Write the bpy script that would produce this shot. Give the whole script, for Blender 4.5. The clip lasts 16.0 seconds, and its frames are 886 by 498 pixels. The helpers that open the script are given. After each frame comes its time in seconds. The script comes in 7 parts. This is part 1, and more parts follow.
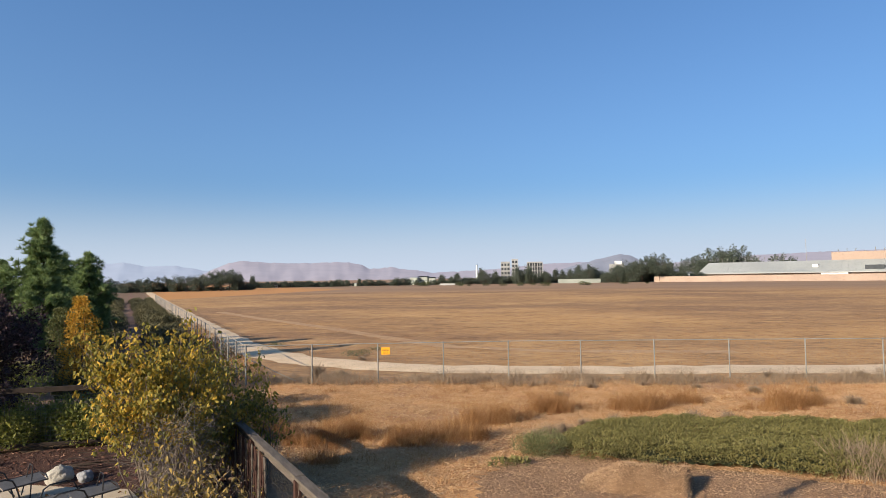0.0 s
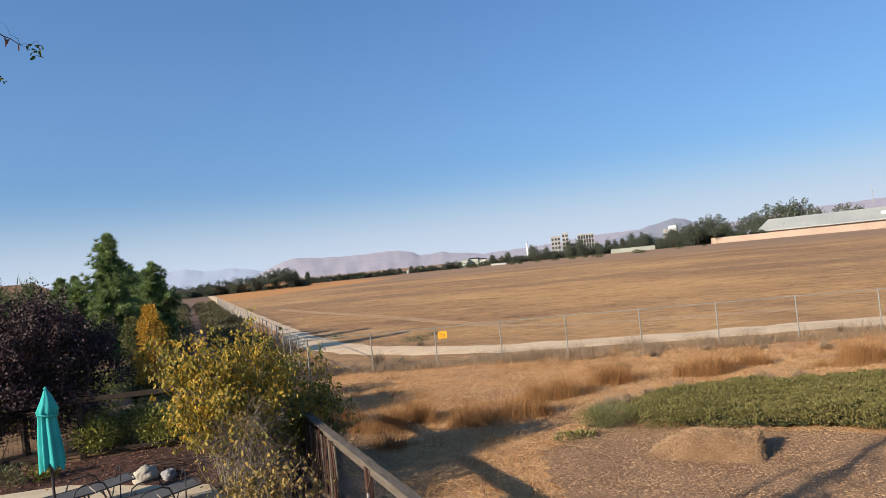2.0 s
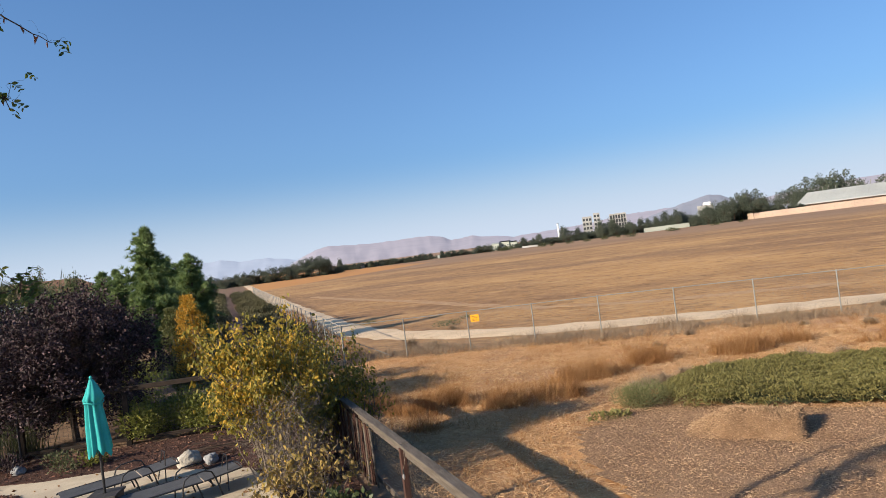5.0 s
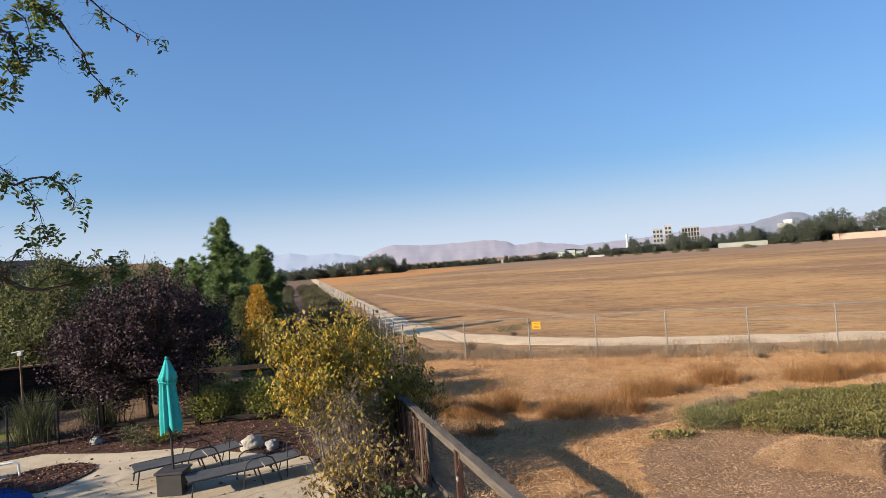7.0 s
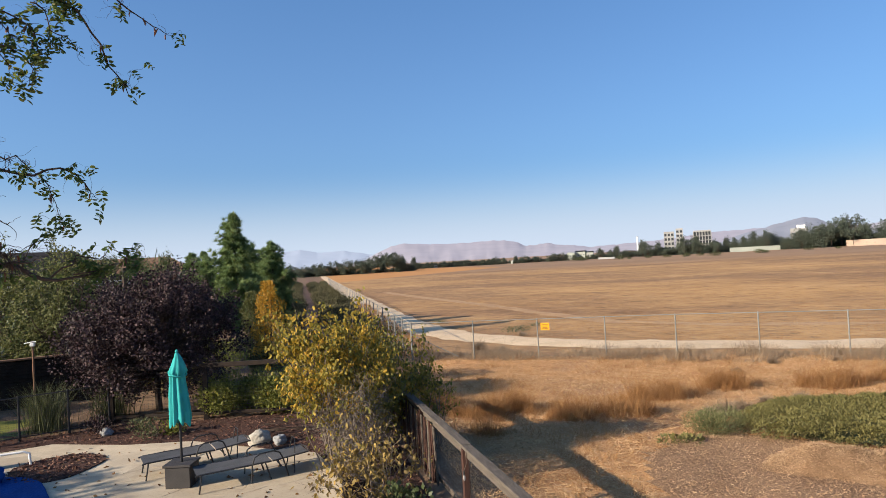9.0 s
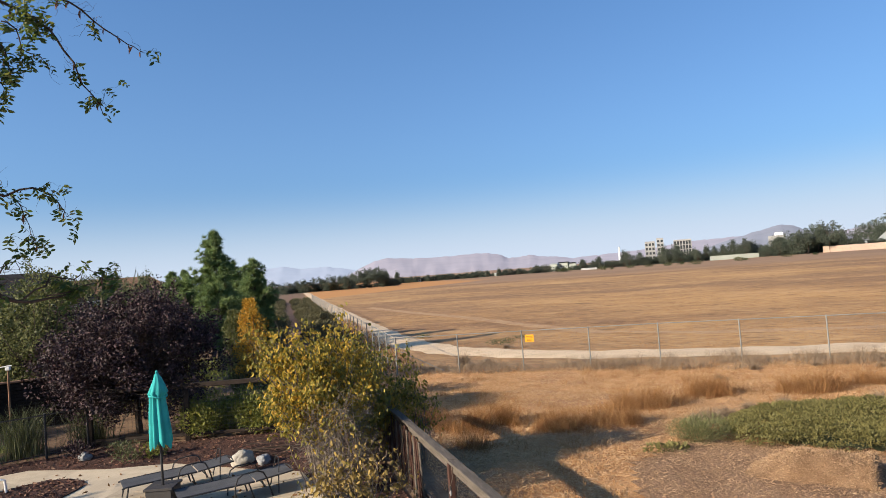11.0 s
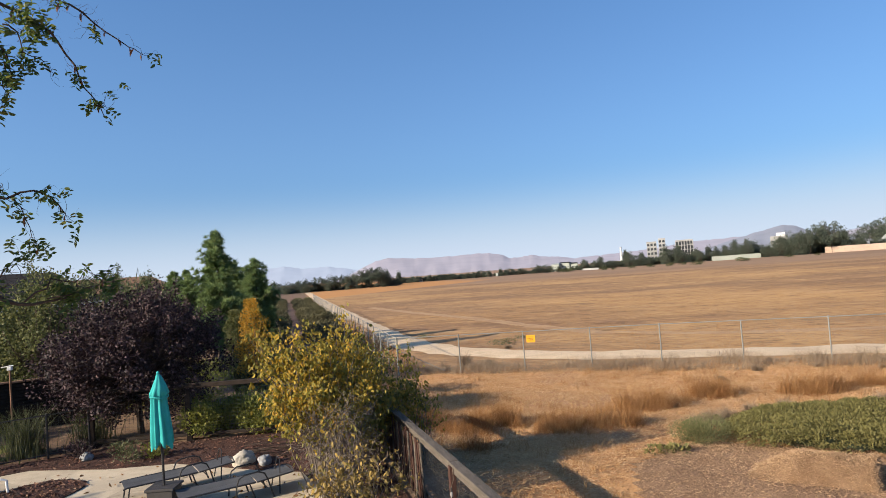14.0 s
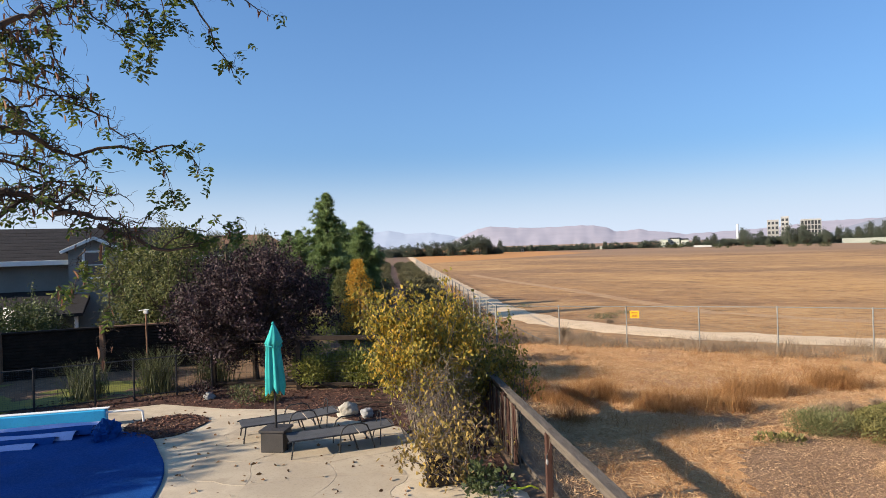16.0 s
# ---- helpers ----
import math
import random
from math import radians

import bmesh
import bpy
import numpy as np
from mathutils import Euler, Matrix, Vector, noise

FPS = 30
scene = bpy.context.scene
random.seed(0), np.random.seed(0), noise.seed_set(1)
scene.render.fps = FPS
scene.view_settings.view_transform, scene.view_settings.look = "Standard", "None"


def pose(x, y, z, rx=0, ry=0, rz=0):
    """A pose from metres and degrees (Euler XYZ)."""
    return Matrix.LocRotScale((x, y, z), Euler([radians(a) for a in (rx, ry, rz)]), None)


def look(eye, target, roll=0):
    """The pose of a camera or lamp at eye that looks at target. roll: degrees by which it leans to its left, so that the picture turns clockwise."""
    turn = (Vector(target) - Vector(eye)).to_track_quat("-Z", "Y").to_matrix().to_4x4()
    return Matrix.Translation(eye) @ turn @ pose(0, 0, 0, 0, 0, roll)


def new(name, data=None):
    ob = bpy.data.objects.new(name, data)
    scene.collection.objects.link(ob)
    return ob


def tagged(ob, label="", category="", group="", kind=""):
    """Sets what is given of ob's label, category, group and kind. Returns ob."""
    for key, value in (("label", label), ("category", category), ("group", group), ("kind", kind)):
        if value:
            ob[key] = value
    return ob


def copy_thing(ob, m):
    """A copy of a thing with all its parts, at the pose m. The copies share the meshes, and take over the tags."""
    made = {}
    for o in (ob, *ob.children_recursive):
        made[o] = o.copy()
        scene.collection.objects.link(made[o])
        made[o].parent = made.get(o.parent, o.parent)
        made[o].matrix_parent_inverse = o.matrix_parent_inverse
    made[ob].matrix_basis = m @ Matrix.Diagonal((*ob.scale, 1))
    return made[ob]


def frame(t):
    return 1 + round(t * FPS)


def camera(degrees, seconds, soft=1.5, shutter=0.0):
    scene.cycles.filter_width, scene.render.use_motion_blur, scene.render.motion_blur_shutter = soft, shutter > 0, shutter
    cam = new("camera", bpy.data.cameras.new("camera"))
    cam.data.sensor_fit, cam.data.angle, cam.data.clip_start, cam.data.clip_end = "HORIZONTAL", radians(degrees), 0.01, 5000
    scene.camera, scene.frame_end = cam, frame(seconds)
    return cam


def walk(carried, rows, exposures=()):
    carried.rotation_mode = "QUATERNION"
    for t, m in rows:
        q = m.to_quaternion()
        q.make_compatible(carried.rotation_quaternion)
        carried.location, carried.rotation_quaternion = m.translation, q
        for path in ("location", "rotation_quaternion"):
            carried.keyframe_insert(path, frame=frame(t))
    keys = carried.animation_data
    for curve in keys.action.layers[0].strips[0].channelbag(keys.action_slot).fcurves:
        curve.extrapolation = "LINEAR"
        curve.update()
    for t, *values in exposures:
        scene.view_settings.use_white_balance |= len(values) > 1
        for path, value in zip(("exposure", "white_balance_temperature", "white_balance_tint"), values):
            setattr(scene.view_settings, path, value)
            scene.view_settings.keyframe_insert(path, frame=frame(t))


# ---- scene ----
cam = camera(70.55, 16.0, soft=0.8)
PATH = [
    (0.0, pose(-0.019, 0.018, 4.833, 92.629, 0.900, -25.900)),
    (0.5, pose(-0.021, 0.026, 4.803, 91.870, 1.693, -23.471)),
    (1.0, pose(-0.020, 0.015, 4.800, 90.886, 2.789, -22.152)),
    (1.5, pose(0.001, 0.006, 4.813, 91.462, 5.521, -22.405)),
    (2.0, pose(-0.003, 0.008, 4.822, 91.283, 5.742, -21.245)),
    (2.5, pose(-0.013, 0.007, 4.811, 90.945, 4.082, -18.430)),
    (3.0, pose(-0.002, 0.015, 4.812, 91.085, 5.357, -19.882)),
    (3.2, pose(-0.006, 0.017, 4.807, 90.614, 4.790, -19.387)),
    (5.3, pose(0.030, -0.008, 4.794, 90.101, 7.683, -18.152)),
    (5.5, pose(0.016, -0.014, 4.796, 89.715, 6.630, -16.828)),
    (6.0, pose(0.007, -0.020, 4.794, 91.346, 5.745, -14.503)),
    (6.5, pose(0.002, -0.021, 4.799, 91.044, 5.683, -13.824)),
    (7.0, pose(0.001, -0.016, 4.800, 91.050, 4.234, -12.543)),
    (7.5, pose(-0.006, -0.011, 4.798, 92.463, 5.032, -13.015)),
    (8.0, pose(0.005, -0.007, 4.802, 92.180, 4.508, -12.505)),
    (8.5, pose(-0.004, -0.012, 4.794, 91.479, 4.619, -11.947)),
    (9.0, pose(-0.015, -0.008, 4.790, 91.049, 3.209, -11.677)),
    (9.5, pose(-0.002, -0.008, 4.792, 92.170, 4.580, -12.166)),
    (9.7, pose(-0.001, -0.016, 4.766, 92.146, 4.582, -13.226)),
    (12.0, pose(0.008, -0.003, 4.800, 92.310, 4.101, -12.947)),
    (12.5, pose(0.005, -0.007, 4.800, 92.401, 4.188, -12.686)),
    (13.0, pose(0.009, -0.014, 4.802, 92.572, 4.343, -12.551)),
    (13.5, pose(0.012, -0.008, 4.802, 92.639, 4.446, -12.340)),
    (14.0, pose(0.012, -0.007, 4.805, 92.217, 4.274, -13.038)),
    (14.5, pose(0.010, 0.007, 4.807, 91.920, 4.824, -12.650)),
    (15.0, pose(0.019, 0.007, 4.808, 91.931, 5.938, -14.080)),
    (15.3, pose(0.003, 0.018, 4.788, 89.891, 2.643, -14.549)),
    (15.5, pose(0.009, 0.023, 4.789, 91.466, 2.597, -9.724)),
    (16.0, pose(-0.032, 0.014, 4.766, 89.830, 1.787, -3.787)),
]
walk(cam, PATH, exposures=((0.0, 0.78), (3.0, 0.85), (5.5, 0.90), (9.0, 0.94), (14.5, 0.94), (16.0, 1.04)))

# ---- sky and sun ----
SUN_EL, SUN_AZ = radians(23.0), radians(-106.0)
world = bpy.data.worlds.new("sky")
scene.world = world
world.use_nodes = True
wn = world.node_tree.nodes
sky = wn.new("ShaderNodeTexSky")
sky.sky_type, sky.sun_disc = "NISHITA", False
sky.sun_elevation, sky.sun_rotation = SUN_EL, SUN_AZ
sky.altitude, sky.air_density, sky.dust_density, sky.ozone_density = 50, 1.0, 2.5, 5.0
tint = wn.new("ShaderNodeMix")
tint.data_type, tint.blend_type = "RGBA", "MULTIPLY"
tint.inputs[0].default_value, tint.inputs[7].default_value = 1.0, (0.76, 0.93, 1.08, 1)
world.node_tree.links.new(sky.outputs[0], tint.inputs[6])
# a low layer of pale dusty haze all round the horizon
where = wn.new("ShaderNodeTexCoord")
height = wn.new("ShaderNodeSeparateXYZ")
layer = wn.new("ShaderNodeMapRange")
layer.interpolation_type = "SMOOTHERSTEP"
for k, v in zip((1, 2, 3, 4), (-0.02, 0.17, 0.84, 0.0)):
    layer.inputs[k].default_value = v
haze = wn.new("ShaderNodeMix")
haze.data_type = "RGBA"
haze.inputs[7].default_value = (4.25, 4.8, 5.7, 1)
world.node_tree.links.new(where.outputs["Generated"], height.inputs[0])
world.node_tree.links.new(height.outputs["Z"], layer.inputs[0])
world.node_tree.links.new(layer.outputs[0], haze.inputs[0])
# thin high haze evens out the blue from side to side
even = wn.new("ShaderNodeMix")
even.data_type = "RGBA"
even.inputs[0].default_value = 0.4
rise = wn.new("ShaderNodeMapRange")
for k, v in zip((1, 2, 3, 4), (0.0, 0.55, 0.0, 1.0)):
    rise.inputs[k].default_value = v
blue = wn.new("ShaderNodeMix")
blue.data_type = "RGBA"
blue.inputs[6].default_value, blue.inputs[7].default_value = (1.75, 3.0, 4.75, 1), (0.50, 1.42, 3.25, 1)
world.node_tree.links.new(height.outputs["Z"], rise.inputs[0])
world.node_tree.links.new(rise.outputs[0], blue.inputs[0])
world.node_tree.links.new(blue.outputs[2], even.inputs[7])
world.node_tree.links.new(tint.outputs[2], even.inputs[6])
world.node_tree.links.new(even.outputs[2], haze.inputs[6])
world.node_tree.links.new(haze.outputs[2], wn["Background"].inputs[0])
wn["Background"].inputs[1].default_value = 0.0925

sun_data = bpy.data.lights.new("sun", "SUN")
sun_data.energy, sun_data.angle, sun_data.color = 5.0, radians(0.5), (1.0, 0.86, 0.68)
sun = new("sun", sun_data)
SUN_DIR = Vector((math.sin(SUN_AZ) * math.cos(SUN_EL), math.cos(SUN_AZ) * math.cos(SUN_EL), math.sin(SUN_EL)))
sun.matrix_world = look(SUN_DIR * 60, (0, 0, 0))

# ---- building blocks ----
RNG = np.random.default_rng(7)


def ramp(x):
    x = min(max(x, 0.0), 1.0)
    return x * x * (3 - 2 * x)


def ground_z(x, y):
    """Height of the land: a yard terrace that falls gently to the flat field."""
    d = 29.36 - (0.507 * x + 0.862 * y)
    s = 0.9 * min(max((d - 4) / 16, 0), 1)
    w = ramp((3.6 - x) / 1.6) * ramp((30 - y) / 7)
    return s + (1.0 - s) * w


class Geo:
    """Vertices and faces of one mesh, gathered piece by piece."""

    def __init__(self):
        self.v, self.f = [], []

    def add(self, verts, faces):
        n = len(self.v)
        self.v.extend([tuple(p) for p in verts])
        self.f.extend([tuple(i + n for i in q) for q in faces])
        return self

    def tube(self, pts, radii, n=6):
        pts = [Vector(p) for p in pts]
        if isinstance(radii, (int, float)):
            radii = [radii] * len(pts)
        verts, faces = [], []
        side = None
        for i, p in enumerate(pts):
            d = (pts[min(i + 1, len(pts) - 1)] - pts[max(i - 1, 0)])
            d = d.normalized() if d.length > 1e-9 else Vector((0, 0, 1))
            if side is None:
                side = d.orthogonal().normalized()
            side = (side - d * side.dot(d))
            side = side.normalized() if side.length > 1e-6 else d.orthogonal().normalized()
            up = d.cross(side)
            for k in range(n):
                a = 2 * math.pi * k / n
                verts.append(p + (side * math.cos(a) + up * math.sin(a)) * radii[i])
        for i in range(len(pts) - 1):
            for k in range(n):
                a, b = i * n + k, i * n + (k + 1) % n
                faces.append((a, b, b + n, a + n))
        faces.append(tuple(range(n - 1, -1, -1)))
        faces.append(tuple(range((len(pts) - 1) * n, len(pts) * n)))
        return self.add(verts, faces)

    def box(self, c, size, bevel=0.0, m=None):
        """A box with chamfered edges about the point c; m turns it."""
        hx, hy, hz = (s / 2 for s in size)
        b = min(bevel, hx * 0.8, hy * 0.8, hz * 0.8)
        if b <= 0:
            vs = [(sx * hx, sy * hy, sz * hz) for sz in (-1, 1) for sy in (-1, 1) for sx in (-1, 1)]
            fs = [(0, 2, 3, 1), (4, 5, 7, 6), (0, 1, 5, 4), (2, 6, 7, 3), (0, 4, 6, 2), (1, 3, 7, 5)]
        else:
            vs, idx = [], {}
            for sx in (-1, 1):
                for sy in (-1, 1):
                    for sz in (-1, 1):
                        for ax, p in enumerate(((hx, hy - b, hz - b), (hx - b, hy, hz - b), (hx - b, hy - b, hz))):
                            idx[(sx, sy, sz, ax)] = len(vs)
                            vs.append((sx * p[0], sy * p[1], sz * p[2]))
            fs = []
            for s in (-1, 1):
                fs.append([idx[(s, a, c2, 0)] for a, c2 in ((-1, -1), (1, -1), (1, 1), (-1, 1))][::s])
                fs.append([idx[(a, s, c2, 1)] for a, c2 in ((-1, -1), (-1, 1), (1, 1), (1, -1))][::s])
                fs.append([idx[(a, c2, s, 2)] for a, c2 in ((-1, -1), (1, -1), (1, 1), (-1, 1))][::s])
                for s2 in (-1, 1):
                    fs.append([idx[(s, s2, -1, 0)], idx[(s, s2, -1, 1)], idx[(s, s2, 1, 1)], idx[(s, s2, 1, 0)]][::-s * s2])
                    fs.append([idx[(s, -1, s2, 0)], idx[(s, -1, s2, 2)], idx[(s, 1, s2, 2)], idx[(s, 1, s2, 0)]][::s * s2])
                    fs.append([idx[(-1, s, s2, 1)], idx[(-1, s, s2, 2)], idx[(1, s, s2, 2)], idx[(1, s, s2, 1)]][::-s * s2])
            for sx in (-1, 1):
                for sy in (-1, 1):
                    for sz in (-1, 1):
                        fs.append([idx[(sx, sy, sz, 0)], idx[(sx, sy, sz, 1)], idx[(sx, sy, sz, 2)]][::sx * sy * sz])
        c = Vector(c)
        rot = m.to_3x3() if m is not None else Matrix.Identity(3)
        return self.add([c + rot @ Vector(p) for p in vs], fs)

    def beam(self, a, b, w, h, bevel=0.0):
        """A squared timber from a to b."""
        a, b = Vector(a), Vector(b)
        q = (b - a).to_track_quat("Y", "Z").to_matrix().to_4x4()
        return self.box((a + b) / 2, (w, (b - a).length, h), bevel, q)

    def mesh(self, name, smooth=False):
        me = bpy.data.meshes.new(name)
        me.from_pydata(self.v, [], self.f)
        if smooth:
            me.shade_smooth()
        me.update()
        return me


def leaf_mesh(name, pos, way, size, width=0.5, fold=0.18):
    """One mesh of many small folded leaves: pos (N,3), way (N,3) along each leaf, size (N,)."""
    pos, way, size = np.asarray(pos, float), np.asarray(way, float), np.asarray(size, float)
    n = len(pos)
    way = way / np.maximum(np.linalg.norm(way, axis=1, keepdims=True), 1e-9)
    r = RNG.normal(size=(n, 3))
    side = np.cross(way, r)
    side /= np.maximum(np.linalg.norm(side, axis=1, keepdims=True), 1e-9)
    nor = np.cross(way, side)
    s = size[:, None]
    a = pos
    t = pos + way * s
    mid = pos + way * s * 0.45 + nor * s * fold
    l, rr = mid + side * s * width * 0.5, mid - side * s * width * 0.5
    v = np.stack([a, l, t, rr], 1).reshape(-1, 3)
    return quads(name, v)


def oval_leaf_mesh(name, pos, way, size, width=0.5, fold=0.12):
    """Like leaf_mesh, but every leaf is an oval of two halves folded on the midrib."""
    pos, way, size = np.asarray(pos, float), np.asarray(way, float), np.asarray(size, float)
    n = len(pos)
    way = way / np.maximum(np.linalg.norm(way, axis=1, keepdims=True), 1e-9)
    side = np.cross(way, RNG.normal(size=(n, 3)))
    side /= np.maximum(np.linalg.norm(side, axis=1, keepdims=True), 1e-9)
    nor = np.cross(way, side)
    s = size[:, None]
    rib = lambda k: pos + way * s * k
    out = lambda k, w, sg: rib(k) + nor * s * fold * w + side * (sg * s * width * 0.5 * w)
    v = np.stack([rib(0.0), out(0.28, 0.92, 1), out(0.68, 0.8, 1), rib(1.0) - nor * s * 0.06, out(0.68, 0.8, -1), out(0.28, 0.92, -1)], 1).reshape(-1, 3)
    idx = (np.arange(n)[:, None] * 6 + np.array([[0, 1, 2, 3, 0, 3, 4, 5]])).ravel()
    me = bpy.data.meshes.new(name)
    me.vertices.add(6 * n)
    me.vertices.foreach_set("co", np.ascontiguousarray(v, dtype=np.float32).ravel())
    me.loops.add(8 * n)
    me.loops.foreach_set("vertex_index", idx.astype(np.int32))
    me.polygons.add(2 * n)
    me.polygons.foreach_set("loop_start", np.arange(0, 8 * n, 4, dtype=np.int32))
    me.update(calc_edges=True)
    me.validate()
    return me


def quads(name, v):
    """A mesh of loose quads from an array of corners, four by four."""
    n = len(v) // 4
    me = bpy.data.meshes.new(name)
    me.vertices.add(4 * n)
    me.vertices.foreach_set("co", np.ascontiguousarray(v, dtype=np.float32).ravel())
    me.loops.add(4 * n)
    me.loops.foreach_set("vertex_index", np.arange(4 * n, dtype=np.int32))
    me.polygons.add(n)
    me.polygons.foreach_set("loop_start", np.arange(0, 4 * n, 4, dtype=np.int32))
    me.update(calc_edges=True)
    me.validate()
    return me


def blade_mesh(name, pos, height, lean, width):
    """Grass: each blade a narrow bent quad strip rising from pos."""
    pos, height = np.asarray(pos, float), np.asarray(height, float)
    n = len(pos)
    a = RNG.uniform(0, 2 * np.pi, n)
    d = np.stack([np.cos(a), np.sin(a), np.zeros(n)], 1)
    a2 = RNG.uniform(0, 2 * np.pi, n)
    w = np.stack([np.cos(a2), np.sin(a2), np.zeros(n)], 1) * (width * 0.5 * RNG.uniform(0.6, 1.4, n))[:, None]
    ln = (RNG.uniform(0.1, 1.0, n) * lean * height)[:, None]
    h = height[:, None] * np.array([[0, 0, 1.0]])
    mid = pos + h * 0.55 + d * ln * 0.35
    tip = pos + h * 1.0 + d * ln
    v = np.stack([pos - w, pos + w, mid + w * 0.8, mid - w * 0.8, mid - w * 0.8, mid + w * 0.8, tip + w * 0.15, tip - w * 0.15], 1).reshape(-1, 3)
    return quads(name, v)


def part(name, mesh, material, parent, label="", category=""):
    if isinstance(mesh, Geo):
        mesh = mesh.mesh(name)
    if len(mesh.materials) == 0:
        mesh.materials.append(material)
    ob = new(name, mesh)
    ob.parent = parent
    if label:
        ob["label"] = label
    return ob


def thing(name, label, category, group="", kind="", at=(0, 0, 0), turn=0.0):
    ob = new(name)
    ob.empty_display_size = 0.2
    ob.matrix_basis = pose(at[0], at[1], at[2], 0, 0, turn)
    return tagged(ob, label, category, group, kind)


def single(name, mesh, material, label, category, group="", kind="", at=(0, 0, 0), turn=0.0):
    ob = part(name, mesh, material, None)
    ob.matrix_basis = pose(at[0], at[1], at[2], 0, 0, turn)
    return tagged(ob, label, category, group, kind)

# ---- materials ----
def nodes_of(name):
    m = bpy.data.materials.new(name)
    m.use_nodes = True
    nt = m.node_tree
    return m, nt, nt.nodes, nt.nodes["Principled BSDF"]


def mix_rgb(nt, fac, a, b, blend="MIX"):
    n = nt.nodes.new("ShaderNodeMix")
    n.data_type, n.blend_type = "RGBA", blend
    for sock, val in ((n.inputs[0], fac), (n.inputs[6], a), (n.inputs[7], b)):
        if isinstance(val, bpy.types.NodeSocket):
            nt.links.new(val, sock)
        elif isinstance(val, (int, float)):
            sock.default_value = val
        else:
            sock.default_value = (*val, 1.0)
    return n.outputs[2]


def noise_of(nt, vec, scale, detail=4.0, rough=0.55, stretch=None, turn=0.0):
    if stretch is not None:
        mp = nt.nodes.new("ShaderNodeMapping")
        mp.vector_type = "POINT"
        rotate = nt.nodes.new("ShaderNodeVectorRotate")
        rotate.rotation_type = "Z_AXIS"
        rotate.inputs["Angle"].default_value = turn
        nt.links.new(vec, rotate.inputs["Vector"])
        nt.links.new(rotate.outputs[0], mp.inputs["Vector"])
        mp.inputs["Scale"].default_value = stretch
        vec = mp.outputs[0]
    n = nt.nodes.new("ShaderNodeTexNoise")
    n.inputs["Scale"].default_value, n.inputs["Detail"].default_value, n.inputs["Roughness"].default_value = scale, detail, rough
    nt.links.new(vec, n.inputs["Vector"])
    return n.outputs[0]


def span(nt, val, a, b, lo=0.0, hi=1.0):
    n = nt.nodes.new("ShaderNodeMapRange")
    n.interpolation_type = "SMOOTHSTEP"
    for k, v in zip((1, 2, 3, 4), (a, b, lo, hi)):
        n.inputs[k].default_value = v
    nt.links.new(val, n.inputs[0])
    return n.outputs[0]


def place_of(nt):
    return nt.nodes.new("ShaderNodeNewGeometry").outputs["Position"]


def bump_of(nt, height, strength, distance, bsdf):
    b = nt.nodes.new("ShaderNodeBump")
    b.inputs["Strength"].default_value, b.inputs["Distance"].default_value = strength, distance
    nt.links.new(height, b.inputs["Height"])
    nt.links.new(b.outputs[0], bsdf.inputs["Normal"])


def surface(name, c1, c2, big=1.0, fine=20.0, rough=0.8, bump=0.3, depth=0.01, metal=0.0, c3=None, stretch=None):
    """A plain rough surface: two scales of variation, a third colour as stains, fine relief."""
    m, nt, nn, bs = nodes_of(name)
    p = place_of(nt)
    a = noise_of(nt, p, big, 4, 0.6, stretch)
    f = noise_of(nt, p, fine, 5, 0.65, stretch)
    col = mix_rgb(nt, span(nt, a, 0.35, 0.65), c1, c2)
    dark = tuple(0.6 * c for c in c1)
    col = mix_rgb(nt, span(nt, f, 0.5, 0.75, 0.0, 0.6), col, dark)
    if c3 is not None:
        col = mix_rgb(nt, span(nt, noise_of(nt, p, big * 2.3, 3), 0.58, 0.7, 0, 0.7), col, c3)
    nt.links.new(col, bs.inputs["Base Color"])
    nt.links.new(span(nt, f, 0.3, 0.7, rough * 0.85, min(1.0, rough * 1.1)), bs.inputs["Roughness"])
    bs.inputs["Metallic"].default_value = metal
    bs.inputs["Specular IOR Level"].default_value = 0.15 if rough > 0.75 else 0.4
    if bump:
        bump_of(nt, f, bump, depth, bs)
    return m


def foliage(name, colours, rough=0.55, through_light=0.3, spread=1.0):
    """Leaves: every leaf takes its own shade; some light passes through."""
    m, nt, nn, bs = nodes_of(name)
    g = nn.new("ShaderNodeNewGeometry")
    r = nn.new("ShaderNodeValToRGB")
    r.color_ramp.interpolation = "LINEAR"
    el = r.color_ramp.elements
    while len(el) < len(colours):
        el.new(0.5)
    for i, c in enumerate(colours):
        el[i].position, el[i].color = i / (len(colours) - 1), (*c, 1)
    patch = noise_of(nt, g.outputs["Position"], 1.3, 3)
    add = nn.new("ShaderNodeMath")
    add.operation = "MULTIPLY_ADD"
    nt.links.new(patch, add.inputs[0])
    add.inputs[1].default_value = 0.9
    half = nn.new("ShaderNodeMath")
    half.operation = "MULTIPLY_ADD"
    nt.links.new(g.outputs["Random Per Island"], half.inputs[0])
    half.inputs[1].default_value, half.inputs[2].default_value = 0.75, -0.3
    nt.links.new(half.outputs[0], add.inputs[2])
    nt.links.new(add.outputs[0], r.inputs[0])
    nt.links.new(r.outputs[0], bs.inputs["Base Color"])
    bs.inputs["Roughness"].default_value = rough
    bs.inputs["Specular IOR Level"].default_value = 0.1 if rough > 0.75 else 0.35
    tr = nn.new("ShaderNodeBsdfTranslucent")
    nt.links.new(r.outputs[0], tr.inputs[0])
    mx = nn.new("ShaderNodeMixShader")
    mx.inputs[0].default_value = through_light
    nt.links.new(bs.outputs[0], mx.inputs[1])
    nt.links.new(tr.outputs[0], mx.inputs[2])
    nt.links.new(mx.outputs[0], nn["Material Output"].inputs[0])
    return m


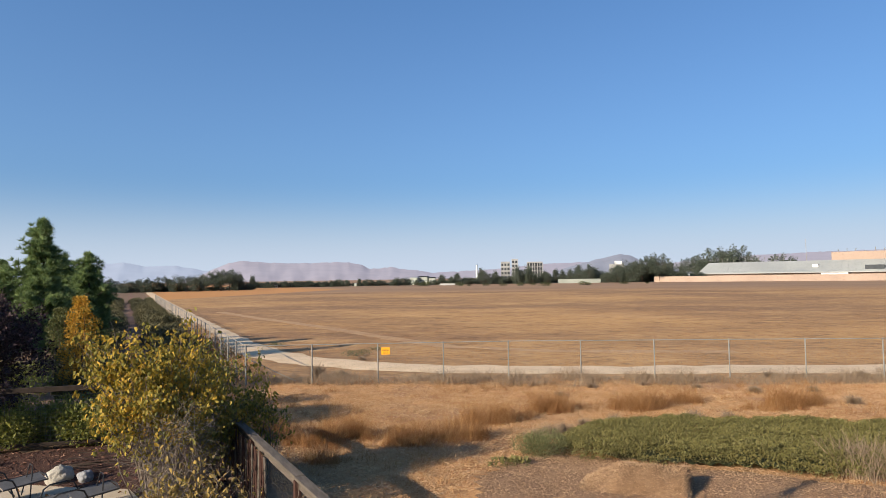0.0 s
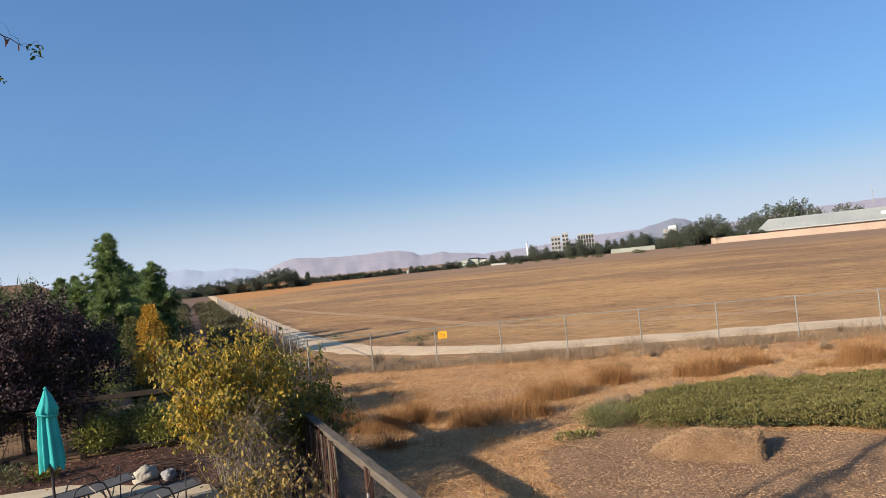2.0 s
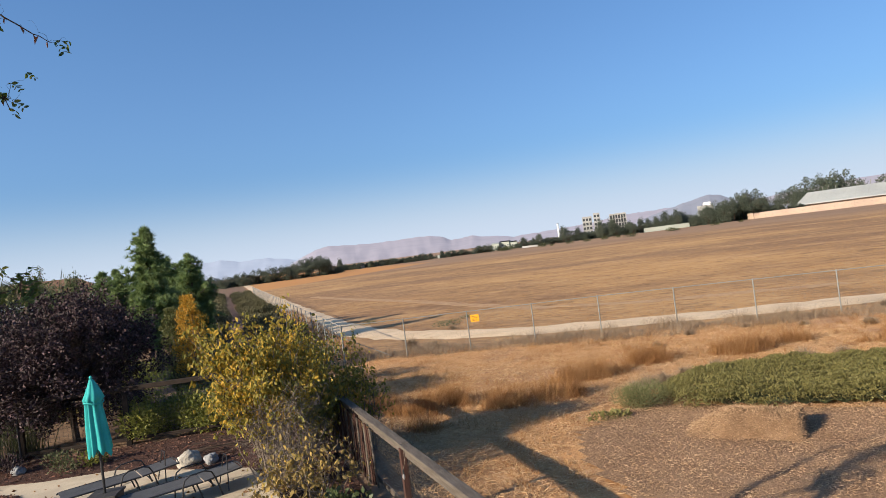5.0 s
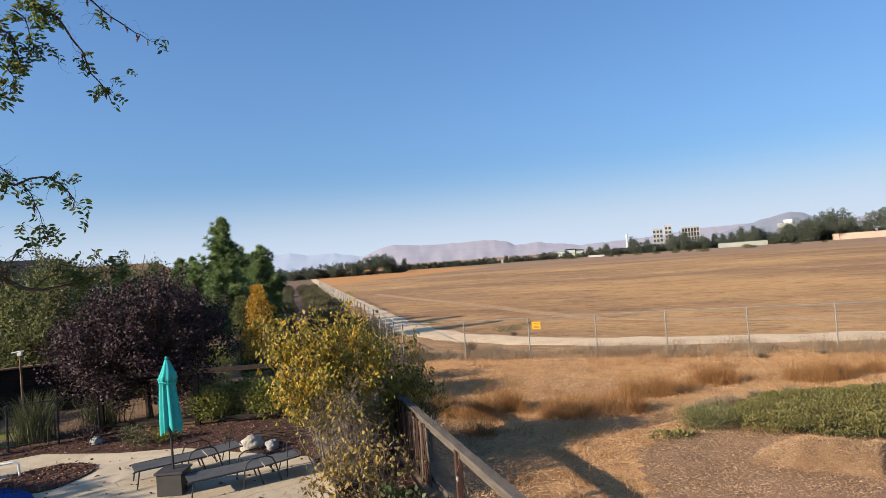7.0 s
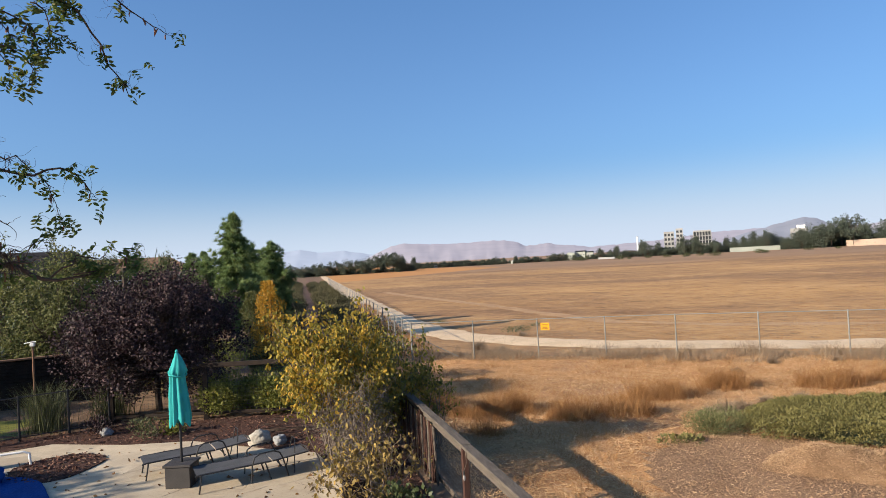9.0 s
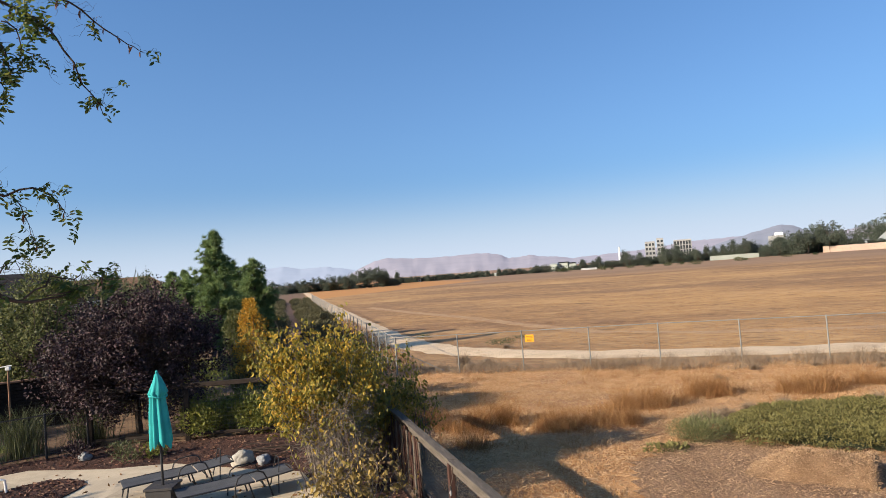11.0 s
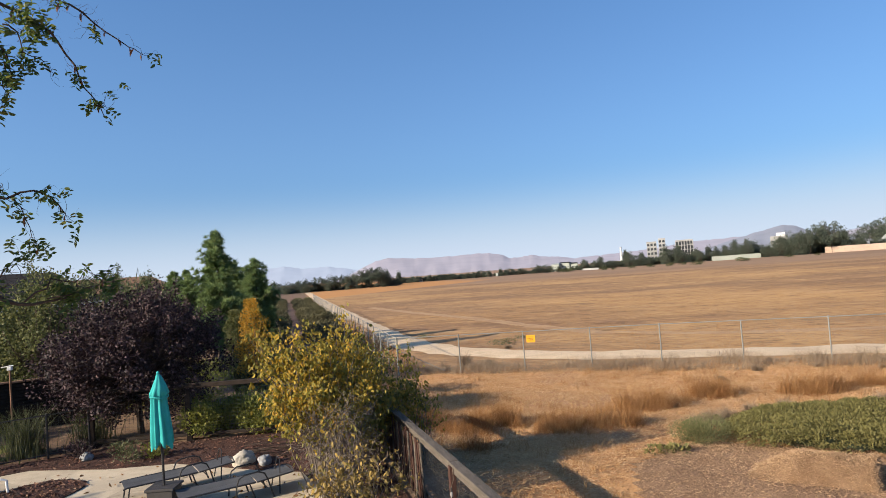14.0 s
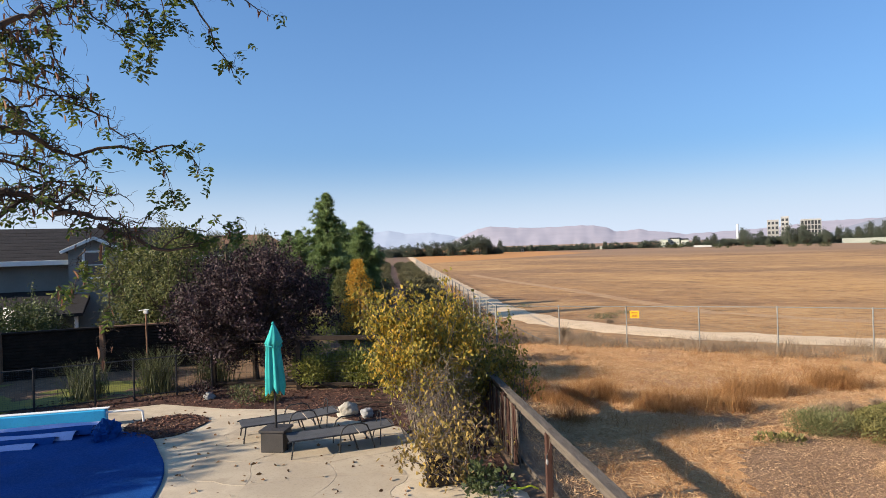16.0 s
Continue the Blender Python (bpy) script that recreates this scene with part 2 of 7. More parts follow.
def ground_material():
    m, nt, nn, bs = nodes_of("dry_land")
    p = place_of(nt)
    turn = radians(30.5)
    fine = noise_of(nt, p, 9.0, 6, 0.7)
    mid = noise_of(nt, p, 0.9, 5, 0.65)
    big = noise_of(nt, p, 0.16, 4, 0.6)
    # mown strip between yard and fence
    near = mix_rgb(nt, span(nt, mid, 0.35, 0.65), (0.52, 0.285, 0.115), (0.37, 0.18, 0.066))
    near = mix_rgb(nt, span(nt, fine, 0.48, 0.72, 0, 0.75), near, (0.64, 0.43, 0.21))
    tuft = noise_of(nt, p, 3.0, 5, 0.8)
    near = mix_rgb(nt, span(nt, tuft, 0.47, 0.36, 0, 0.65), near, (0.21, 0.105, 0.045))
    near = mix_rgb(nt, span(nt, tuft, 0.54, 0.66, 0, 0.55), near, (0.70, 0.48, 0.25))
    grit = noise_of(nt, p, 26.0, 5, 0.75)
    near = mix_rgb(nt, span(nt, grit, 0.42, 0.30, 0, 0.7), near, (0.17, 0.095, 0.045))
    near = mix_rgb(nt, span(nt, grit, 0.58, 0.7, 0, 0.6), near, (0.74, 0.52, 0.28))
    near = mix_rgb(nt, span(nt, big, 0.5, 0.62, 0, 0.65), near, (0.30, 0.18, 0.10))
    # the open field: long drifts of paler straw on brown stubble
    drift = noise_of(nt, p, 0.014, 6, 0.6, (1.0, 1.5, 1.0), turn)
    rows = noise_of(nt, p, 0.05, 6, 0.75, (1.0, 1.8, 1.0), turn + 0.35)
    clod = noise_of(nt, p, 1.6, 6, 0.75, (1.0, 2.4, 1.0), turn)
    field = mix_rgb(nt, span(nt, drift, 0.40, 0.60), (0.25, 0.143, 0.077), (0.49, 0.288, 0.122))
    field = mix_rgb(nt, span(nt, rows, 0.50, 0.66, 0, 0.5), field, (0.60, 0.38, 0.18))
    field = mix_rgb(nt, span(nt, rows, 0.47, 0.36, 0, 0.45), field, (0.25, 0.145, 0.08))
    field = mix_rgb(nt, span(nt, clod, 0.48, 0.68, 0, 0.5), field, (0.225, 0.128, 0.066))
    patch = noise_of(nt, p, 0.26, 6, 0.8, (1.0, 1.5, 1.0), turn)
    field = mix_rgb(nt, span(nt, patch, 0.53, 0.66, 0, 0.6), field, (0.54, 0.345, 0.165))
    field = mix_rgb(nt, span(nt, patch, 0.48, 0.36, 0, 0.75), field, (0.165, 0.093, 0.05))
    speck = noise_of(nt, p, 0.75, 5, 0.8, (1.0, 2.6, 1.0), turn)
    field = mix_rgb(nt, span(nt, speck, 0.51, 0.64, 0, 0.6), field, (0.50, 0.32, 0.16))
    field = mix_rgb(nt, span(nt, speck, 0.48, 0.37, 0, 0.6), field, (0.165, 0.093, 0.05))
    sep = nn.new("ShaderNodeSeparateXYZ")
    nt.links.new(p, sep.inputs[0])
    dot = nn.new("ShaderNodeVectorMath")
    dot.operation = "DOT_PRODUCT"
    nt.links.new(p, dot.inputs[0])
    dot.inputs[1].default_value = (0.507, 0.862, 0)
    far = span(nt, dot.outputs["Value"], 29.0, 31.0)
    # greyer brown with distance from the origin, the edge broken by drift
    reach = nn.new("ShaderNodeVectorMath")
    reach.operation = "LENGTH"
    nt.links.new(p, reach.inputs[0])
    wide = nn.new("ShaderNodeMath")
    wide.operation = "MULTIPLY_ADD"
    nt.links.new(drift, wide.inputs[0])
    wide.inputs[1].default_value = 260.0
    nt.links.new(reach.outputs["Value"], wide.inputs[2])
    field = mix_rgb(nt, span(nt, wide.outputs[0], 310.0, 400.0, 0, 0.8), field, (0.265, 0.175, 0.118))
    # a far band of bare reddish earth by the trees
    lean_y = nn.new("ShaderNodeVectorMath")
    lean_y.operation = "DOT_PRODUCT"
    nt.links.new(p, lean_y.inputs[0])
    lean_y.inputs[1].default_value = (-1.25, 1.0, 0)
    earth = span(nt, lean_y.outputs["Value"], 172.0, 186.0)
    earth_x = span(nt, sep.outputs["X"], 70.0, 110.0, 1.0, 0.0)
    both = nn.new("ShaderNodeMath")
    both.operation = "MULTIPLY"
    nt.links.new(earth, both.inputs[0])
    nt.links.new(earth_x, both.inputs[1])
    field = mix_rgb(nt, span(nt, both.outputs[0], 0.0, 1.0, 0.0, 0.85), field, (0.50, 0.245, 0.085))
    field = mix_rgb(nt, 1.0, field, (0.93, 0.91, 0.88), "MULTIPLY")
    near = mix_rgb(nt, 1.0, near, (1.0, 1.0, 1.08), "MULTIPLY")
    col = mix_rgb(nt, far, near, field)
    # garden soil on the yard side
    yard = span(nt, sep.outputs["X"], 2.2, 4.5, 1.0, 0.0)
    soil = mix_rgb(nt, span(nt, mid, 0.35, 0.65), (0.12, 0.075, 0.048), (0.20, 0.13, 0.082))
    soil = mix_rgb(nt, span(nt, fine, 0.5, 0.72, 0, 0.7), soil, (0.33, 0.24, 0.15))
    col = mix_rgb(nt, yard, col, soil)
    nt.links.new(col, bs.inputs["Base Color"])
    bs.inputs["Roughness"].default_value = 0.95
    bs.inputs["Specular IOR Level"].default_value = 0.15
    bump_of(nt, fine, 0.6, 0.05, bs)
    return m


M_LAND = ground_material()
M_ROAD = surface("pale_dirt", (0.62, 0.47, 0.31), (0.54, 0.40, 0.255), 0.5, 6, 0.95, 0.3, 0.02, c3=(0.42, 0.31, 0.2))
M_TRACK = surface("worn_straw", (0.41, 0.262, 0.14), (0.33, 0.20, 0.108), 0.9, 5, 0.95, 0.3, 0.02, c3=(0.29, 0.17, 0.092))
M_PATIO = surface("flagstone", (0.41, 0.342, 0.25), (0.345, 0.284, 0.206), 0.8, 26, 0.8, 0.25, 0.01, c3=(0.30, 0.245, 0.18))
M_MORTAR = surface("pale_mortar", (0.50, 0.415, 0.30), (0.40, 0.33, 0.24), 1.5, 30, 0.9, 0.25, 0.008)
M_WIRE = surface("dull_wire", (0.10, 0.085, 0.07), (0.065, 0.055, 0.047), 3, 60, 0.6, 0.0)
M_MULCH = surface("bark_mulch", (0.055, 0.03, 0.023), (0.088, 0.046, 0.034), 3.0, 34, 0.95, 0.9, 0.04)
M_CHIPBED = surface("chip_bed", (0.235, 0.142, 0.082), (0.31, 0.195, 0.115), 1.2, 30, 0.95, 0.9, 0.04)
M_HEAP = surface("packed_straw", (0.27, 0.168, 0.095), (0.20, 0.12, 0.066), 2.5, 40, 0.95, 0.9, 0.03)
M_PATH = surface("red_path", (0.15, 0.085, 0.058), (0.21, 0.125, 0.085), 0.6, 9, 0.95, 0.6, 0.03)
M_STEEL = surface("galvanised_steel", (0.215, 0.21, 0.19), (0.165, 0.16, 0.145), 3, 60, 0.6, 0.1, 0.002)
M_BLACK = surface("black_metal", (0.018, 0.018, 0.02), (0.03, 0.029, 0.028), 4, 80, 0.45, 0.1, 0.002)
M_GREYWOOD = surface("weathered_wood", (0.13, 0.108, 0.088), (0.085, 0.07, 0.057), 4, 60, 0.9, 0.7, 0.008, c3=(0.12, 0.10, 0.085), stretch=(6.0, 0.7, 6.0))
M_REDWOOD = surface("stained_wood", (0.068, 0.034, 0.026), (0.045, 0.024, 0.019), 4, 50, 0.8, 0.5, 0.006, stretch=(5.0, 5.0, 0.6))
M_DARKWOOD = surface("dark_timber", (0.020, 0.015, 0.012), (0.032, 0.023, 0.018), 4, 50, 0.85, 0.5, 0.006)
M_BROWNWOOD = surface("brown_timber", (0.23, 0.135, 0.085), (0.16, 0.09, 0.055), 3, 50, 0.85, 0.4, 0.006)
M_BARK = surface("bark", (0.11, 0.085, 0.065), (0.07, 0.052, 0.04), 6, 40, 0.95, 0.8, 0.02)
M_TWIG = surface("grey_twig", (0.20, 0.162, 0.13), (0.13, 0.104, 0.084), 6, 60, 0.9, 0.3, 0.004)
M_DARKTWIG = surface("dark_twig", (0.075, 0.055, 0.042), (0.05, 0.036, 0.028), 6, 60, 0.9, 0.3, 0.004)
M_ROCK = surface("boulder", (0.43, 0.40, 0.34), (0.33, 0.30, 0.25), 2.4, 22, 0.9, 0.8, 0.03, c3=(0.25, 0.24, 0.2))
M_ROCK2 = surface("grey_rock", (0.27, 0.27, 0.27), (0.2, 0.2, 0.2), 3, 24, 0.9, 0.8, 0.03)
M_TEAL = surface("teal_canvas", (0.04, 0.36, 0.345), (0.03, 0.30, 0.29), 3, 120, 0.85, 0.25, 0.002)
M_SLING = surface("grey_sling", (0.075, 0.075, 0.078), (0.06, 0.06, 0.062), 4, 200, 0.7, 0.3, 0.001)
M_BOX = surface("charcoal_table", (0.035, 0.032, 0.03), (0.045, 0.04, 0.038), 3, 90, 0.6, 0.3, 0.003)
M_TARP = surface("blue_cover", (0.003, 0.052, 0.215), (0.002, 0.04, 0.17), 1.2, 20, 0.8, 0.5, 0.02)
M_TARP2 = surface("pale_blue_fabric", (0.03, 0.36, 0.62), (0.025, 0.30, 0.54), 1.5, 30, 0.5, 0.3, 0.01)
M_TARP3 = surface("lilac_cover_fold", (0.42, 0.45, 0.70), (0.34, 0.38, 0.62), 2.5, 30, 0.6, 0.4, 0.01)
M_WHITE = surface("white_paint", (0.74, 0.73, 0.70), (0.68, 0.67, 0.64), 2, 40, 0.6, 0.15, 0.003)
M_SIGN = surface("orange_sign", (0.80, 0.36, 0.015), (0.76, 0.33, 0.012), 3, 40, 0.5, 0.05, 0.001)
M_SIGNINK = surface("sign_ink", (0.16, 0.09, 0.02), (0.14, 0.08, 0.02), 3, 40, 0.6, 0.0)
M_STUCCO = surface("grey_stucco", (0.22, 0.225, 0.215), (0.19, 0.195, 0.19), 0.8, 30, 0.9, 0.3, 0.006)
M_ROOF = surface("grey_shingle", (0.030, 0.027, 0.027), (0.022, 0.020, 0.020), 1.5, 18, 0.9, 0.5, 0.02)
M_CONCRETE = surface("pale_concrete", (0.31, 0.305, 0.295), (0.25, 0.245, 0.235), 0.1, 2, 0.9, 0.1, 0.01)
M_SHADEDVOID = surface("glass_and_shaded_void", (0.05, 0.055, 0.06), (0.035, 0.04, 0.045), 0.3, 4, 0.25, 0.0)
M_ORANGEWALL = surface("peach_wall", (0.35, 0.262, 0.205), (0.30, 0.225, 0.178), 0.05, 1.0, 0.9, 0.1, 0.01)
M_METALROOF = surface("grey_metal_roof", (0.30, 0.31, 0.29), (0.25, 0.26, 0.25), 0.05, 1.2, 0.55, 0.2, 0.01)
M_SAGEWALL = surface("sage_wall", (0.33, 0.35, 0.305), (0.29, 0.31, 0.27), 0.1, 1.5, 0.9, 0.1, 0.01)
M_GLASS = surface("window_glass", (0.06, 0.075, 0.09), (0.05, 0.06, 0.075), 1, 9, 0.1, 0.0)

L_PLUM = foliage("plum_leaves", [(0.007, 0.0035, 0.004), (0.016, 0.008, 0.009), (0.044, 0.023, 0.025), (0.13, 0.08, 0.084)], 0.68, 0.06)
L_YELLOW = foliage("yellow_leaves", [(0.10, 0.098, 0.025), (0.21, 0.185, 0.034), (0.40, 0.285, 0.038), (0.62, 0.36, 0.045)], 0.7, 0.4)
L_OLDLEAF = foliage("olive_autumn_leaves", [(0.09, 0.092, 0.024), (0.17, 0.16, 0.036), (0.29, 0.235, 0.045), (0.48, 0.31, 0.05)], 0.7, 0.3)
L_WITHERED = foliage("withered_leaves", [(0.085, 0.06, 0.03), (0.17, 0.12, 0.042), (0.27, 0.19, 0.055), (0.38, 0.26, 0.07)], 0.75, 0.25)
L_GOLD = foliage("golden_leaves", [(0.27, 0.18, 0.028), (0.48, 0.285, 0.036), (0.64, 0.34, 0.042)], 0.6, 0.4)
L_LIME = foliage("lime_leaves", [(0.09, 0.11, 0.025), (0.18, 0.19, 0.04), (0.27, 0.26, 0.05)], 0.6, 0.3)
L_PINE = foliage("pine_needles", [(0.08, 0.125, 0.045), (0.155, 0.22, 0.08), (0.25, 0.315, 0.115)], 0.6, 0.25)
L_DARK = foliage("dark_leaves", [(0.03, 0.045, 0.016), (0.058, 0.078, 0.028), (0.10, 0.12, 0.045)], 0.55, 0.3)
L_BRUSH = foliage("brushy_leaves", [(0.055, 0.052, 0.026), (0.095, 0.087, 0.04), (0.15, 0.13, 0.062)], 0.7, 0.25)
L_WILLOW = foliage("willow_leaves", [(0.06, 0.07, 0.025), (0.12, 0.13, 0.045), (0.21, 0.205, 0.075)], 0.6, 0.4)
L_OLIVE = foliage("olive_leaves", [(0.04, 0.05, 0.022), (0.075, 0.085, 0.035), (0.12, 0.125, 0.055)], 0.6, 0.25)
# the grey-blue lift in these leaf colours stands in for distance haze
L_HAZY = foliage("hazed_far_leaves", [(0.052, 0.066, 0.052), (0.082, 0.098, 0.074), (0.125, 0.14, 0.10)], 0.9, 0.2)
L_IVY = foliage("ground_cover_leaves", [(0.108, 0.098, 0.03), (0.155, 0.138, 0.043), (0.205, 0.18, 0.06)], 0.6, 0.25)
L_LOCUST = foliage("locust_leaves", [(0.045, 0.078, 0.02), (0.08, 0.12, 0.026), (0.19, 0.18, 0.042)], 0.5, 0.5)
L_SAGE = foliage("sage_leaves", [(0.085, 0.09, 0.032), (0.145, 0.145, 0.055), (0.21, 0.2, 0.085)], 0.7, 0.25)
L_HEAP = foliage("heap_straw", [(0.16, 0.094, 0.053), (0.32, 0.20, 0.115), (0.55, 0.385, 0.235)], 0.85, 0.1)
L_POD = foliage("dry_pods", [(0.10, 0.04, 0.024), (0.16, 0.07, 0.04), (0.24, 0.13, 0.07)], 0.6, 0.2)
L_STRAW = foliage("straw", [(0.32, 0.182, 0.088), (0.48, 0.30, 0.155), (0.64, 0.45, 0.26)], 0.8, 0.25)
L_BROWN = foliage("brown_grass", [(0.20, 0.09, 0.036), (0.34, 0.175, 0.07), (0.50, 0.30, 0.135)], 0.85, 0.4)
L_GREYWEED = foliage("grey_weeds", [(0.18, 0.125, 0.085), (0.26, 0.19, 0.13), (0.34, 0.26, 0.17)], 0.9, 0.2)
L_CHIP = foliage("wood_chips", [(0.15, 0.088, 0.048), (0.29, 0.175, 0.098), (0.52, 0.36, 0.215)], 0.85, 0.0)
L_DEADLEAF = foliage("dead_leaves", [(0.10, 0.05, 0.025), (0.17, 0.09, 0.04), (0.26, 0.15, 0.06)], 0.8, 0.1)

# ---- the land ----
def axis(lo, hi, step, reach, grow=1.22):
    xs = list(np.arange(lo, hi + 1e-6, step))
    d, a, b = step, lo, hi
    left, right = [], []
    while a > -reach or b < reach:
        d *= grow
        a, b = a - d, b + d
        left.append(a)
        right.append(b)
    return left[::-1] + xs + right


def build_ground():
    xs, ys = axis(-24, 44, 0.5, 4900), axis(-6, 56, 0.5, 4900)
    nx = len(xs)
    v = []
    for y in ys:
        for x in xs:
            z = ground_z(x, y)
            if -30 < x < 60 and -10 < y < 70:
                k = ramp((x - 2.2) / 1.0) if y < 16 else 1.0
                z += k * (0.05 * noise.noise((x * 0.5, y * 0.5, 0)) + 0.03 * noise.noise((x * 1.7, y * 1.7, 3)))
            if x < 2.1 and y < 17.5:
                z -= 0.03
            v.append((x, y, z))
    f = [(j * nx + i, j * nx + i + 1, (j + 1) * nx + i + 1, (j + 1) * nx + i) for j in range(len(ys) - 1) for i in range(nx - 1)]
    g = Geo()
    g.v, g.f = v, f
    me = g.mesh("ground", smooth=True)
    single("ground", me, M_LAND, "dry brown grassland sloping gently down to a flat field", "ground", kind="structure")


def strip(name, line, width, lift, material, label, category, wobble=0.2):
    """A band laid on the land along a line of points, with uneven edges."""
    pts = []
    for (x0, y0), (x1, y1) in zip(line, line[1:]):
        n = max(1, int(math.hypot(x1 - x0, y1 - y0) / 0.9))
        n = min(n, 120)
        pts += [(x0 + (x1 - x0) * k / n, y0 + (y1 - y0) * k / n) for k in range(n)]
    pts.append(line[-1])
    m = 7
    v, f = [], []
    for i, (x, y) in enumerate(pts):
        a, b = pts[max(i - 1, 0)], pts[min(i + 1, len(pts) - 1)]
        d = Vector((b[0] - a[0], b[1] - a[1], 0)).normalized()
        s = Vector((d.y, -d.x, 0))
        for k in range(m):
            u = k / (m - 1) - 0.5
            w = width + (wobble * noise.noise((x * 0.6, y * 0.6, k // 3)) * 2)
            q = Vector((x, y, 0)) + s * (u * w)
            crown = lift * (1 - (2 * abs(u)) ** 4) + 0.012
            bumpy = 0.05 * noise.noise((q.x * 0.5, q.y * 0.5, 0)) + 0.03 * noise.noise((q.x * 1.7, q.y * 1.7, 3)) if y < 70 and q.x < 60 else 0
            v.append((q.x, q.y, ground_z(q.x, q.y) + bumpy + crown))
    for i in range(len(pts) - 1):
        for k in range(m - 1):
            f.append((i * m + k, i * m + k + 1, (i + 1) * m + k + 1, (i + 1) * m + k))
    g = Geo()
    g.v, g.f = v, f
    return single(name, g.mesh(name, smooth=True), material, label, category, kind="structure")


def build_roads():
    bend = [(4.4, 330), (5.4, 160), (6.1, 90), (6.5, 60), (6.8, 50), (7.4, 43.5), (8.8, 38), (11.4, 33.4), (14.6, 29.9), (20.2, 26.1), (28.9, 21.0), (45.2, 11.3), (75.4, -6.5)]
    strip("road", bend, 2.9, 0.05, M_ROAD, "pale dusty dirt track curving along the chain-link fence", "road", 0.4)
    strip("wheel_track", [(11.5, 104), (13.8, 83.2), (16.7, 64.4), (18.2, 48.8), (19.6, 39.6), (24, 33.5), (33, 27)], 1.5, 0.02, M_TRACK, "faint pale wheel track worn across the stubble field", "track", 0.35)
    strip("path", [(0.2, 24), (0.0, 45), (-0.6, 90), (-2.0, 200), (-3.6, 330)], 1.3, 0.03, M_PATH, "reddish bark-covered path between rows of low shrubs", "path", 0.2)


build_ground()
build_roads()


# ---- hills on the skyline ----
def build_hills():
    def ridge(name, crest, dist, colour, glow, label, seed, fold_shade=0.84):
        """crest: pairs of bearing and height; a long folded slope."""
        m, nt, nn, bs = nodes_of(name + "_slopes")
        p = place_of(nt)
        # distance haze goes into colour and emission; a noise paints the fold shade
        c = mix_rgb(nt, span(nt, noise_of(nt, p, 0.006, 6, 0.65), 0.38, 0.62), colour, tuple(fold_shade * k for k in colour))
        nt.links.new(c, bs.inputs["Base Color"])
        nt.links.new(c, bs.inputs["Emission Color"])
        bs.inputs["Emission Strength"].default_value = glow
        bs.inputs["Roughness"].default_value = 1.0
        az = np.array([a for a, _ in crest])
        hs = np.array([h for _, h in crest])
        cols = np.arange(az[0], az[-1] + 0.01, 0.2)
        v, f, rows = [], [], 9
        for a in cols:
            h = float(np.interp(a, az, hs)) + 4.0 * noise.noise((a * 1.3, seed, 0)) + 3.5 * noise.noise((a * 4.1, seed, 5))
            for r in range(rows):
                t = r / (rows - 1)
                fold = (120 * noise.noise((a * 0.7, t * 2.0, seed + 9)) + 25 * noise.noise((a * 2.2, t * 3.0, seed))) * (1 - t)
                d = dist - 900 * (1 - t) + fold
                z = max(h, 1.0) * (t ** 0.8) - 4
                v.append((d * math.sin(radians(a)), d * math.cos(radians(a)), z))
        for i in range(len(cols) - 1):
            for r in range(rows - 1):
                f.append((i * rows + r, (i + 1) * rows + r, (i + 1) * rows + r + 1, i * rows + r + 1))
        g = Geo()
        g.v, g.f = v, f
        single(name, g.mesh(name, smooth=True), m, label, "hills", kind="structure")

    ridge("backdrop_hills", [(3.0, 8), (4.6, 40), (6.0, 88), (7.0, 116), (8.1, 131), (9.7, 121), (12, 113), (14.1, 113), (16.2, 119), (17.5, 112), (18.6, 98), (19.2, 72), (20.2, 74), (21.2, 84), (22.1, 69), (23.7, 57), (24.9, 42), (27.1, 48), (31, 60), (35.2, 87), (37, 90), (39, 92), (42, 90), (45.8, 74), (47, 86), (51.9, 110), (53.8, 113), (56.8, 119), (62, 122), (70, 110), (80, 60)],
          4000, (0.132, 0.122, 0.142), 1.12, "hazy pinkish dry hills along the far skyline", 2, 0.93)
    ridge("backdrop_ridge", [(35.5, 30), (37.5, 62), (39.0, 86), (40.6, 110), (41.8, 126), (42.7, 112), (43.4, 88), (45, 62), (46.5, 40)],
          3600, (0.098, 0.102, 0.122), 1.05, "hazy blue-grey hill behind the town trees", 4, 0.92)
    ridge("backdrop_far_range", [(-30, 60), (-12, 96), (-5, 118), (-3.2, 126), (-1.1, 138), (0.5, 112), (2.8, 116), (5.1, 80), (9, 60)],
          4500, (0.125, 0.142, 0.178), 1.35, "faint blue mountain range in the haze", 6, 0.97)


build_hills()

# ---- trees ----
def unit(n):
    d = RNG.normal(size=(n, 3))
    return d / np.linalg.norm(d, axis=1, keepdims=True)


def limb(g, a, b, r0, r1, bow=0.12, n=5, sides=5):
    a, b = Vector(a), Vector(b)
    off = Vector(unit(1)[0]) * (b - a).length * bow
    pts = [a.lerp(b, k / n) + off * math.sin(math.pi * k / n) for k in range(n + 1)]
    g.tube(pts, [r0 + (r1 - r0) * k / n for k in range(n + 1)], sides)
    return pts


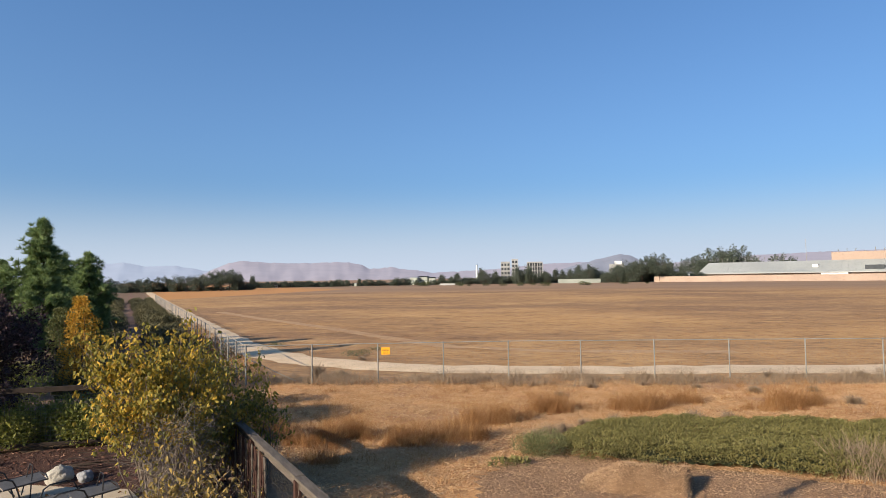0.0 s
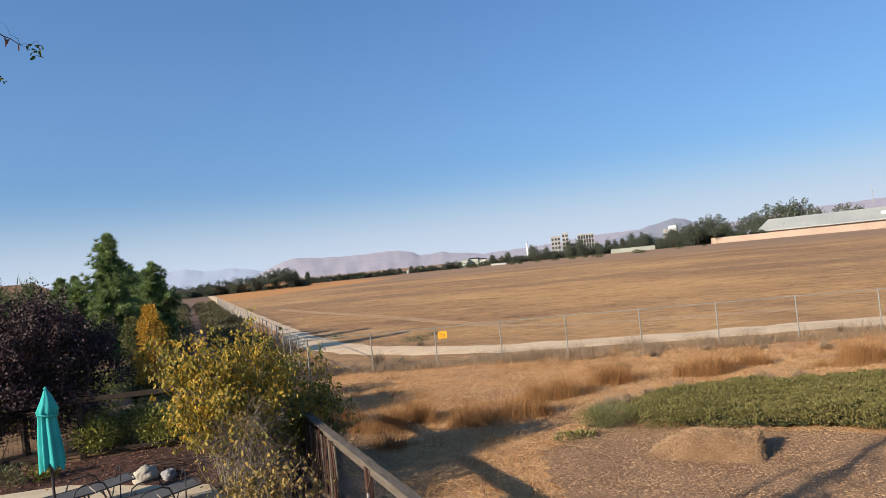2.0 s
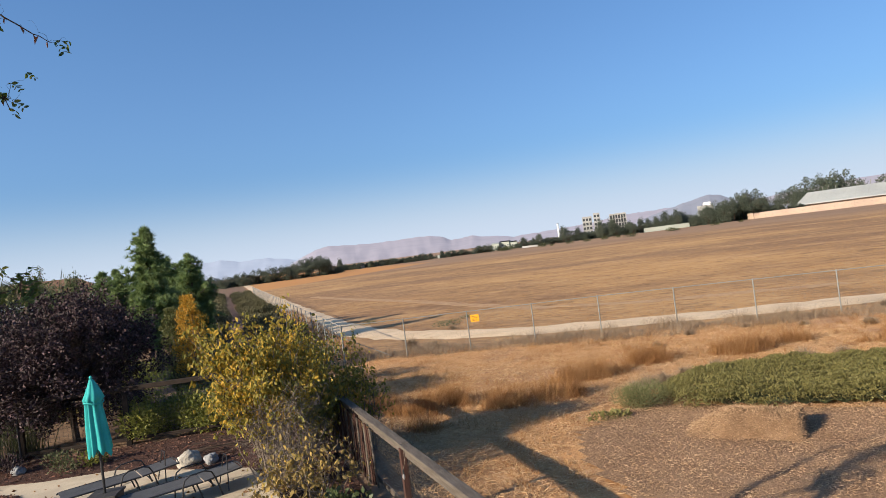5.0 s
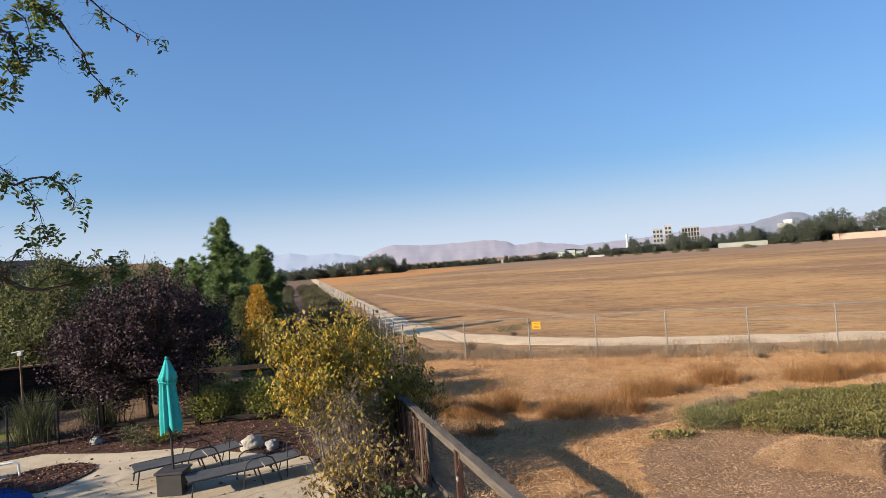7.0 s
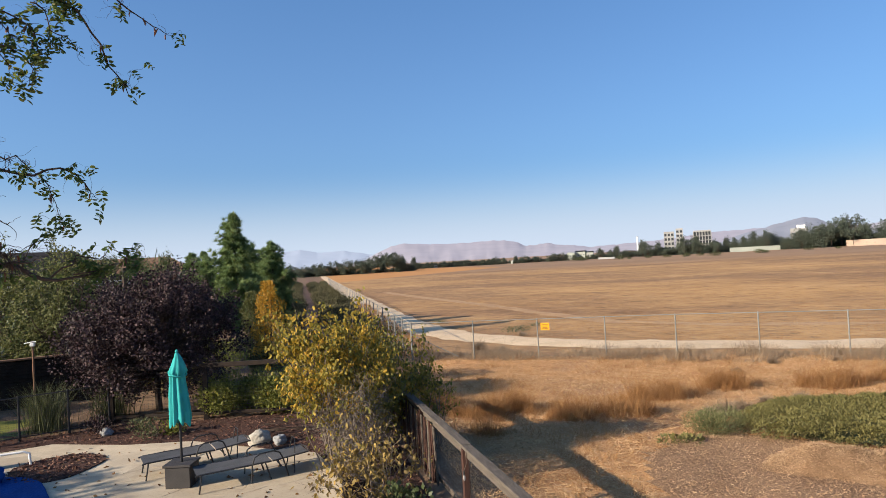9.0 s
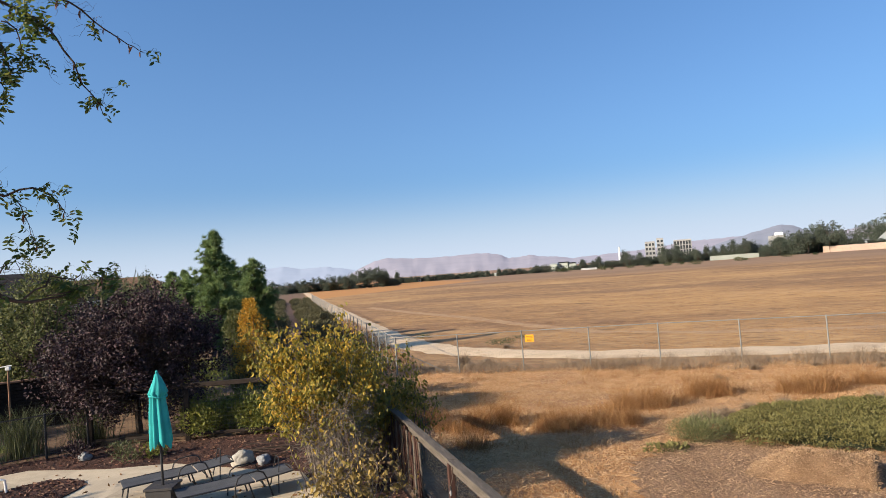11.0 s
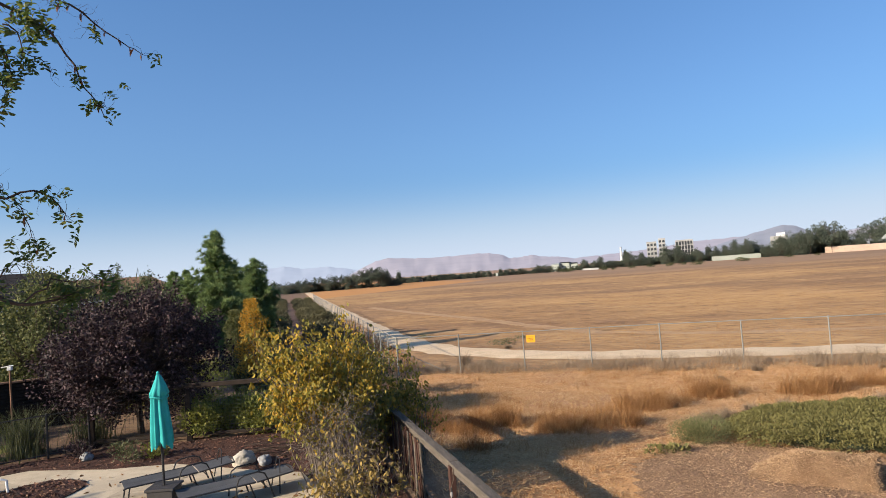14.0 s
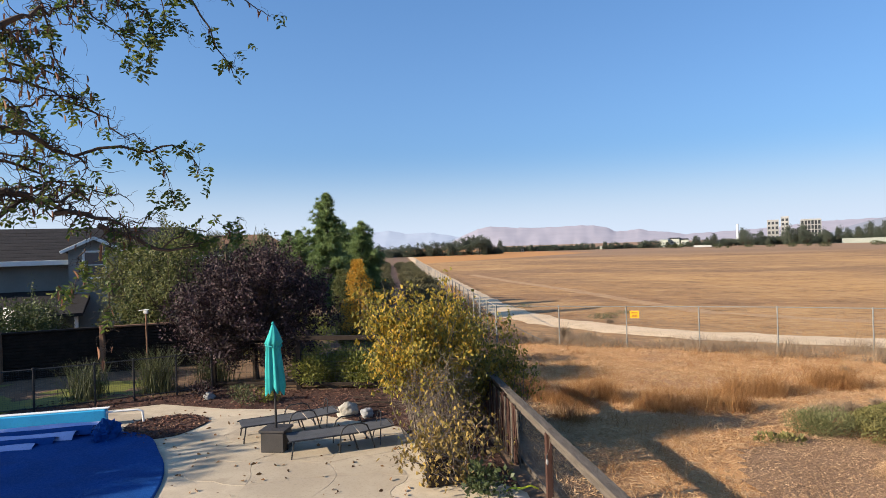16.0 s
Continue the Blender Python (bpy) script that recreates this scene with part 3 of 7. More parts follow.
def broadleaf(name, height, width, base, clumps, per, leaf, leaves, label, category="tree", bark=None, trunk_r=None, shape=1.0, droop=0.0, at=(0, 0, 0), lean=(0, 0), clump_r=None, group="", slim=0.55, sprigs=0):
    """A tapered trunk, limbs to every clump, and a ragged crown of single leaves."""
    root = thing(name, label, category, group, at=at)
    tr = trunk_r or height * 0.022
    g = Geo()
    fork = Vector((lean[0] * 0.4, lean[1] * 0.4, base + (height - base) * 0.25))
    limb(g, (0, 0, -0.1), fork, tr, tr * 0.7, 0.05, 5, 8)
    crown_c = np.array([lean[0], lean[1], base + (height - base) * 0.5])
    half = np.array([width / 2, width / 2, (height - base) / 2])
    d = unit(clumps)
    rad = RNG.uniform(0.35, 0.92, clumps) ** 0.7
    cen = d * rad[:, None]
    if shape != 1.0:
        k = 1.0 - (1 - shape) * (cen[:, 2] * 0.5 + 0.5)
        cen[:, :2] *= k[:, None]
    cen = crown_c + cen * half * 0.88
    pos, way = [], []
    cr = clump_r or width * 0.17
    for c in cen:
        limb(g, fork.lerp(Vector(c), RNG.uniform(0, 0.25)), c, tr * RNG.uniform(0.22, 0.4), tr * 0.06, 0.12, 4, 4)
        r = cr * RNG.uniform(0.6, 1.3)
        k = int(per * RNG.uniform(0.7, 1.3))
        dd = unit(k)
        rr = r * RNG.uniform(0.25, 1.0, k) ** 0.6
        stretch = RNG.uniform(0.7, 1.3, 3)
        pp = c + dd * rr[:, None] * stretch
        pos.append(pp)
        way.append(dd + RNG.normal(size=(k, 3)) * 0.7 + np.array([0, 0, -droop]))
    # loose shoots that stand out of the crown
    for s in range(sprigs):
        c = cen[RNG.integers(0, clumps)]
        out = (c - crown_c) / half
        if out[2] < -0.2:
            continue
        tip = c + (out * np.array([0.7, 0.7, 0.5]) + np.array([0, 0, 0.45]) + RNG.normal(size=3) * 0.2) * cr * RNG.uniform(1.2, 2.4)
        limb(g, c, tip, tr * 0.1, tr * 0.03, 0.15, 4, 3)
        u = RNG.uniform(0.3, 1.0, 34)[:, None]
        pos.append(c + (tip - c) * u + RNG.normal(size=(34, 3)) * leaf * 0.7)
        way.append(RNG.normal(size=(34, 3)))
    pos, way = np.concatenate(pos), np.concatenate(way)
    keep = pos[:, 2] > max(base * 0.6, 0.05)
    pos, way = pos[keep], way[keep]
    part("trunk", g, bark or M_BARK, root)
    part("crown", leaf_mesh("crown", pos, way, leaf * RNG.uniform(0.6, 1.35, len(pos)), slim), leaves, root)
    return root


def pine(name, height, width, label, at=(0, 0, 0), base=1.0, whorls=15, group=""):
    root = thing(name, label, "tree", group, at=at)
    g = Geo()
    top = Vector((0.1, 0.05, height))
    limb(g, (0, 0, -0.1), top, height * 0.02, 0.02, 0.01, 8, 7)
    pos, way, size = [], [], []
    for w in range(whorls):
        u = w / (whorls - 1)
        z = base + (height - base) * (0.06 + 0.94 * u ** 0.9)
        reach = width * 0.5 * max(1.0 - u, 0.0) ** 0.62 * RNG.uniform(0.78, 1.1) + 0.10
        for k in range(RNG.integers(8, 11)):
            a = RNG.uniform(0, 2 * math.pi)
            L = reach * RNG.uniform(0.55, 1.15)
            tip = Vector((math.cos(a) * L, math.sin(a) * L, z + L * RNG.uniform(0.3, 0.8)))
            pts = limb(g, (0.1 * u, 0.05 * u, z), tip, 0.03, 0.008, 0.1, 4, 4)
            tufts = max(5, int(L * 12))
            for j in range(tufts):
                s = RNG.uniform(0.25, 1.0)
                c = Vector((0.1 * u, 0.05 * u, z)).lerp(tip, s) + Vector(RNG.normal(size=3)) * (0.07 + 0.06 * L)
                n = 46
                dd = unit(n) * 0.8 + np.array([math.cos(a) * 0.5, math.sin(a) * 0.5, 0.75])
                pos.append(np.repeat(np.array([c]), n, 0))
                way.append(dd)
                size.append(RNG.uniform(0.16, 0.38, n))
    part("trunk", g, M_BARK, root)
    part("crown", leaf_mesh("crown", np.concatenate(pos), np.concatenate(way), np.concatenate(size), 0.075, 0.02), L_PINE, root)
    return root


def shrub_mesh(name, w, h, n, leaf, slim=0.5, up=0.6, lumps=9):
    """Leaves of a low rounded bush with a lumpy outline."""
    c = RNG.uniform(-0.36, 0.36, (lumps, 3)) * np.array([w, w, 0]) + np.array([0, 0, h * 0.42])
    c[:, 2] += RNG.uniform(-0.12, 0.18, lumps) * h
    which = RNG.integers(0, lumps, n)
    d = unit(n)
    r = RNG.uniform(0.3, 1.0, n) ** 0.5
    p = c[which] + d * r[:, None] * np.array([w * 0.26, w * 0.26, h * 0.42])
    p[:, 2] = np.maximum(p[:, 2], 0.02)
    return leaf_mesh(name, p, d + np.array([0, 0, up]) + RNG.normal(size=(n, 3)) * 0.5, leaf * RNG.uniform(0.6, 1.3, n), slim)


def scaled(m, s, sz=None):
    return m @ Matrix.Diagonal((s, s, sz or s, 1))


def spot(az, dist, z=0.0):
    return (dist * math.sin(radians(az)), dist * math.cos(radians(az)), z)


# --- the town's tree line, far across the field ---
def build_far_trees():
    rng = np.random.default_rng(31)
    label = "dark green tree in the far belt beyond the field"
    kinds = [
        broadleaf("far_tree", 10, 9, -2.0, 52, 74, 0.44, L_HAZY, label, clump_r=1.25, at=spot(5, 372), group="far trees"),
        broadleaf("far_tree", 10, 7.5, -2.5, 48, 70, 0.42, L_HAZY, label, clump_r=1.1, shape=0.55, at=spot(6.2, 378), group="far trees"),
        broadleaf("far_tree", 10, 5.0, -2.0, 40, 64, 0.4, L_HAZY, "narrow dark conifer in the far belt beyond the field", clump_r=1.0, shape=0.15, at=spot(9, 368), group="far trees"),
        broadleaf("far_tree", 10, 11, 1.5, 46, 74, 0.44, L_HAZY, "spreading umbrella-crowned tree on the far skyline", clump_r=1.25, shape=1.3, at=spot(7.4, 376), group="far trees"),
    ]

    def put(kind, az, dist, h, wide=1.0):
        s = h / 10
        m = pose(*spot(az, dist), 0, 0, rng.uniform(0, 360)) @ Matrix.Diagonal((s * wide, s * wide, s, 1))
        copy_thing(kinds[kind], m)

    # the skyline tree by tree: bearing and apparent rise above eye level
    def rise(a, e, kind, wide, d=None):
        d = d or (335 if a < 8.6 else 425 if a < 47 else 478)
        d += rng.uniform(-8, 8)
        h = 4.8 + d * math.tan(radians(e))
        put(kind, a, d, h, wide * (1.35 if h > 8 else 1.7))

    for a, e, kind, wide in (
        (-4.2, 0.55, 0, 1.0), (-3.0, 0.45, 1, 1.0), (-2.0, 0.57, 0, 1.0), (-0.9, 0.34, 0, 0.9), (0.0, 0.42, 1, 0.9), (0.8, 0.5, 0, 0.9), (1.7, 0.55, 3, 0.9), (2.9, 0.73, 0, 0.9), (3.7, 0.55, 3, 0.9), (4.6, 0.66, 0, 0.8),
        (5.7, 0.85, 3, 0.75), (6.4, 1.08, 3, 0.85), (7.1, 1.05, 3, 0.8), (7.7, 0.92, 0, 0.6), (8.4, 0.18, 0, 0.9), (9.1, -0.02, 0, 0.9), (11.8, 0.12, 2, 1.0), (12.8, 0.04, 2, 0.9), (14.0, -0.1, 0, 1.2), (16.5, 0.14, 0, 0.9), (17.2, 0.02, 1, 1.0), (18.3, 0.24, 2, 0.8),
        (19.1, 0.09, 0, 1.1), (20.3, 0.0, 0, 1.3), (21.5, 0.19, 0, 1.1), (22.5, 0.2, 0, 1.0), (23.5, -0.08, 1, 1.0), (25.8, 0.42, 1, 0.8), (26.6, 0.25, 0, 0.7), (27.2, 0.57, 1, 0.85), (28.1, 0.1, 0, 0.9), (29.4, 1.02, 1, 0.6), (29.8, 0.85, 0, 0.6), (30.5, 0.76, 0, 0.7),
        (31.2, 0.2, 0, 0.9), (32.2, 0.35, 0, 0.9), (32.9, 1.15, 0, 0.75), (33.4, 1.2, 0, 0.7), (34.0, 0.75, 0, 0.9), (34.9, 0.7, 0, 0.8), (35.4, 0.47, 1, 0.8), (36.1, 0.97, 2, 0.9), (36.7, 0.7, 1, 0.7), (37.4, 0.76, 1, 0.8), (38.1, 1.15, 1, 0.7), (38.6, 0.85, 2, 0.8), (39.1, 1.17, 1, 0.7), (39.8, 0.92, 0, 0.85), (40.6, 0.4, 0, 0.8),
        (41.5, 1.2, 0, 0.7), (42.1, 1.45, 0, 0.8), (42.8, 1.4, 0, 0.8), (43.5, 1.5, 3, 0.7), (44.2, 1.75, 3, 0.65), (45.0, 1.9, 3, 0.7), (45.5, 1.3, 0, 0.6), (46.2, 0.65, 0, 0.8), (46.9, 0.97, 0, 0.7), (47.8, 1.66, 3, 0.8), (48.4, 1.4, 0, 0.7), (49.3, 2.28, 3, 0.75), (50.1, 1.9, 3, 0.7), (51.1, 2.4, 3, 0.75), (51.7, 1.85, 3, 0.6), (54.1, 1.6, 3, 0.7), (54.9, 1.4, 0, 0.8)):
        rise(a, e, kind, wide)
    # lower trees and hedges that fill in between
    az = np.array([-5, 2, 5, 8, 9, 12, 16, 20, 24, 26, 30, 34, 38, 42, 45, 47, 54])
    el = np.array([-0.15, -0.15, -0.3, -0.3, -0.3, -0.18, -0.2, -0.22, -0.3, -0.1, 0.1, 0.2, 0.2, 0.5, 0.6, 0.4, 0.9])
    a = -5.0
    while a < 54:
        if not 48.2 < a < 53.8:
            rise(a, float(np.interp(a, az, el)) + rng.uniform(-0.22, 0.10), int(rng.choice(4, p=[0.5, 0.2, 0.25, 0.05])), rng.uniform(0.9, 1.5), 350 if a < 9 else 440)
        a += rng.uniform(0.16, 0.36)
    # a dense row of small dark conifers
    a = 9.4
    while a < 17.0:
        rise(a, rng.uniform(-0.15, 0.1), 2, rng.uniform(0.8, 1.2), 430)
        a += rng.uniform(0.14, 0.26)
    # low scrub scattered along the far edge of the field
    bush = thing("far_shrub", "low olive shrub at the far edge of the field", "shrub", "far shrubs", at=spot(27.5, 350))
    part("foliage", shrub_mesh("far_scrub", 5, 2.0, 260, 0.55), L_OLIVE, bush)
    for a, d, s in ((24.2, 390, 1.5), (29.8, 345, 0.8), (33.0, 330, 1.0), (34.1, 340, 0.8), (35.2, 310, 1.1), (38.4, 330, 1.1), (38.9, 335, 0.7), (42.0, 345, 0.8), (31.4, 340, 0.8), (28.2, 345, 0.6), (24.0, 388, 1.2), (44.0, 350, 0.6)):
        copy_thing(bush, scaled(pose(*spot(a, d), 0, 0, a * 31), s, s * 0.8))


build_far_trees()


# --- pines and shrubs along the yard's far side ---
def build_left_trees():
    first = pine("pine_tree", 8.0, 3.3, "tall dark green pine beside the path", at=(-4.7, 39.5, 0), base=0.8, whorls=17, group="row of pines")
    second = pine("pine_tree", 7.0, 3.7, "bushy dark green pine beside the path", at=(-3.0, 47, -0.5), base=0.5, whorls=15, group="row of pines")
    rng = np.random.default_rng(5)
    for y, x, s in ((44, -5.6, 0.78), (42.8, -3.9, 0.64), (50, -4.6, 0.92), (50.5, -2.9, 0.78), (41.5, -6.6, 0.8), (53, -4.2, 0.82), (58, -3.6, 0.68), (64, -4.6, 0.72), (70, -4.0, 0.62), (77, -5.0, 0.66), (85, -4.7, 0.62), (95, -5.6, 0.7), (106, -6.0, 0.62), (120, -7, 0.7), (137, -8, 0.75), (156, -9, 0.8), (180, -10, 0.9), (46, -8.2, 0.85), (56, -9.0, 0.8)):
        copy_thing(second if rng.random() < 0.7 else first, scaled(pose(x, y, 0, 0, 0, rng.uniform(0, 360)), s))
    # golden and lime columns
    def column(name, h, w, n, leaves, label, at):
        root = thing(name, label, "shrub", at=at)
        g = Geo()
        for k in range(5):
            a = k * 1.3
            limb(g, (0.08 * math.cos(a), 0.08 * math.sin(a), -0.05), (w * 0.28 * math.cos(a), w * 0.28 * math.sin(a), h * RNG.uniform(0.75, 0.95)), 0.03, 0.006, 0.05)
        z = RNG.uniform(0.02, 1.0, n)
        prof = np.sqrt(np.clip(z * 3.5, 0, 1)) * np.clip((1.08 - z) * 2.2, 0.05, 1) ** 0.7
        a = RNG.uniform(0, 2 * math.pi, n)
        r = w * 0.5 * prof * RNG.uniform(0.2, 1.0, n) ** 0.5 * (1 + 0.4 * np.sin(a * 3 + z * 11) + 0.25 * np.sin(a * 2 - z * 23))
        p = np.stack([r * np.cos(a), r * np.sin(a), z * h], 1)
        way = np.stack([np.cos(a) * 0.5, np.sin(a) * 0.5, np.full(n, 0.7)], 1) + RNG.normal(size=(n, 3)) * 0.5
        part("stem_cluster", g, M_BARK, root)
        part("foliage", leaf_mesh("column_leaves", p, way, RNG.uniform(0.05, 0.105, n), 0.6), leaves, root)

    column("golden_shrub", 4.0, 1.12, 5600, L_GOLD, "narrow upright shrub with golden autumn leaves", (-2.0, 27.9, ground_z(-2, 27.9)))
    column("lime_shrub", 3.7, 1.05, 5600, L_WILLOW, "upright yellow-green shrub beside a golden one", (-2.75, 28.9, ground_z(-2.75, 28.9)))
    # rows of low dark shrubs beside the path
    low = thing("low_shrub", "low rounded dark green shrub in a row beside the path", "shrub", "shrubs along the path", at=(-2.2, 33, 0))
    part("foliage", shrub_mesh("low_shrub_leaves", 2.0, 1.0, 1100, 0.14), L_BRUSH, low)
    for k in range(64):
        y = 25 + k * 2.3 + rng.uniform(-0.7, 0.7)
        for side in (-1, 1):
            if side < 0 and y < 26 or rng.random() < 0.10:
                continue
            x = -0.02 * (y - 30) + side * rng.uniform(1.45, 2.1) + (0.3 if side > 0 else 0)
            s = rng.uniform(0.85, 1.35)
            copy_thing(low, scaled(pose(x, y, ground_z(x, y) - 0.02, 0, 0, rng.uniform(0, 360)), s, s * rng.uniform(0.8, 1.2)))
        if y > 32 and rng.random() < 0.75:
            x = 3.0 - 0.006 * (y - 30) + rng.uniform(-0.5, 0.4)
            s = rng.uniform(0.7, 1.2)
            copy_thing(low, scaled(pose(x, y + 1.0, ground_z(x, y) - 0.02, 0, 0, rng.uniform(0, 360)), s, s * rng.uniform(0.8, 1.3)))


build_left_trees()

# ---- buildings across the field ----
def frame_at(az, dist, face=None):
    """A pose at a bearing and distance whose -y side looks back at the yard."""
    x, y, _ = spot(az, dist)
    return (x, y, 0), -(az if face is None else face)


def build_towers():
    def block(w, d, floors, cols, fh, at, turn, label, open_frame=False):
        root = thing("concrete_building", label, "building", at=at, turn=turn)
        h = floors * fh
        # an open frame gets a dark solid core, painted for the shade inside
        part("wall", Geo().box((0, d / 2, h / 2), (w, d, h), 0.05), M_CONCRETE if not open_frame else M_SHADEDVOID, root)
        cw = w / cols
        if open_frame:
            for fl in range(floors + 1):
                part("slab", Geo().box((0, d / 2 - 0.3, fl * fh), (w + 0.6, d + 1.0, 0.45), 0.04), M_CONCRETE, root)
            for c in range(cols + 1):
                part("column", Geo().box((-w / 2 + c * cw, -0.35, h / 2), (0.5, 0.5, h), 0.04), M_CONCRETE, root)
        for fl in range(floors):
            for c in range(cols):
                if open_frame and (fl + c) % 3:
                    continue
                win = part("window", Geo().box((-w / 2 + (c + 0.5) * cw, -0.02 if not open_frame else -0.06, fl * fh + fh * 0.55), (cw * 0.66, 0.12, fh * 0.55), 0.02), M_SHADEDVOID, root)
                part("sill", Geo().box((-w / 2 + (c + 0.5) * cw, -0.14, fl * fh + fh * 0.24), (cw * 0.7, 0.2, 0.12), 0.02), M_CONCRETE, win)
        for sx in (-1, 1):
            part("parapet", Geo().box((sx * (w / 2 - 0.15), d / 2, h + 0.4), (0.3, d, 0.8), 0.03), M_CONCRETE, root)
        part("parapet", Geo().box((0, 0.15, h + 0.4), (w - 0.6, 0.3, 0.8), 0.03), M_CONCRETE, root)
        return root

    at, turn = frame_at(31.6, 436)
    block(6.3, 9, 5, 3, 2.9, at, turn, "pale concrete apartment block with rows of square windows")
    at, turn = frame_at(32.45, 435)
    block(4.3, 8, 6, 2, 2.7, at, turn, "taller pale concrete stair tower with small windows")
    at, turn = frame_at(34.25, 442)
    block(10.6, 8, 5, 6, 2.85, at, turn, "open-framed concrete block, shaded inside painted dark, with white floor bands", True)
    stack = thing("chimney", "slim white chimney stack rising over the far trees", "chimney", at=spot(29.0, 445))
    part("shaft", Geo().tube([(0, 0, 0), (0, 0, 13.2)], [0.75, 0.6], 10), M_WHITE, stack)
    part("cap", Geo().tube([(0, 0, 13.2), (0, 0, 13.6)], [0.68, 0.62], 10), M_CONCRETE, stack)
    mast = thing("radio_mast", "slim pale mast standing behind the industrial hall", "mast", at=spot(56.05, 620))
    part("shaft", Geo().tube([(0, 0, 0), (0, 0, 33)], [0.3, 0.16], 8), M_CONCRETE, mast)
    at, turn = frame_at(41.4, 462)
    white = thing("white_building", "white stepped building half hidden by large trees", "building", at=at, turn=turn)
    part("wall", Geo().box((0, 5, 6.4), (10, 8, 12.8), 0.1), M_CONCRETE, white)
    part("upper_storey", Geo().box((1.2, 5, 13.8), (5, 6, 2.0), 0.1), M_WHITE, white)
    for k in range(4):
        for fl in range(3):
            part("window", Geo().box((-3.3 + 2.2 * k, 0.97, 3.4 + fl * 2.9), (1.4, 0.12, 1.2), 0.02), M_SHADEDVOID, white)


def build_small_houses():
    rng = np.random.default_rng(12)
    label = "small pale house among the far trees"
    for az, dist, w, h, roof in ((3.3, 358, 2.0, 1.9, 0.6), (6.9, 358, 1.2, 1.7, 0.5), (10.9, 424, 3.0, 1.7, 0.5), (12.2, 426, 2.6, 1.7, 0.5), (18.2, 426, 2.2, 1.8, 0.5), (23.2, 470, 6, 5.0, 0.8), (24.0, 474, 8, 5.6, 0.8), (24.9, 472, 5, 4.8, 0.8), (27.4, 430, 3.5, 3.0, 0.8)):
        at, turn = frame_at(az, dist)
        root = thing("far_house", label, "house", "far houses", at=at, turn=turn + rng.uniform(-20, 20))
        part("wall", Geo().box((0, 3, h / 2), (w, 6, h), 0.05), M_SAGEWALL, root)
        g = Geo().add([(-w / 2 - 0.3, -0.3, h), (w / 2 + 0.3, -0.3, h), (w / 2 + 0.3, 6.3, h), (-w / 2 - 0.3, 6.3, h), (-w / 2 + 0.6, 3, h + roof), (w / 2 - 0.6, 3, h + roof)],
                      [(0, 1, 5, 4), (2, 3, 4, 5), (1, 2, 5), (3, 0, 4), (3, 2, 1, 0)])
        part("roof", g, M_ROOF if rng.random() < 0.5 else M_METALROOF, root)
        for k in range(max(2, int(w / 2))):
            part("window", Geo().box((-w / 2 + (k + 0.5) * w / max(2, int(w / 2)), -0.02, h * 0.55), (min(0.9, w * 0.3), 0.1, 0.8), 0.02), M_GLASS, root)
    # long walls and a paved edge beyond the field
    def long_wall(a0, d0, a1, d1, h, mat, label, name):
        p, q = Vector(spot(a0, d0)), Vector(spot(a1, d1))
        single(name, Geo().beam((p.x, p.y, h / 2), (q.x, q.y, h / 2), 0.5, h, 0.05), mat, label, "wall", kind="structure")
    long_wall(36.3, 414, 40.0, 420, 2.7, M_SAGEWALL, "pale sage-grey boundary wall beyond the field", "wall_sage")
    long_wall(25.6, 400, 27.0, 396, 1.2, M_CONCRETE, "low white wall beyond the field", "wall_low")
    long_wall(44.5, 420, 64.0, 380, 3.5, M_ORANGEWALL, "long peach-coloured boundary wall beyond the field", "wall_peach")


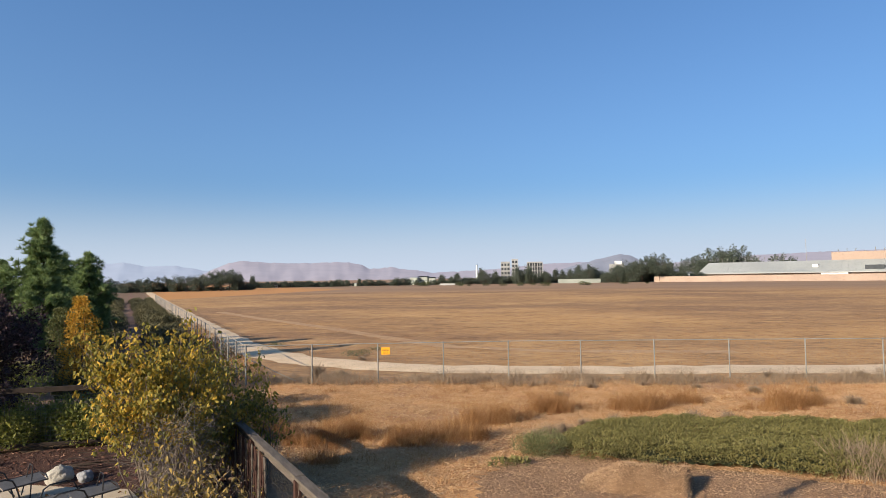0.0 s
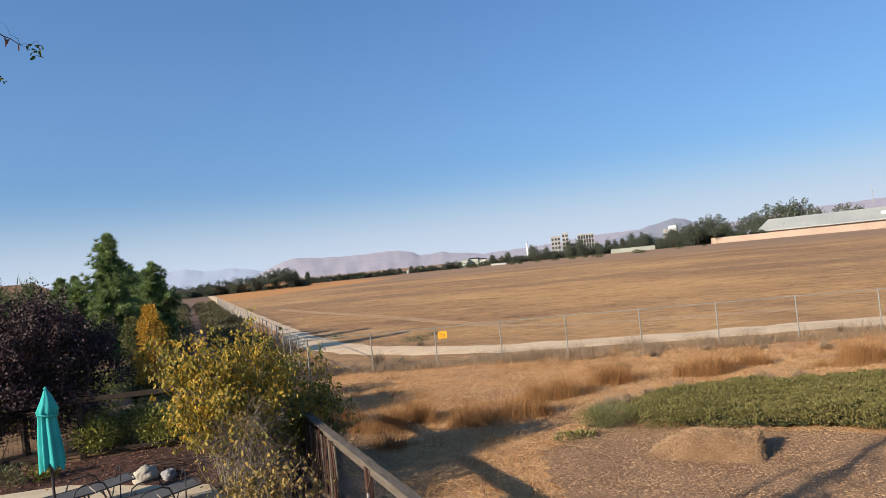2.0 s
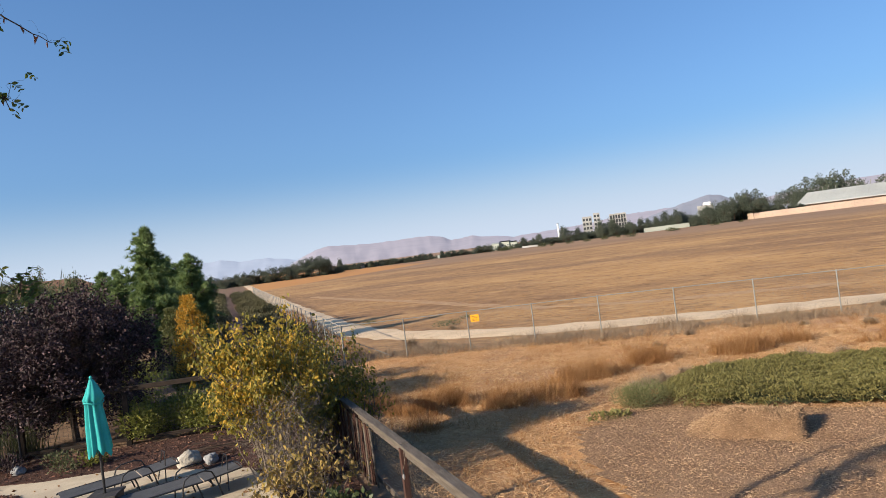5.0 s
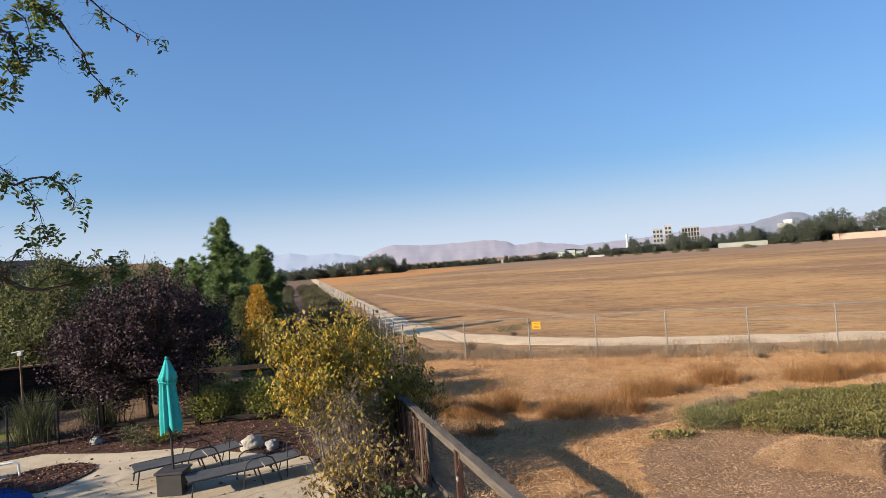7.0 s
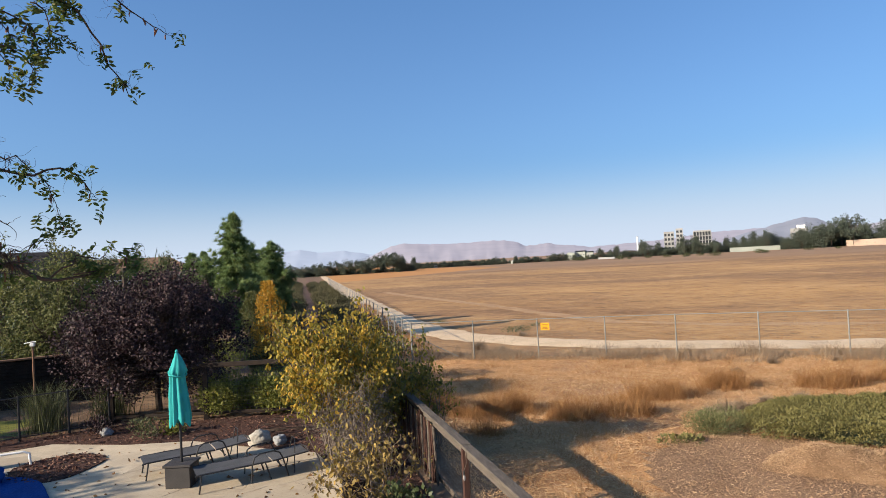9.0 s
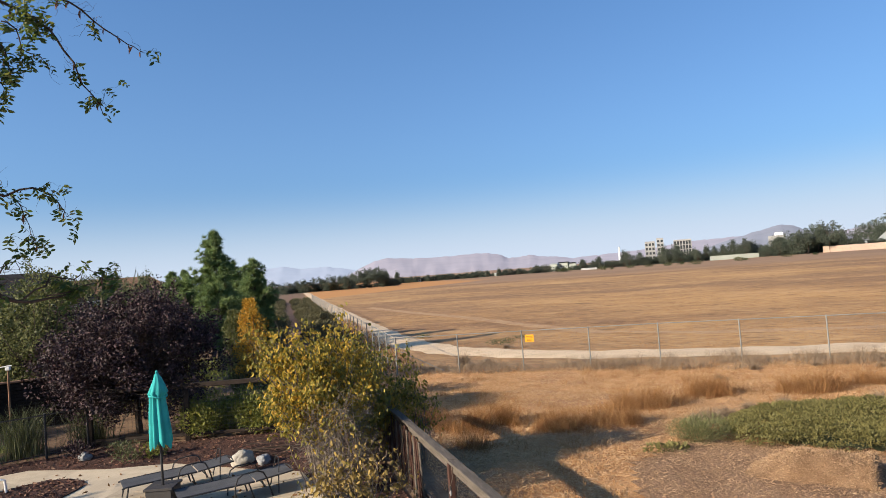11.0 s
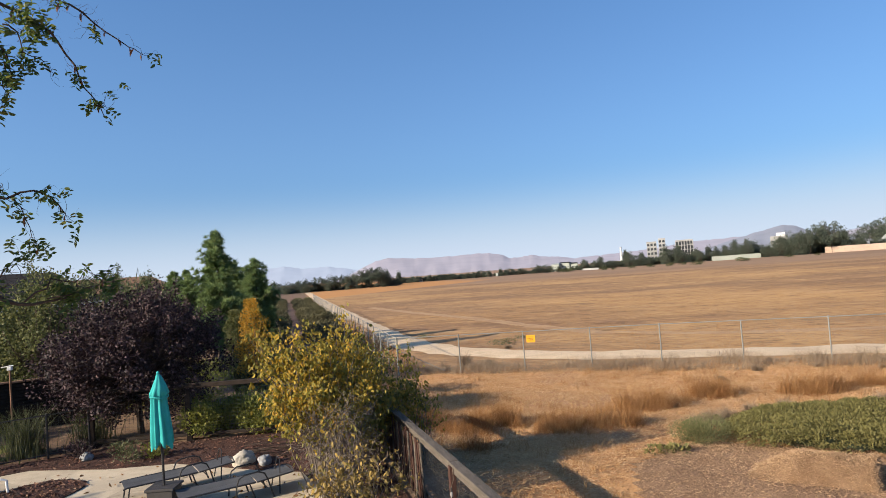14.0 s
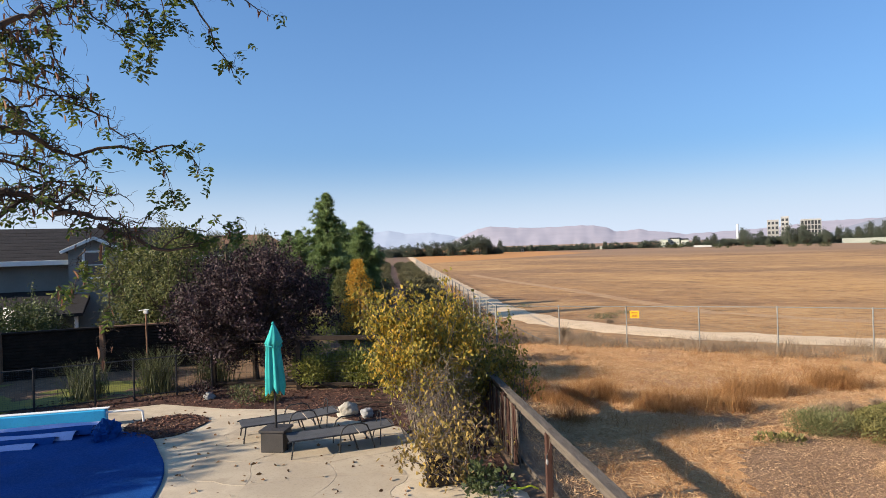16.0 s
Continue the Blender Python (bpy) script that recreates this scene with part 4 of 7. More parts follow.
def build_hall():
    """The long industrial hall behind the peach wall."""
    a, b = Vector(spot(48.0, 436)), Vector(spot(66.0, 420))
    mid, L = (a + b) / 2, (b - a).length
    turn = math.degrees(math.atan2((b - a).y, (b - a).x))
    root = thing("industrial_hall", "long industrial hall with a sloping grey metal roof", "building", at=(mid.x, mid.y, 0), turn=turn)
    e, r, dep = 4.9, 11.7, 34.0
    part("wall", Geo().box((0, dep / 2, e / 2), (L - 3, dep - 2, e), 0.1), M_ORANGEWALL, root)
    g = Geo().add([(-L / 2, -1, e), (L / 2, -1, e), (L / 2, 12, r), (-L / 2 + 4, 12, r), (L / 2, dep, r - 1), (-L / 2 + 4, dep, r - 1),
                   (-L / 2, -1, e - 0.5), (L / 2, -1, e - 0.5), (L / 2, dep, e - 0.5), (-L / 2, dep, e - 0.5)],
                  [(0, 1, 2, 3), (3, 2, 4, 5), (6, 7, 1, 0), (9, 6, 0, 3), (9, 3, 5), (8, 9, 5, 4), (7, 8, 4), (7, 4, 2), (7, 2, 1), (9, 8, 7, 6)])
    part("roof", g, M_METALROOF, root)
    for k in range(int(L / 3.2)):
        x = -L / 2 + 1.6 + k * 3.2
        part("roof_seam", Geo().beam((x, -1.02, e + 0.05), (min(max(x, -L / 2 + 4), L / 2), 12, r + 0.05), 0.16, 0.12), M_METALROOF, root)
    rng = np.random.default_rng(3)
    for k in range(12):
        part("vent_pipe", Geo().tube([(-L / 2 + 8 + k * 3.6 + rng.uniform(-1.2, 1.2), 14, r - 0.6), (-L / 2 + 8 + k * 3.6, 14, r + rng.uniform(1.6, 3.6))], 0.16, 6), M_STEEL, root)
    part("loading_bay", Geo().box((L * 0.06, -1.3, e * 0.62), (13, 0.5, 2.4), 0.05), M_WHITE, root)
    part("roof_hatch", Geo().box((-2, 6, 8.2), (3.0, 3, 2.2), 0.05), M_WHITE, root)
    part("dormer", Geo().box((L * 0.20, 3, 7.2), (9, 4, 2.4), 0.05), M_SHADEDVOID, root)
    part("plant_room", Geo().box((L * 0.27, 20, r / 2 + 4.0), (L * 0.46, 14, r + 1.4), 0.1), M_ORANGEWALL, root)
    for k in range(9):
        part("vent_pipe", Geo().tube([(L * 0.06 + k * 4.6 + rng.uniform(-1.5, 1.5), 20, r + 3), (L * 0.06 + k * 4.6, 20, r + rng.uniform(5.4, 7.4))], 0.18, 6), M_STEEL, root)
    # white tanks by the wall
    tank = thing("water_tank", "small white tank standing above the peach wall", "tank", "tanks", at=spot(46.1, 424))
    part("body", Geo().tube([(0, 0, 0), (0, 0, 4.9), (0, 0, 5.2)], [0.8, 0.8, 0.3], 12), M_WHITE, tank)
    copy_thing(tank, scaled(pose(*spot(45.5, 426)), 0.8))
    copy_thing(tank, scaled(pose(*spot(47.3, 424)), 1.0, 0.97))


build_towers()
build_small_houses()
build_hall()


# ---- the neighbouring house ----
def build_neighbour():
    root = thing("neighbour_house", "grey two-storey stucco house with a shingled roof and white-framed window", "house", at=(-16.45, 33.2, 0.0), turn=20)
    part("wall", Geo().box((0, 4.5, 2.4), (13, 9, 5.0), 0.03), M_STUCCO, root)
    e, r = 4.55, 6.5
    g = Geo().add([(-7.2, -0.7, e), (7.2, -0.7, e), (7.2, 9.7, e), (-7.2, 9.7, e), (-6.4, 4.5, r), (5.0, 4.5, r), (-7.2, -0.7, e + 0.18), (7.2, -0.7, e + 0.18), (7.2, 9.7, e + 0.18), (-7.2, 9.7, e + 0.18)],
                  [(3, 2, 1, 0), (0, 1, 7, 6), (1, 2, 8, 7), (2, 3, 9, 8), (3, 0, 6, 9), (6, 7, 5, 4), (8, 9, 4, 5), (7, 8, 5), (9, 6, 4)])
    part("roof", g, M_ROOF, root)
    for k in range(9):
        y = -0.72 + k * 0.55
        z = e + 0.2 + (r - e - 0.18) * (k * 0.55) / 5.2
        t = (k * 0.55) / 5.2
        part("shingle_course", Geo().box((-0.7 * t, y + 0.1, z + 0.02), (14.2 - 3.0 * t, 0.25, 0.012), 0.0, pose(0, 0, 0, 23, 0, 0)), M_ROOF, root)
    part("fascia", Geo().box((0, -0.74, e + 0.05), (14.4, 0.06, 0.24), 0.01), M_WHITE, root)
    # gabled bay with the window
    gx, hw = 0.75, 1.15
    part("gable_wall", Geo().add([(gx - hw, -1.0, 0.2), (gx + hw, -1.0, 0.2), (gx + hw, 2, 0.2), (gx - hw, 2, 0.2), (gx - hw, -1.0, 5.15), (gx + hw, -1.0, 5.15), (gx + hw, 2, 5.15), (gx - hw, 2, 5.15), (gx, -1.0, 5.7), (gx, 2, 5.7)],
                                 [(0, 1, 5, 8, 4), (1, 2, 6, 5), (2, 3, 7, 9, 6), (3, 0, 4, 7), (5, 6, 9, 8), (7, 4, 8, 9)]), M_STUCCO, root)
    for s in (-1, 1):
        part("gable_roof", Geo().box((gx + s * 0.72, 0.9, 5.45), (1.62, 4.4, 0.10), 0.02, pose(0, 0, 0, 0, s * 25.5, 0)), M_ROOF, root)
        part("bargeboard", Geo().box((gx + s * 0.72, -1.34, 5.42), (1.62, 0.05, 0.16), 0.01, pose(0, 0, 0, 0, s * 25.5, 0)), M_WHITE, root)
    win = part("window", Geo().box((gx, -1.02, 4.42), (0.85, 0.06, 1.25), 0.01), M_GLASS, root)
    for c, s in (((gx, -1.07, 5.09), (1.05, 0.08, 0.10)), ((gx, -1.07, 3.75), (1.05, 0.08, 0.10)), ((gx - 0.475, -1.07, 4.42), (0.10, 0.08, 1.25)), ((gx + 0.475, -1.07, 4.42), (0.10, 0.08, 1.25)), ((gx, -1.07, 4.42), (0.85, 0.06, 0.06))):
        part("frame", Geo().box(c, s, 0.01), M_WHITE, win)
    # porch roof and white porch trim
    part("porch_roof", Geo().add([(-7.5, -4.2, 2.3), (0.5, -4.2, 2.3), (0.5, -0.1, 3.2), (-7.5, -0.1, 3.2), (-7.5, -4.2, 2.15), (0.5, -4.2, 2.15), (0.5, -0.1, 2.9), (-7.5, -0.1, 2.9)],
                                 [(0, 1, 2, 3), (7, 6, 5, 4), (4, 5, 1, 0), (5, 6, 2, 1), (7, 4, 0, 3)]), M_ROOF, root)
    for x in (-7.0, -3.2, 0.2):
        part("porch_post", Geo().box((x, -3.9, 1.6), (0.16, 0.16, 1.2), 0.02), M_WHITE, root)
    part("white_trim", Geo().box((-5.4, -3.95, 1.9), (2.4, 0.08, 0.22), 0.02), M_WHITE, root)
    # added panel in place of the white porch trim seen bright in the sun
    screen = thing("porch_trim_panel", "white slatted panel standing in for sunlit porch trim", "screen", at=(-15.5, 25.75, 0.85), turn=-38)
    for k in range(8):
        part("slat", Geo().box((-0.5 + k * 0.14, 0, 1.02), (0.11, 0.03, 2.05), 0.006), M_WHITE, screen)
    for z in (0.3, 1.8):
        part("rail", Geo().box((0, 0.03, z), (1.2, 0.03, 0.08), 0.006), M_WHITE, screen)
    # a paler roof further off
    far = thing("far_neighbour_house", "pale house with a low tiled roof behind the plum tree", "house", at=(-17.5, 62, 0), turn=14)
    part("wall", Geo().box((0, 4, 2.6), (12, 8, 5.2), 0.03), M_WHITE, far)
    part("roof", Geo().add([(-6.6, -0.6, 5.2), (6.6, -0.6, 5.2), (6.6, 8.6, 5.2), (-6.6, 8.6, 5.2), (-4.5, 4, 6.7), (4.5, 4, 6.7)], [(0, 1, 5, 4), (2, 3, 4, 5), (1, 2, 5), (3, 0, 4), (3, 2, 1, 0)]), M_BROWNWOOD, far)
    for k in range(3):
        part("window", Geo().box((-3.6 + 3.6 * k, -0.02, 3.9), (1.1, 0.1, 1.3), 0.02), M_GLASS, far)


build_neighbour()

# ---- the chain-link fence round the field ----
FENCE_DIR = Vector((0.912, -0.410, 0))
FENCE_ON = Vector((0.862, -0.507, 0))
CORNER = Vector((4.48, 30.38, 0))


def chain_mesh(g, a, b, h, pitch, w):
    """Woven wire between a and b: zigzag wires, each a narrow ribbon."""
    a, b = Vector(a), Vector(b)
    d = (b - a)
    L = d.length
    d = d / L
    n = int(L / pitch)
    steps = int(h / pitch)
    for k in range(n + 1):
        for turn in (0, 1):
            pts = []
            for j in range(steps + 1):
                u = (k + (0.5 if (j + turn) % 2 else 0.0)) * pitch
                p = a + d * min(u, L)
                pts.append(Vector((p.x, p.y, ground_z(p.x, p.y) + 0.05 + j * pitch)))
            s = d * (w * 0.5)
            base = len(g.v)
            for p in pts:
                g.v.append(tuple(p - s))
                g.v.append(tuple(p + s))
            for j in range(len(pts) - 1):
                i = base + 2 * j
                g.f.append((i, i + 1, i + 3, i + 2))


def build_chain_fence():
    root = thing("chain_link_fence", "galvanised chain-link fence with round steel posts and top rail", "fence")
    h = 1.83
    posts = [CORNER + FENCE_DIR * (3.06 * k) for k in range(5)]
    posts += [posts[4] + FENCE_ON * (3.35 * k) for k in range(1, 11)]
    for k, p in enumerate(posts):
        r = 0.045 if k == 0 else 0.03
        z = ground_z(p.x, p.y)
        g = Geo().tube([(p.x, p.y, z - 0.3), (p.x, p.y, z + h), (p.x, p.y, z + h + 0.03)], [r, r, r * 0.5], 8)
        part("post", g, M_STEEL, root)
        if k:
            a, b = posts[k - 1], p
            part("top_rail", Geo().tube([(a.x, a.y, ground_z(a.x, a.y) + h - 0.02), (b.x, b.y, z + h - 0.02)], 0.021, 6), M_STEEL, root)
            g = Geo()
            chain_mesh(g, a, b, h - 0.1, 0.085, 0.0017)
            part("wire_mesh", g, M_STEEL, root)
    # brace at the corner
    c, n = posts[0], posts[1]
    part("brace", Geo().tube([(c.x, c.y, 1.25), (n.x * 0.75 + c.x * 0.25, n.y * 0.75 + c.y * 0.25, 0.15)], 0.018, 6), M_STEEL, root)

    side = thing("side_fence", "long galvanised chain-link fence running beside the dirt track", "fence")
    ys = [CORNER.y + 3.07 * k for k in range(1, 46)]
    prev = CORNER
    for k, y in enumerate(ys):
        p = Vector((CORNER.x - 0.006 * (y - CORNER.y), y, 0))
        part("post", Geo().tube([(p.x, p.y, -0.3), (p.x, p.y, h), (p.x, p.y, h + 0.03)], [0.03, 0.03, 0.015], 7), M_STEEL, side)
        part("top_rail", Geo().tube([(prev.x, prev.y, h - 0.02), (p.x, p.y, h - 0.02)], 0.021, 5), M_STEEL, side)
        if k < 45:
            g = Geo()
            chain_mesh(g, prev, p, h - 0.1, 0.085 if k < 10 else 0.17 if k < 26 else 0.34, 0.003 if k < 10 else 0.007 if k < 26 else 0.014)
            part("wire_mesh", g, M_STEEL, side)
        prev = p

    # the warning sign, wired to the mesh
    s = CORNER + FENCE_DIR * (3.06 * 2 + 0.36)
    turn = math.degrees(math.atan2(FENCE_DIR.y, FENCE_DIR.x))
    sign = thing("warning_sign", "small orange rectangular warning sign wired to the fence", "sign", at=(s.x - 0.41 * 0.04, s.y - 0.912 * 0.04, 1.46), turn=turn)
    part("plate", Geo().box((0, 0, 0), (0.40, 0.012, 0.33), 0.004), M_SIGN, sign)
    for j, (w, z) in enumerate(((0.28, 0.085), (0.30, 0.02), (0.22, -0.045), (0.26, -0.10))):
        part("writing_bar", Geo().box((0, -0.008, z), (w, 0.004, 0.022), 0.001), M_SIGNINK, sign)


build_chain_fence()

# ---- the yard ----
PATIO = 1.02


def inside(poly, x, y):
    hit = False
    for (x0, y0), (x1, y1) in zip(poly, poly[1:] + poly[:1]):
        if (y0 > y) != (y1 > y) and x < (x1 - x0) * (y - y0) / (y1 - y0) + x0:
            hit = not hit
    return hit


def edge_distance(poly, x, y):
    best = 1e9
    for (x0, y0), (x1, y1) in zip(poly, poly[1:] + poly[:1]):
        dx, dy = x1 - x0, y1 - y0
        t = min(max(((x - x0) * dx + (y - y0) * dy) / (dx * dx + dy * dy), 0), 1)
        best = min(best, math.hypot(x - x0 - t * dx, y - y0 - t * dy))
    return best


def flat_slab(poly, z0, z1):
    n = len(poly)
    g = Geo()
    g.add([(x, y, z1) for x, y in poly] + [(x, y, z0) for x, y in poly],
          [tuple(range(n)), tuple(range(2 * n - 1, n - 1, -1))] + [(i, i + n, (i + 1) % n + n, (i + 1) % n) for i in range(n)])
    return g


POOL = [(-19, 6.5), (-11.2, 3.2), (-6.2, 5.0), (-4.15, 8.2), (-4.05, 10.2), (-4.75, 12.2), (-6.1, 13.8), (-9.8, 13.4), (-19, 11.9)]


def smooth_loop(poly, n):
    """A closed curve through the corners of a polygon."""
    out, m = [], len(poly)
    for i in range(m):
        p0, p1, p2, p3 = (poly[(i + k - 1) % m] for k in range(4))
        for k in range(n):
            t = k / n
            out.append(tuple(0.5 * (2 * b + (c - a) * t + (2 * a - 5 * b + 4 * c - d) * t * t + (3 * b - a - 3 * c + d) * t ** 3) for a, b, c, d in zip(p0, p1, p2, p3)))
    return out


def build_patio():
    outline = [(-32, -4), (1.75, -4), (1.75, 9.4), (0.4, 11.0), (-0.15, 13.2), (-1.2, 13.9), (-2.9, 15.2), (-4.4, 15.5), (-6.2, 16.3), (-9.5, 15.2), (-32, 13.4)]
    me = flat_slab(outline, 0.9, 1.012).mesh("patio")
    single("patio", me, M_MORTAR, "pale tan flagstone patio with cracked joints beside the pool", "patio", kind="structure")
    # dark joints sunk between the flagstones show as separate stone pieces
    rng = np.random.default_rng(21)
    xs, ys = np.arange(-7.5, 2.2, 1.15), np.arange(5.5, 17.5, 1.0)
    pts = {(i, j): (x + rng.uniform(-0.33, 0.33) + (0.5 if j % 2 else 0), y + rng.uniform(-0.28, 0.28)) for i, x in enumerate(xs) for j, y in enumerate(ys)}
    root = tagged(new("flagstones"), "irregular tan flagstones laid close together on the patio", "paving", kind="structure")
    for i in range(len(xs) - 1):
        for j in range(len(ys) - 1):
            q = [pts[(i, j)], pts[(i + 1, j)], pts[(i + 1, j + 1)], pts[(i, j + 1)]]
            cx, cy = sum(p[0] for p in q) / 4, sum(p[1] for p in q) / 4
            ok = all(inside(outline, *p) and not inside(POOL, *p) and edge_distance(outline, *p) > 0.05 and edge_distance(POOL, *p) > 0.12 for p in q)
            if not ok or math.hypot(cx + 5.3, cy - 14.2) < 1.2:
                continue
            shrink = 0.009
            top = []
            for (x, y) in q:
                d = math.hypot(x - cx, y - cy)
                k = 1 - shrink / d
                top.append((cx + (x - cx) * k, cy + (y - cy) * k))
            mid = []
            for a, b in zip(top, top[1:] + top[:1]):
                # the joint wavers alike on both of its sides
                out = Vector((b[1] - a[1], a[0] - b[0])).normalized()
                if out.x + 0.3 * out.y < 0:
                    out = -out
                for u in (0, 0.2, 0.4, 0.6, 0.8):
                    x, y = a[0] + (b[0] - a[0]) * u, a[1] + (b[1] - a[1]) * u
                    k = 0.22 * math.sin(math.pi * u) * noise.noise((x * 1.7, y * 1.7, 4.0)) + 0.02 * noise.noise((x * 9, y * 9, 1.0))
                    mid.append((x + out.x * k, y + out.y * k))
            n = len(mid)
            z = 1.016 + rng.uniform(0.0, 0.003)
            low = [(cx + (x - cx) * 1.012, cy + (y - cy) * 1.012, 1.005) for x, y in mid]
            g = Geo().add([(x, y, z) for x, y in mid] + low, [tuple(range(n))] + [(a, a + n, (a + 1) % n + n, (a + 1) % n) for a in range(n)])
            part("flagstone", g, M_PATIO, root)
    bed = [(-6.05 + 0.85 * math.cos(a) * (1 + 0.1 * math.sin(3 * a)) + 0.7, 14.15 + 0.95 * math.sin(a)) for a in np.linspace(0, 2 * math.pi, 25)[:-1]]
    single("mulch_ring", flat_slab(bed, 0.95, 1.035), M_MULCH, "round bed of reddish bark mulch set in the patio", "mulch", kind="structure")
    back = [(-9.8, 15.3), (-6.2, 16.4), (-4.4, 15.6), (-2.9, 15.3), (-1.2, 14.0), (-0.15, 13.3), (0.5, 11.1), (1.7, 9.6), (1.3, 17.0), (-3, 17.6), (-6, 18.6), (-10, 17)]
    single("planting_bed", flat_slab(back, 0.9, 1.0), M_MULCH, "dark reddish mulch bed along the edge of the patio", "mulch", kind="structure")
    lawn = [(-20, 14.2), (-10.8, 15.9), (-8.6, 16.9), (-7.2, 17.6), (-7.4, 19.6), (-12, 19.9), (-20, 17.6)]
    single("lawn", flat_slab(lawn, 0.9, 1.004), L_LIME, "small patch of shaded olive-green lawn behind the pool", "lawn", kind="structure")
    # bark pieces
    n = 2600
    p = []
    while len(p) < n:
        x, y = RNG.uniform(-9.8, 1.7), RNG.uniform(9.6, 18)
        if inside(back, x, y):
            p.append((x, y, 1.0 + RNG.uniform(0.0, 0.03)))
    while len(p) < n + 700:
        x, y = RNG.uniform(-6.5, -4.3), RNG.uniform(13, 15.3)
        if inside(bed, x, y):
            p.append((x, y, 1.035 + RNG.uniform(0.0, 0.02)))
    d = unit(len(p)) * np.array([1, 1, 0.25])
    bark = foliage("bark_pieces", [(0.075, 0.036, 0.028), (0.13, 0.062, 0.045), (0.23, 0.15, 0.105)], 0.9, 0.0)
    single("bark_mulch", leaf_mesh("bark_mulch", p, d, RNG.uniform(0.04, 0.11, len(p)), 0.4, 0.1), bark, "scattered reddish bark pieces on the planting beds", "mulch", kind="stuff")
    # fallen leaves on the patio
    p = []
    while len(p) < 240:
        x, y = RNG.uniform(-6, 1.7), RNG.uniform(6, 15.5)
        if inside(outline, x, y) and not inside(POOL, x, y):
            p.append((x, y, PATIO + 0.012))
    d = unit(len(p)) * np.array([1, 1, 0.15])
    single("fallen_leaves", leaf_mesh("fallen_leaves", p, d, RNG.uniform(0.05, 0.12, len(p)), 0.6, 0.15), L_DEADLEAF, "dry brown leaves scattered over the patio", "leaves", kind="stuff")


def build_pool():
    root = thing("pool_cover", "bright blue vinyl cover stretched over the swimming pool", "pool cover")
    # gently rippled sheet, inset from the rim in rings
    cx, cy = -9.5, 9.5
    rim = smooth_loop(POOL, 6)
    g, rings, n = Geo(), 22, len(rim)
    for k in range(rings + 1):
        s = 1 - k / rings
        for x, y in rim:
            px, py = cx + (x - cx) * s, cy + (y - cy) * s
            g.v.append((px, py, 1.05 + (0.03 * noise.noise((px * 0.9, py * 2.2, 1)) + 0.02 * noise.noise((px * 2.6, py * 5, 4))) * min(1, k / 2)))
    for k in range(rings):
        for i in range(n):
            j = (i + 1) % n
            g.f.append((k * n + i, k * n + j, (k + 1) * n + j, (k + 1) * n + i))
    part("sheet", g.mesh("cover_sheet", smooth=True), M_TARP, root)
    g = Geo().tube([(x, y, 1.02) for x, y in rim + rim[:1]], 0.03, 8)
    part("hem", g.mesh("hem", smooth=True), M_TARP, root)
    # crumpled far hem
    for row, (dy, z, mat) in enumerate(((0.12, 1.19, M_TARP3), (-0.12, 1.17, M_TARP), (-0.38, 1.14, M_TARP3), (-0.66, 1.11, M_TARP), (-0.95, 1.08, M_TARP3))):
        g = Geo()
        m = 90
        for k in range(m):
            u = k / (m - 1)
            x, y = -14.5 + (8.1 - 0.25 * row) * u, 12.75 + 1.15 * u + dy
            a = 0.05 * noise.noise((u * 4, row, 0)) + 0.012 * noise.noise((u * 19, row, 3))
            for j, (oy, oz) in enumerate(((-0.2, -0.09), (-0.12, 0.0), (0.0, 0.05), (0.11, 0.0), (0.17, -0.12))):
                g.v.append((x, y + oy + a, z + oz + 0.5 * a * (j in (1, 2, 3)) + 0.02 * noise.noise((u * 12, j, row))))
        for k in range(m - 1):
            for j in range(4):
                q = k * 5 + j
                g.f.append((q, q + 5, q + 6, q + 1))
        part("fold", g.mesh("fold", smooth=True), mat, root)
    bm = bmesh.new()
    bmesh.ops.create_icosphere(bm, subdivisions=4, radius=1)
    for v in bm.verts:
        c = v.co.copy()
        d = 1 + 0.45 * noise.noise(c * 2.2) + 0.25 * noise.noise(c * 5.1)
        v.co = Vector((-6.25 + c.x * 0.22 * d, 13.4 + c.y * 0.30 * d, 1.1 + max(c.z, -0.2) * 0.30 * d))
    me = bpy.data.meshes.new("crumple")
    bm.to_mesh(me)
    bm.free()
    part("crumple", me, M_TARP, root)
    bench = thing("pool_wall", "raised pool edge faced in turquoise with a white coping", "pool wall")
    part("facing", Geo().beam((-15.5, 13.2, 1.18), (-6.75, 14.55, 1.18), 0.22, 0.40, 0.02), M_TARP2, bench)
    part("coping", Geo().beam((-15.5, 13.2, 1.394), (-6.7, 14.56, 1.394), 0.14, 0.026, 0.008), M_WHITE, bench)
    pipe = thing("pool_rail", "short white rail bent down at its end by the pool", "rail")
    part("pipe", Geo().tube([(-6.75, 14.52, 1.30), (-6.1, 14.6, 1.31), (-6.0, 14.61, 1.27), (-5.98, 14.61, 1.02)], 0.024, 8), M_WHITE, pipe)


